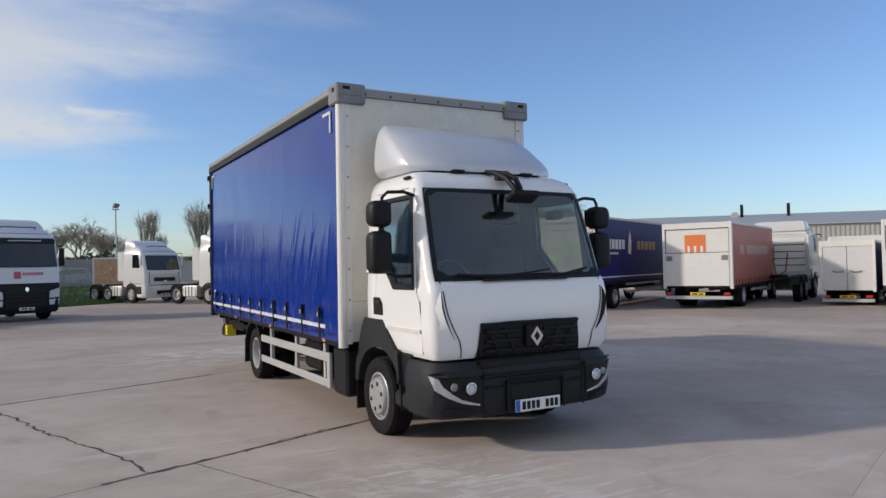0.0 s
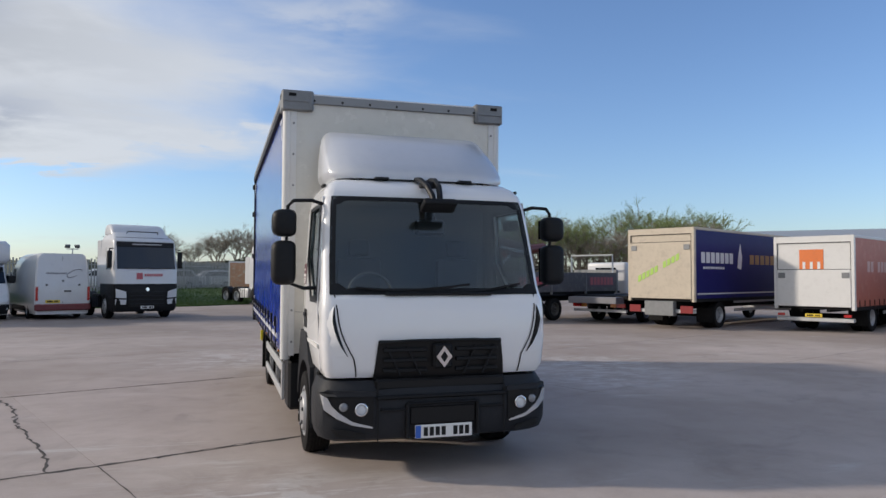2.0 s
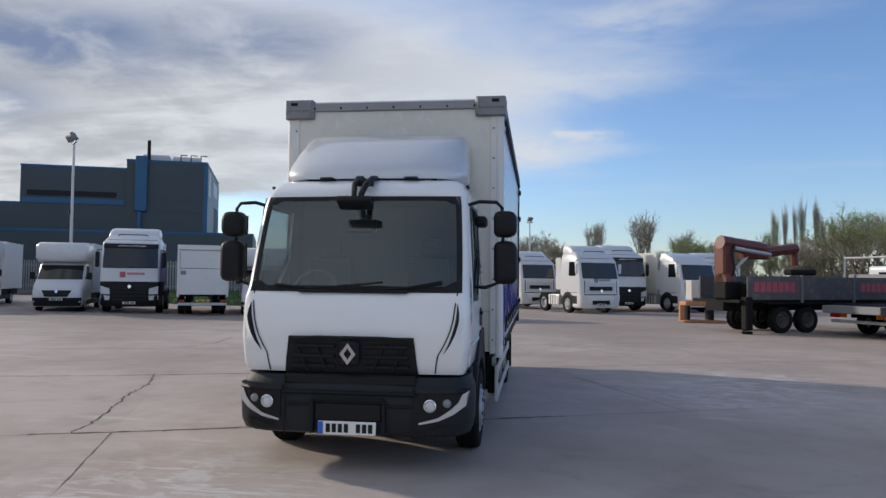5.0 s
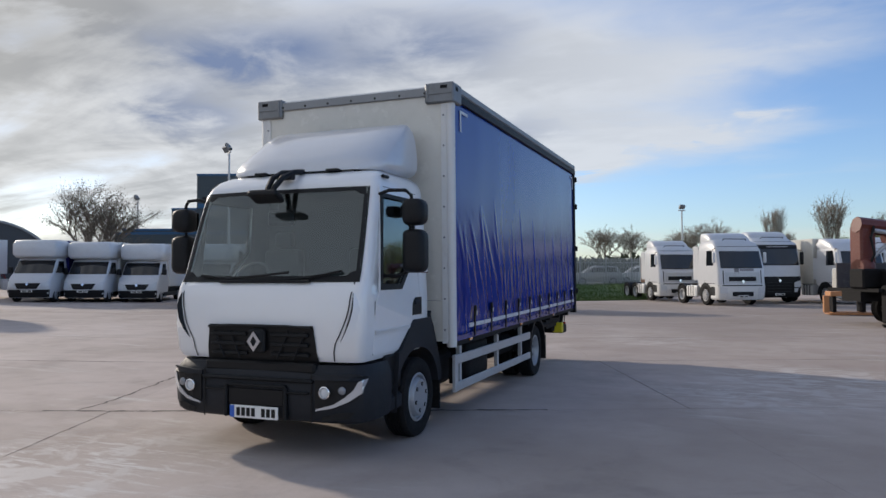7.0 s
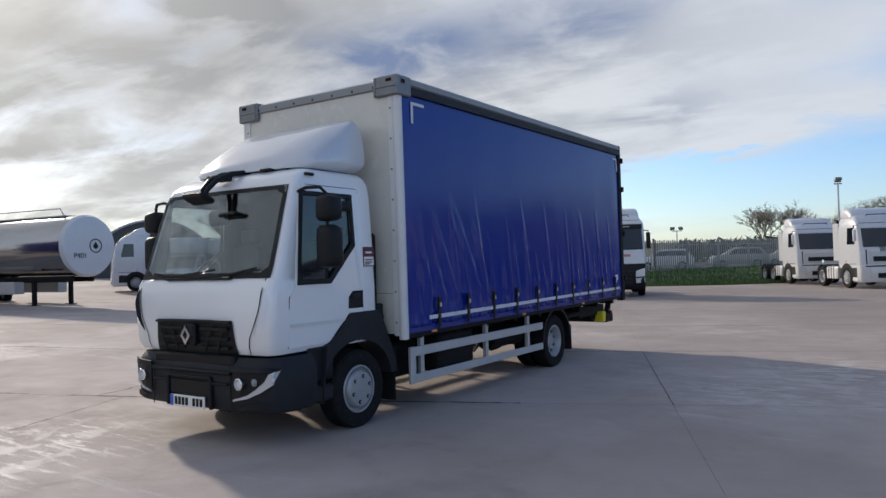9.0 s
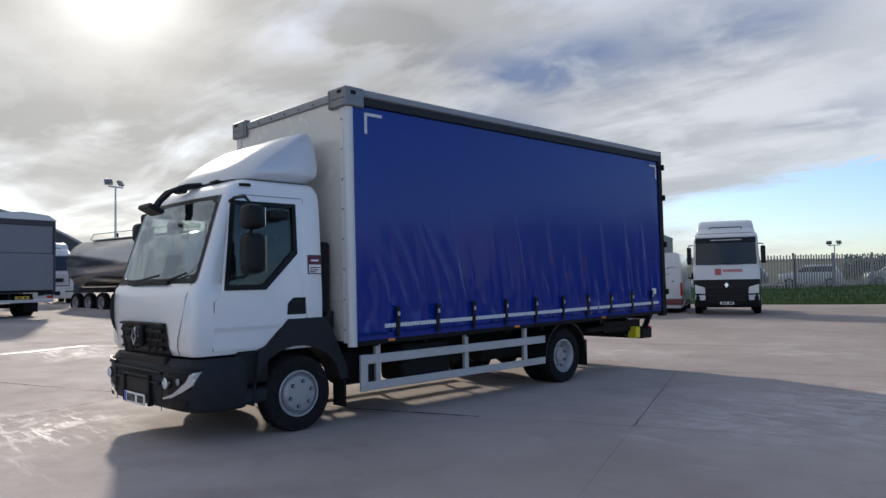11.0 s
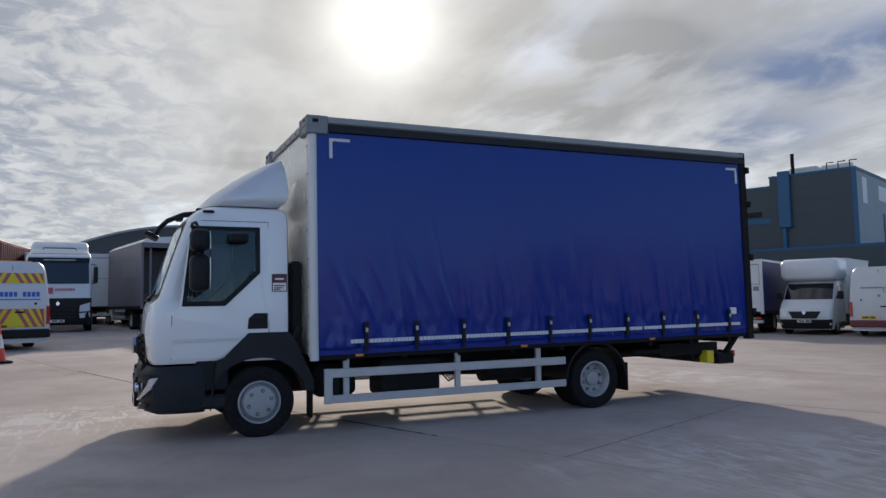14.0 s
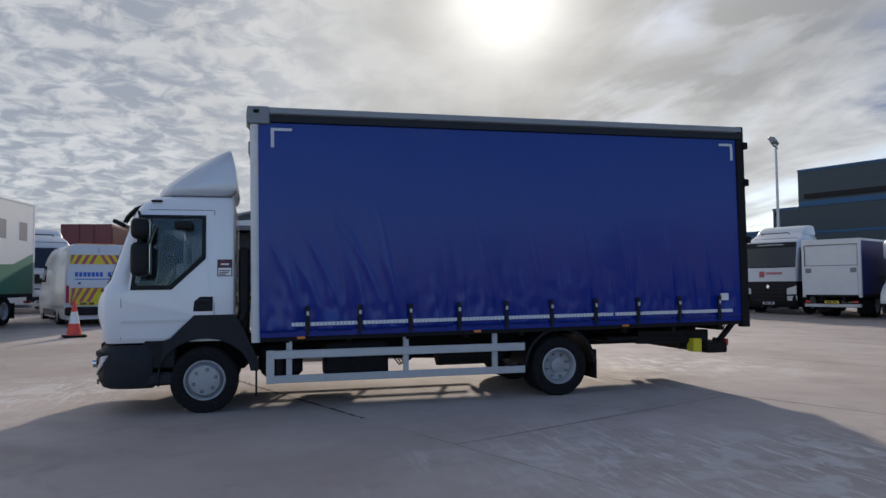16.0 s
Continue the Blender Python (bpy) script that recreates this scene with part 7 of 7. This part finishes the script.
def tree_mesh(kind, seed):
    """Trunk and limbs as tapered pipes, and a crown of fine twigs and buds at their ends."""
    rng = random.Random(seed)
    wood, tips = bmesh.new(), []

    def limb(p, d, length, r, depth):
        q = p + d * length
        mid = p + d * length * 0.5 + Vector((rng.uniform(-1, 1), rng.uniform(-1, 1), 0)) * length * 0.06
        tube([p, mid, q], r * 0.8, 5 if depth else 7, wood)
        if depth >= 3:
            tips.append((q, d, length))
            return
        if depth >= 1:
            tips.append((mid, d, length * 0.8))
        n = rng.choice((3, 4)) if depth < 2 else 3
        for k in range(n):
            a = rng.uniform(0, 2 * math.pi)
            spread = {"poplar": 0.16, "round": 0.55, "bush": 0.6}[kind] * (1 + 0.3 * depth)
            nd = (d + Vector((math.cos(a), math.sin(a), rng.uniform(-0.1, 0.3))) * spread + Vector((0, 0, 0.35 if kind == "poplar" else 0.08))).normalized()
            limb(p + d * length * rng.uniform(0.55, 1.0), nd, length * rng.uniform(0.62, 0.82), r * 0.58, depth + 1)

    trunk = bmesh.new()
    h0 = {"poplar": 0.13, "round": 0.22, "bush": 0.05}[kind]
    tube([(0, 0, -0.03), (0.004, 0.003, h0 * 0.5), (0, 0, h0)], 0.022, 8, trunk)
    thin = {"poplar": 0.0055, "round": 0.009, "bush": 0.010}[kind]
    n0 = {"poplar": 5, "round": 4, "bush": 7}[kind]
    for k in range(n0):
        a = 2 * math.pi * (k + rng.random() * 0.6) / n0
        tilt = {"poplar": 0.14, "round": 0.5, "bush": 0.55}[kind]
        d = Vector((math.cos(a) * tilt, math.sin(a) * tilt, 1)).normalized()
        limb(Vector((0, 0, h0 * 0.9)), d, {"poplar": 0.34, "round": 0.27, "bush": 0.34}[kind], thin, 0)
    limb(Vector((0, 0, h0 * 0.9)), Vector((0, 0, 1)), 0.34 if kind == "poplar" else 0.28, thin * 1.1, 0)
    verts, faces = [], []
    for q, d, length in tips:
        for _ in range(4 if kind == "poplar" else 6):
            e = (d + Vector((rng.gauss(0, 0.45), rng.gauss(0, 0.45), rng.gauss(0.1, 0.35)))).normalized()
            ln, w = length * rng.uniform(0.5, 1.1), 0.0014
            side_v = e.cross(Vector((rng.random(), rng.random(), rng.random()))).normalized() * w
            n = len(verts)
            s0 = q - e * ln * 0.2
            verts += [tuple(s0 - side_v), tuple(s0 + side_v), tuple(s0 + e * ln)]
            faces.append((n, n + 1, n + 2))
            for _ in range(1 if kind == "poplar" else 4):
                c = s0 + e * ln * rng.uniform(0.4, 1.0) + Vector((rng.gauss(0, 0.008), rng.gauss(0, 0.008), rng.gauss(0, 0.008)))
                a1, a2 = (Vector((rng.gauss(0, 1), rng.gauss(0, 1), rng.gauss(0, 1))).normalized() * rng.uniform(0.005, 0.012) for _ in range(2))
                n = len(verts)
                verts += [tuple(c), tuple(c + a1), tuple(c + a2)]
                faces.append((n, n + 1, n + 2))
    crown = bpy.data.meshes.new("crown")
    crown.from_pydata(verts, [], faces)
    return trunk, wood, crown


TREES = {}


def tree(kind, seed, x, y, z, h, wide, label, leaf=None, turn=0.0):
    m = pose(x, y, z, 0, 0, turn) @ Matrix.Diagonal((h * wide, h * wide, h, 1))
    key = (kind, seed, leaf.name if leaf else "")
    if key in TREES:
        ob = copy_thing(TREES[key], m)
        ob.scale = (h * wide, h * wide, h)
        ob["label"] = label
        return ob
    root = thing("tree", label, "tree", m, "trees round the yard")
    trunk, wood, crown = tree_mesh(kind, seed)
    part("trunk", trunk, BARK, root, smooth=60)
    part("branch_work", wood, BARK, root)
    crown.materials.append(leaf or HAZETWIG)
    c = new("crown", crown)
    c.parent = root
    TREES[key] = root
    return root


tree("poplar", 1, 14.6, 157, -1, 16.5, 1.0, "bare upright poplar on the skyline")
tree("poplar", 2, 25.5, 157, -1, 17.5, 1.25, "bare broad poplar on the skyline")
tree("poplar", 1, 17.5, 160, -1, 11.5, 0.9, "small bare poplar on the skyline", turn=80)
tree("bush", 3, -36.3, 32.0, 0.2, 9.4, 0.85, "bare spreading tree behind the vans", DARKTWIG)
tree("bush", 4, -38.5, 36.5, 0.2, 5.2, 1.0, "bare bush behind the vans", DARKTWIG)
rng = random.Random(11)
for k in range(7):
    az = radians(18.4 + 3.8 * k / 6 + rng.uniform(-0.15, 0.15))
    tree("poplar", 1 + k % 2, -0.1 + 104 * math.sin(az), -6.3 + 104 * math.cos(az), -0.3, rng.uniform(10.5, 13.2), rng.uniform(0.2, 0.3), "slim bare poplar in a stand", None, rng.uniform(0, 360))
for k in range(30):
    az = radians(12.5 + 25 * k / 29 + rng.uniform(-0.4, 0.4))
    d = rng.uniform(84, 118)
    kind = "poplar" if az < radians(19) and rng.random() < 0.6 else "round"
    tall = rng.uniform(7.8, 12.2) * (d / 95) * (1.0 if az > radians(22) else 0.74)
    tree(kind, 20 + k % 4, -1 + d * math.sin(az), -6 + d * math.cos(az), -0.3, tall, rng.uniform(0.95, 1.35), "bare woodland tree with first spring buds", BUDS if k % 3 else HAZETWIG, rng.uniform(0, 360))
for k in range(9):
    az = radians(15 + 22 * k / 8)
    tree("bush", 31 + k % 2, -1 + 80 * math.sin(az), -6 + 80 * math.cos(az), -0.3, rng.uniform(2.8, 4.2), rng.uniform(1.2, 1.6), "dark evergreen shrub at the wood's edge", EVERG, rng.uniform(0, 360))
for x, y, h in ((-14, 150, 11), (-19, 150, 12), (-8, 155, 9), (2, 160, 13), (-3, 165, 12), (6, 150, 10), (8, 170, 11), (12, 140, 8)):
    tree("round", 20 + int(x) % 4, x, y, 1.0, h, 1.2, "bare round-headed tree on the rise", None, x * 7)

# undergrowth that closes the wood
rng = random.Random(33)
verts, faces = [], []
for k in range(30000):
    az = radians(rng.uniform(11.5, 40))
    d = rng.uniform(88, 104)
    z = rng.random() ** 1.3 * (3.9 + 1.8 * noise.noise(Vector((az * 22, 0, 7)))) * (1.0 if az > radians(20) else 0.72)
    c = Vector((-1 + d * math.sin(az), -6 + d * math.cos(az), -0.2 + z))
    a1, a2 = (Vector((rng.gauss(0, 0.5), rng.gauss(0, 0.3), rng.gauss(0, 1))) * rng.uniform(0.12, 0.4) for _ in range(2))
    n = len(verts)
    verts += [tuple(c), tuple(c + a1), tuple(c + a2)]
    faces.append((n, n + 1, n + 2))
me = bpy.data.meshes.new("undergrowth")
me.from_pydata(verts, [], faces)
me.materials.append(DARKTWIG)
tagged(new("undergrowth", me), "brown leafless undergrowth below the trees", "shrubs", kind="stuff")

# low hill and hedges far off
bm = bmesh.new()
rows = []
for k in range(121):
    az = radians(-60 + 130 * k / 120)
    for_d = []
    for d, z in ((110, 0.0), (135, 2.6), (170, 5.0 + 2.5 * noise.noise(Vector((k * 0.06, 0, 3)))), (260, 6.5 + 3 * noise.noise(Vector((k * 0.04, 1, 3)))), (500, 4.0)):
        z *= 1.0 if az < radians(12) else max(0.4, 1 - (az - radians(12)) * 4)
        for_d.append(bm.verts.new((d * math.sin(az), d * math.cos(az), z - 0.3)))
    rows.append(for_d)
for a, b in zip(rows, rows[1:]):
    for k in range(4):
        bm.faces.new((a[k], a[k + 1], b[k + 1], b[k]))
tagged(part("far_hill", bm, EARTH, None, smooth=60), "low brown-green hill beyond the yard", "hill", kind="structure")
rng = random.Random(21)
verts, faces = [], []
for k in range(6500):
    az = radians(rng.uniform(-13, 14))
    d = rng.uniform(118, 132)
    z = rng.random() ** 1.5 * (3.6 + 1.2 * noise.noise(Vector((az * 14, 0, 0))))
    c = Vector((d * math.sin(az), d * math.cos(az), 0.6 + z))
    a1, a2 = (Vector((rng.gauss(0, 1), rng.gauss(0, 0.4), rng.gauss(0, 1))) * 0.45 for _ in range(2))
    n = len(verts)
    verts += [tuple(c), tuple(c + a1), tuple(c + a2)]
    faces.append((n, n + 1, n + 2))
me = bpy.data.meshes.new("hedge")
me.from_pydata(verts, [], faces)
me.materials.append(EVERG)
tagged(new("hedge", me), "dark leafless hedge along the far road", "hedge", kind="stuff")


# ---- slabs, joints, cracks and marks of the yard, last ----
V0, DV, U0, DU = 2.12, 4.78, -2.30, 7.04
for i in range(-8, 9):
    for j in range(-8, 8):
        u0, v0 = U0 + DU * i, V0 + DV * j
        cx, cy = at_bay(u0 + DU / 2, v0 + DV / 2)
        if not (-45 < cx < 34 and -22 < cy < 36):
            continue
        bm = bmesh.new()
        gap, gap_u = 0.012 if j >= 0 else 0.0012, 0.0012
        pts = [[at_bay(u0 + gap_u + (DU - 2 * gap_u) * a / 3, v0 + gap + (DV - 2 * gap) * b / 2) for b in range(3)] for a in range(4)]
        top = [[bm.verts.new((*p, ground_height(*p))) for p in row] for row in pts]
        for a in range(3):
            for b in range(2):
                bm.faces.new((top[a][b], top[a + 1][b], top[a + 1][b + 1], top[a][b + 1]))
        rim = [top[a][0] for a in range(4)] + [top[3][1]] + [top[a][2] for a in (3, 2, 1, 0)] + [top[0][1]]
        low = [bm.verts.new(v.co - Vector((0, 0, 0.03))) for v in rim]
        for k in range(len(rim)):
            n = (k + 1) % len(rim)
            bm.faces.new((rim[k], low[k], low[n], rim[n]))
        part("slab", bm, CONCRETE, ground)
for j in range(0, 7):
    v = V0 + DV * j
    part("joint", strip([at_bay(-38, v), at_bay(34, v)], 0.026, -0.008), TAR, ground)
part("joint", strip([at_bay(U0, V0 - 2.1), at_bay(U0, V0)], 0.012, 0.003, 0.006, seed=7), TAR, ground)
part("joint", strip([at_bay(U0 + DU, V0), at_bay(U0 + DU, V0 + DV)], 0.011, 0.003, 0.006, seed=8), TAR, ground)
for k, pts in enumerate(([(-4.98, 5.6), (-4.45, 4.5), (-4.1, 3.3), (-3.65, 2.1), (-3.45, 1.5), (-3.3, 0.95)], [(-2.45, 1.3), (-1.6, 1.72), (-0.4, 2.1)], [(-6.9, 9.9), (-6.6, 11.5), (-7.0, 13.5)])):
    part("crack", strip(pts, 0.028, 0.004, 0.035, seed=k), TAR, ground)
part("crack", strip([at_bay(-8, V0 + 0.02), at_bay(-2.0, V0 + 0.03), at_bay(3.0, V0 - 0.01)], 0.05, 0.003, 0.012, seed=9), TAR, ground)
part("crack", strip([at_bay(-9, V0 + DV), at_bay(1.0, V0 + DV + 0.02)], 0.04, 0.003, 0.012, seed=10), TAR, ground)
part("paint_mark", strip([(-10.2, 0.9), (-10.6, 2.0), (-11.0, 3.0)], 0.45, 0.004, 0.05, seed=12), FADED, ground, "faded white paint mark")
part("paint_mark", strip([(19.5, 6.0), (22.0, 10.5)], 0.12, 0.004, 0.0), FADED, ground)
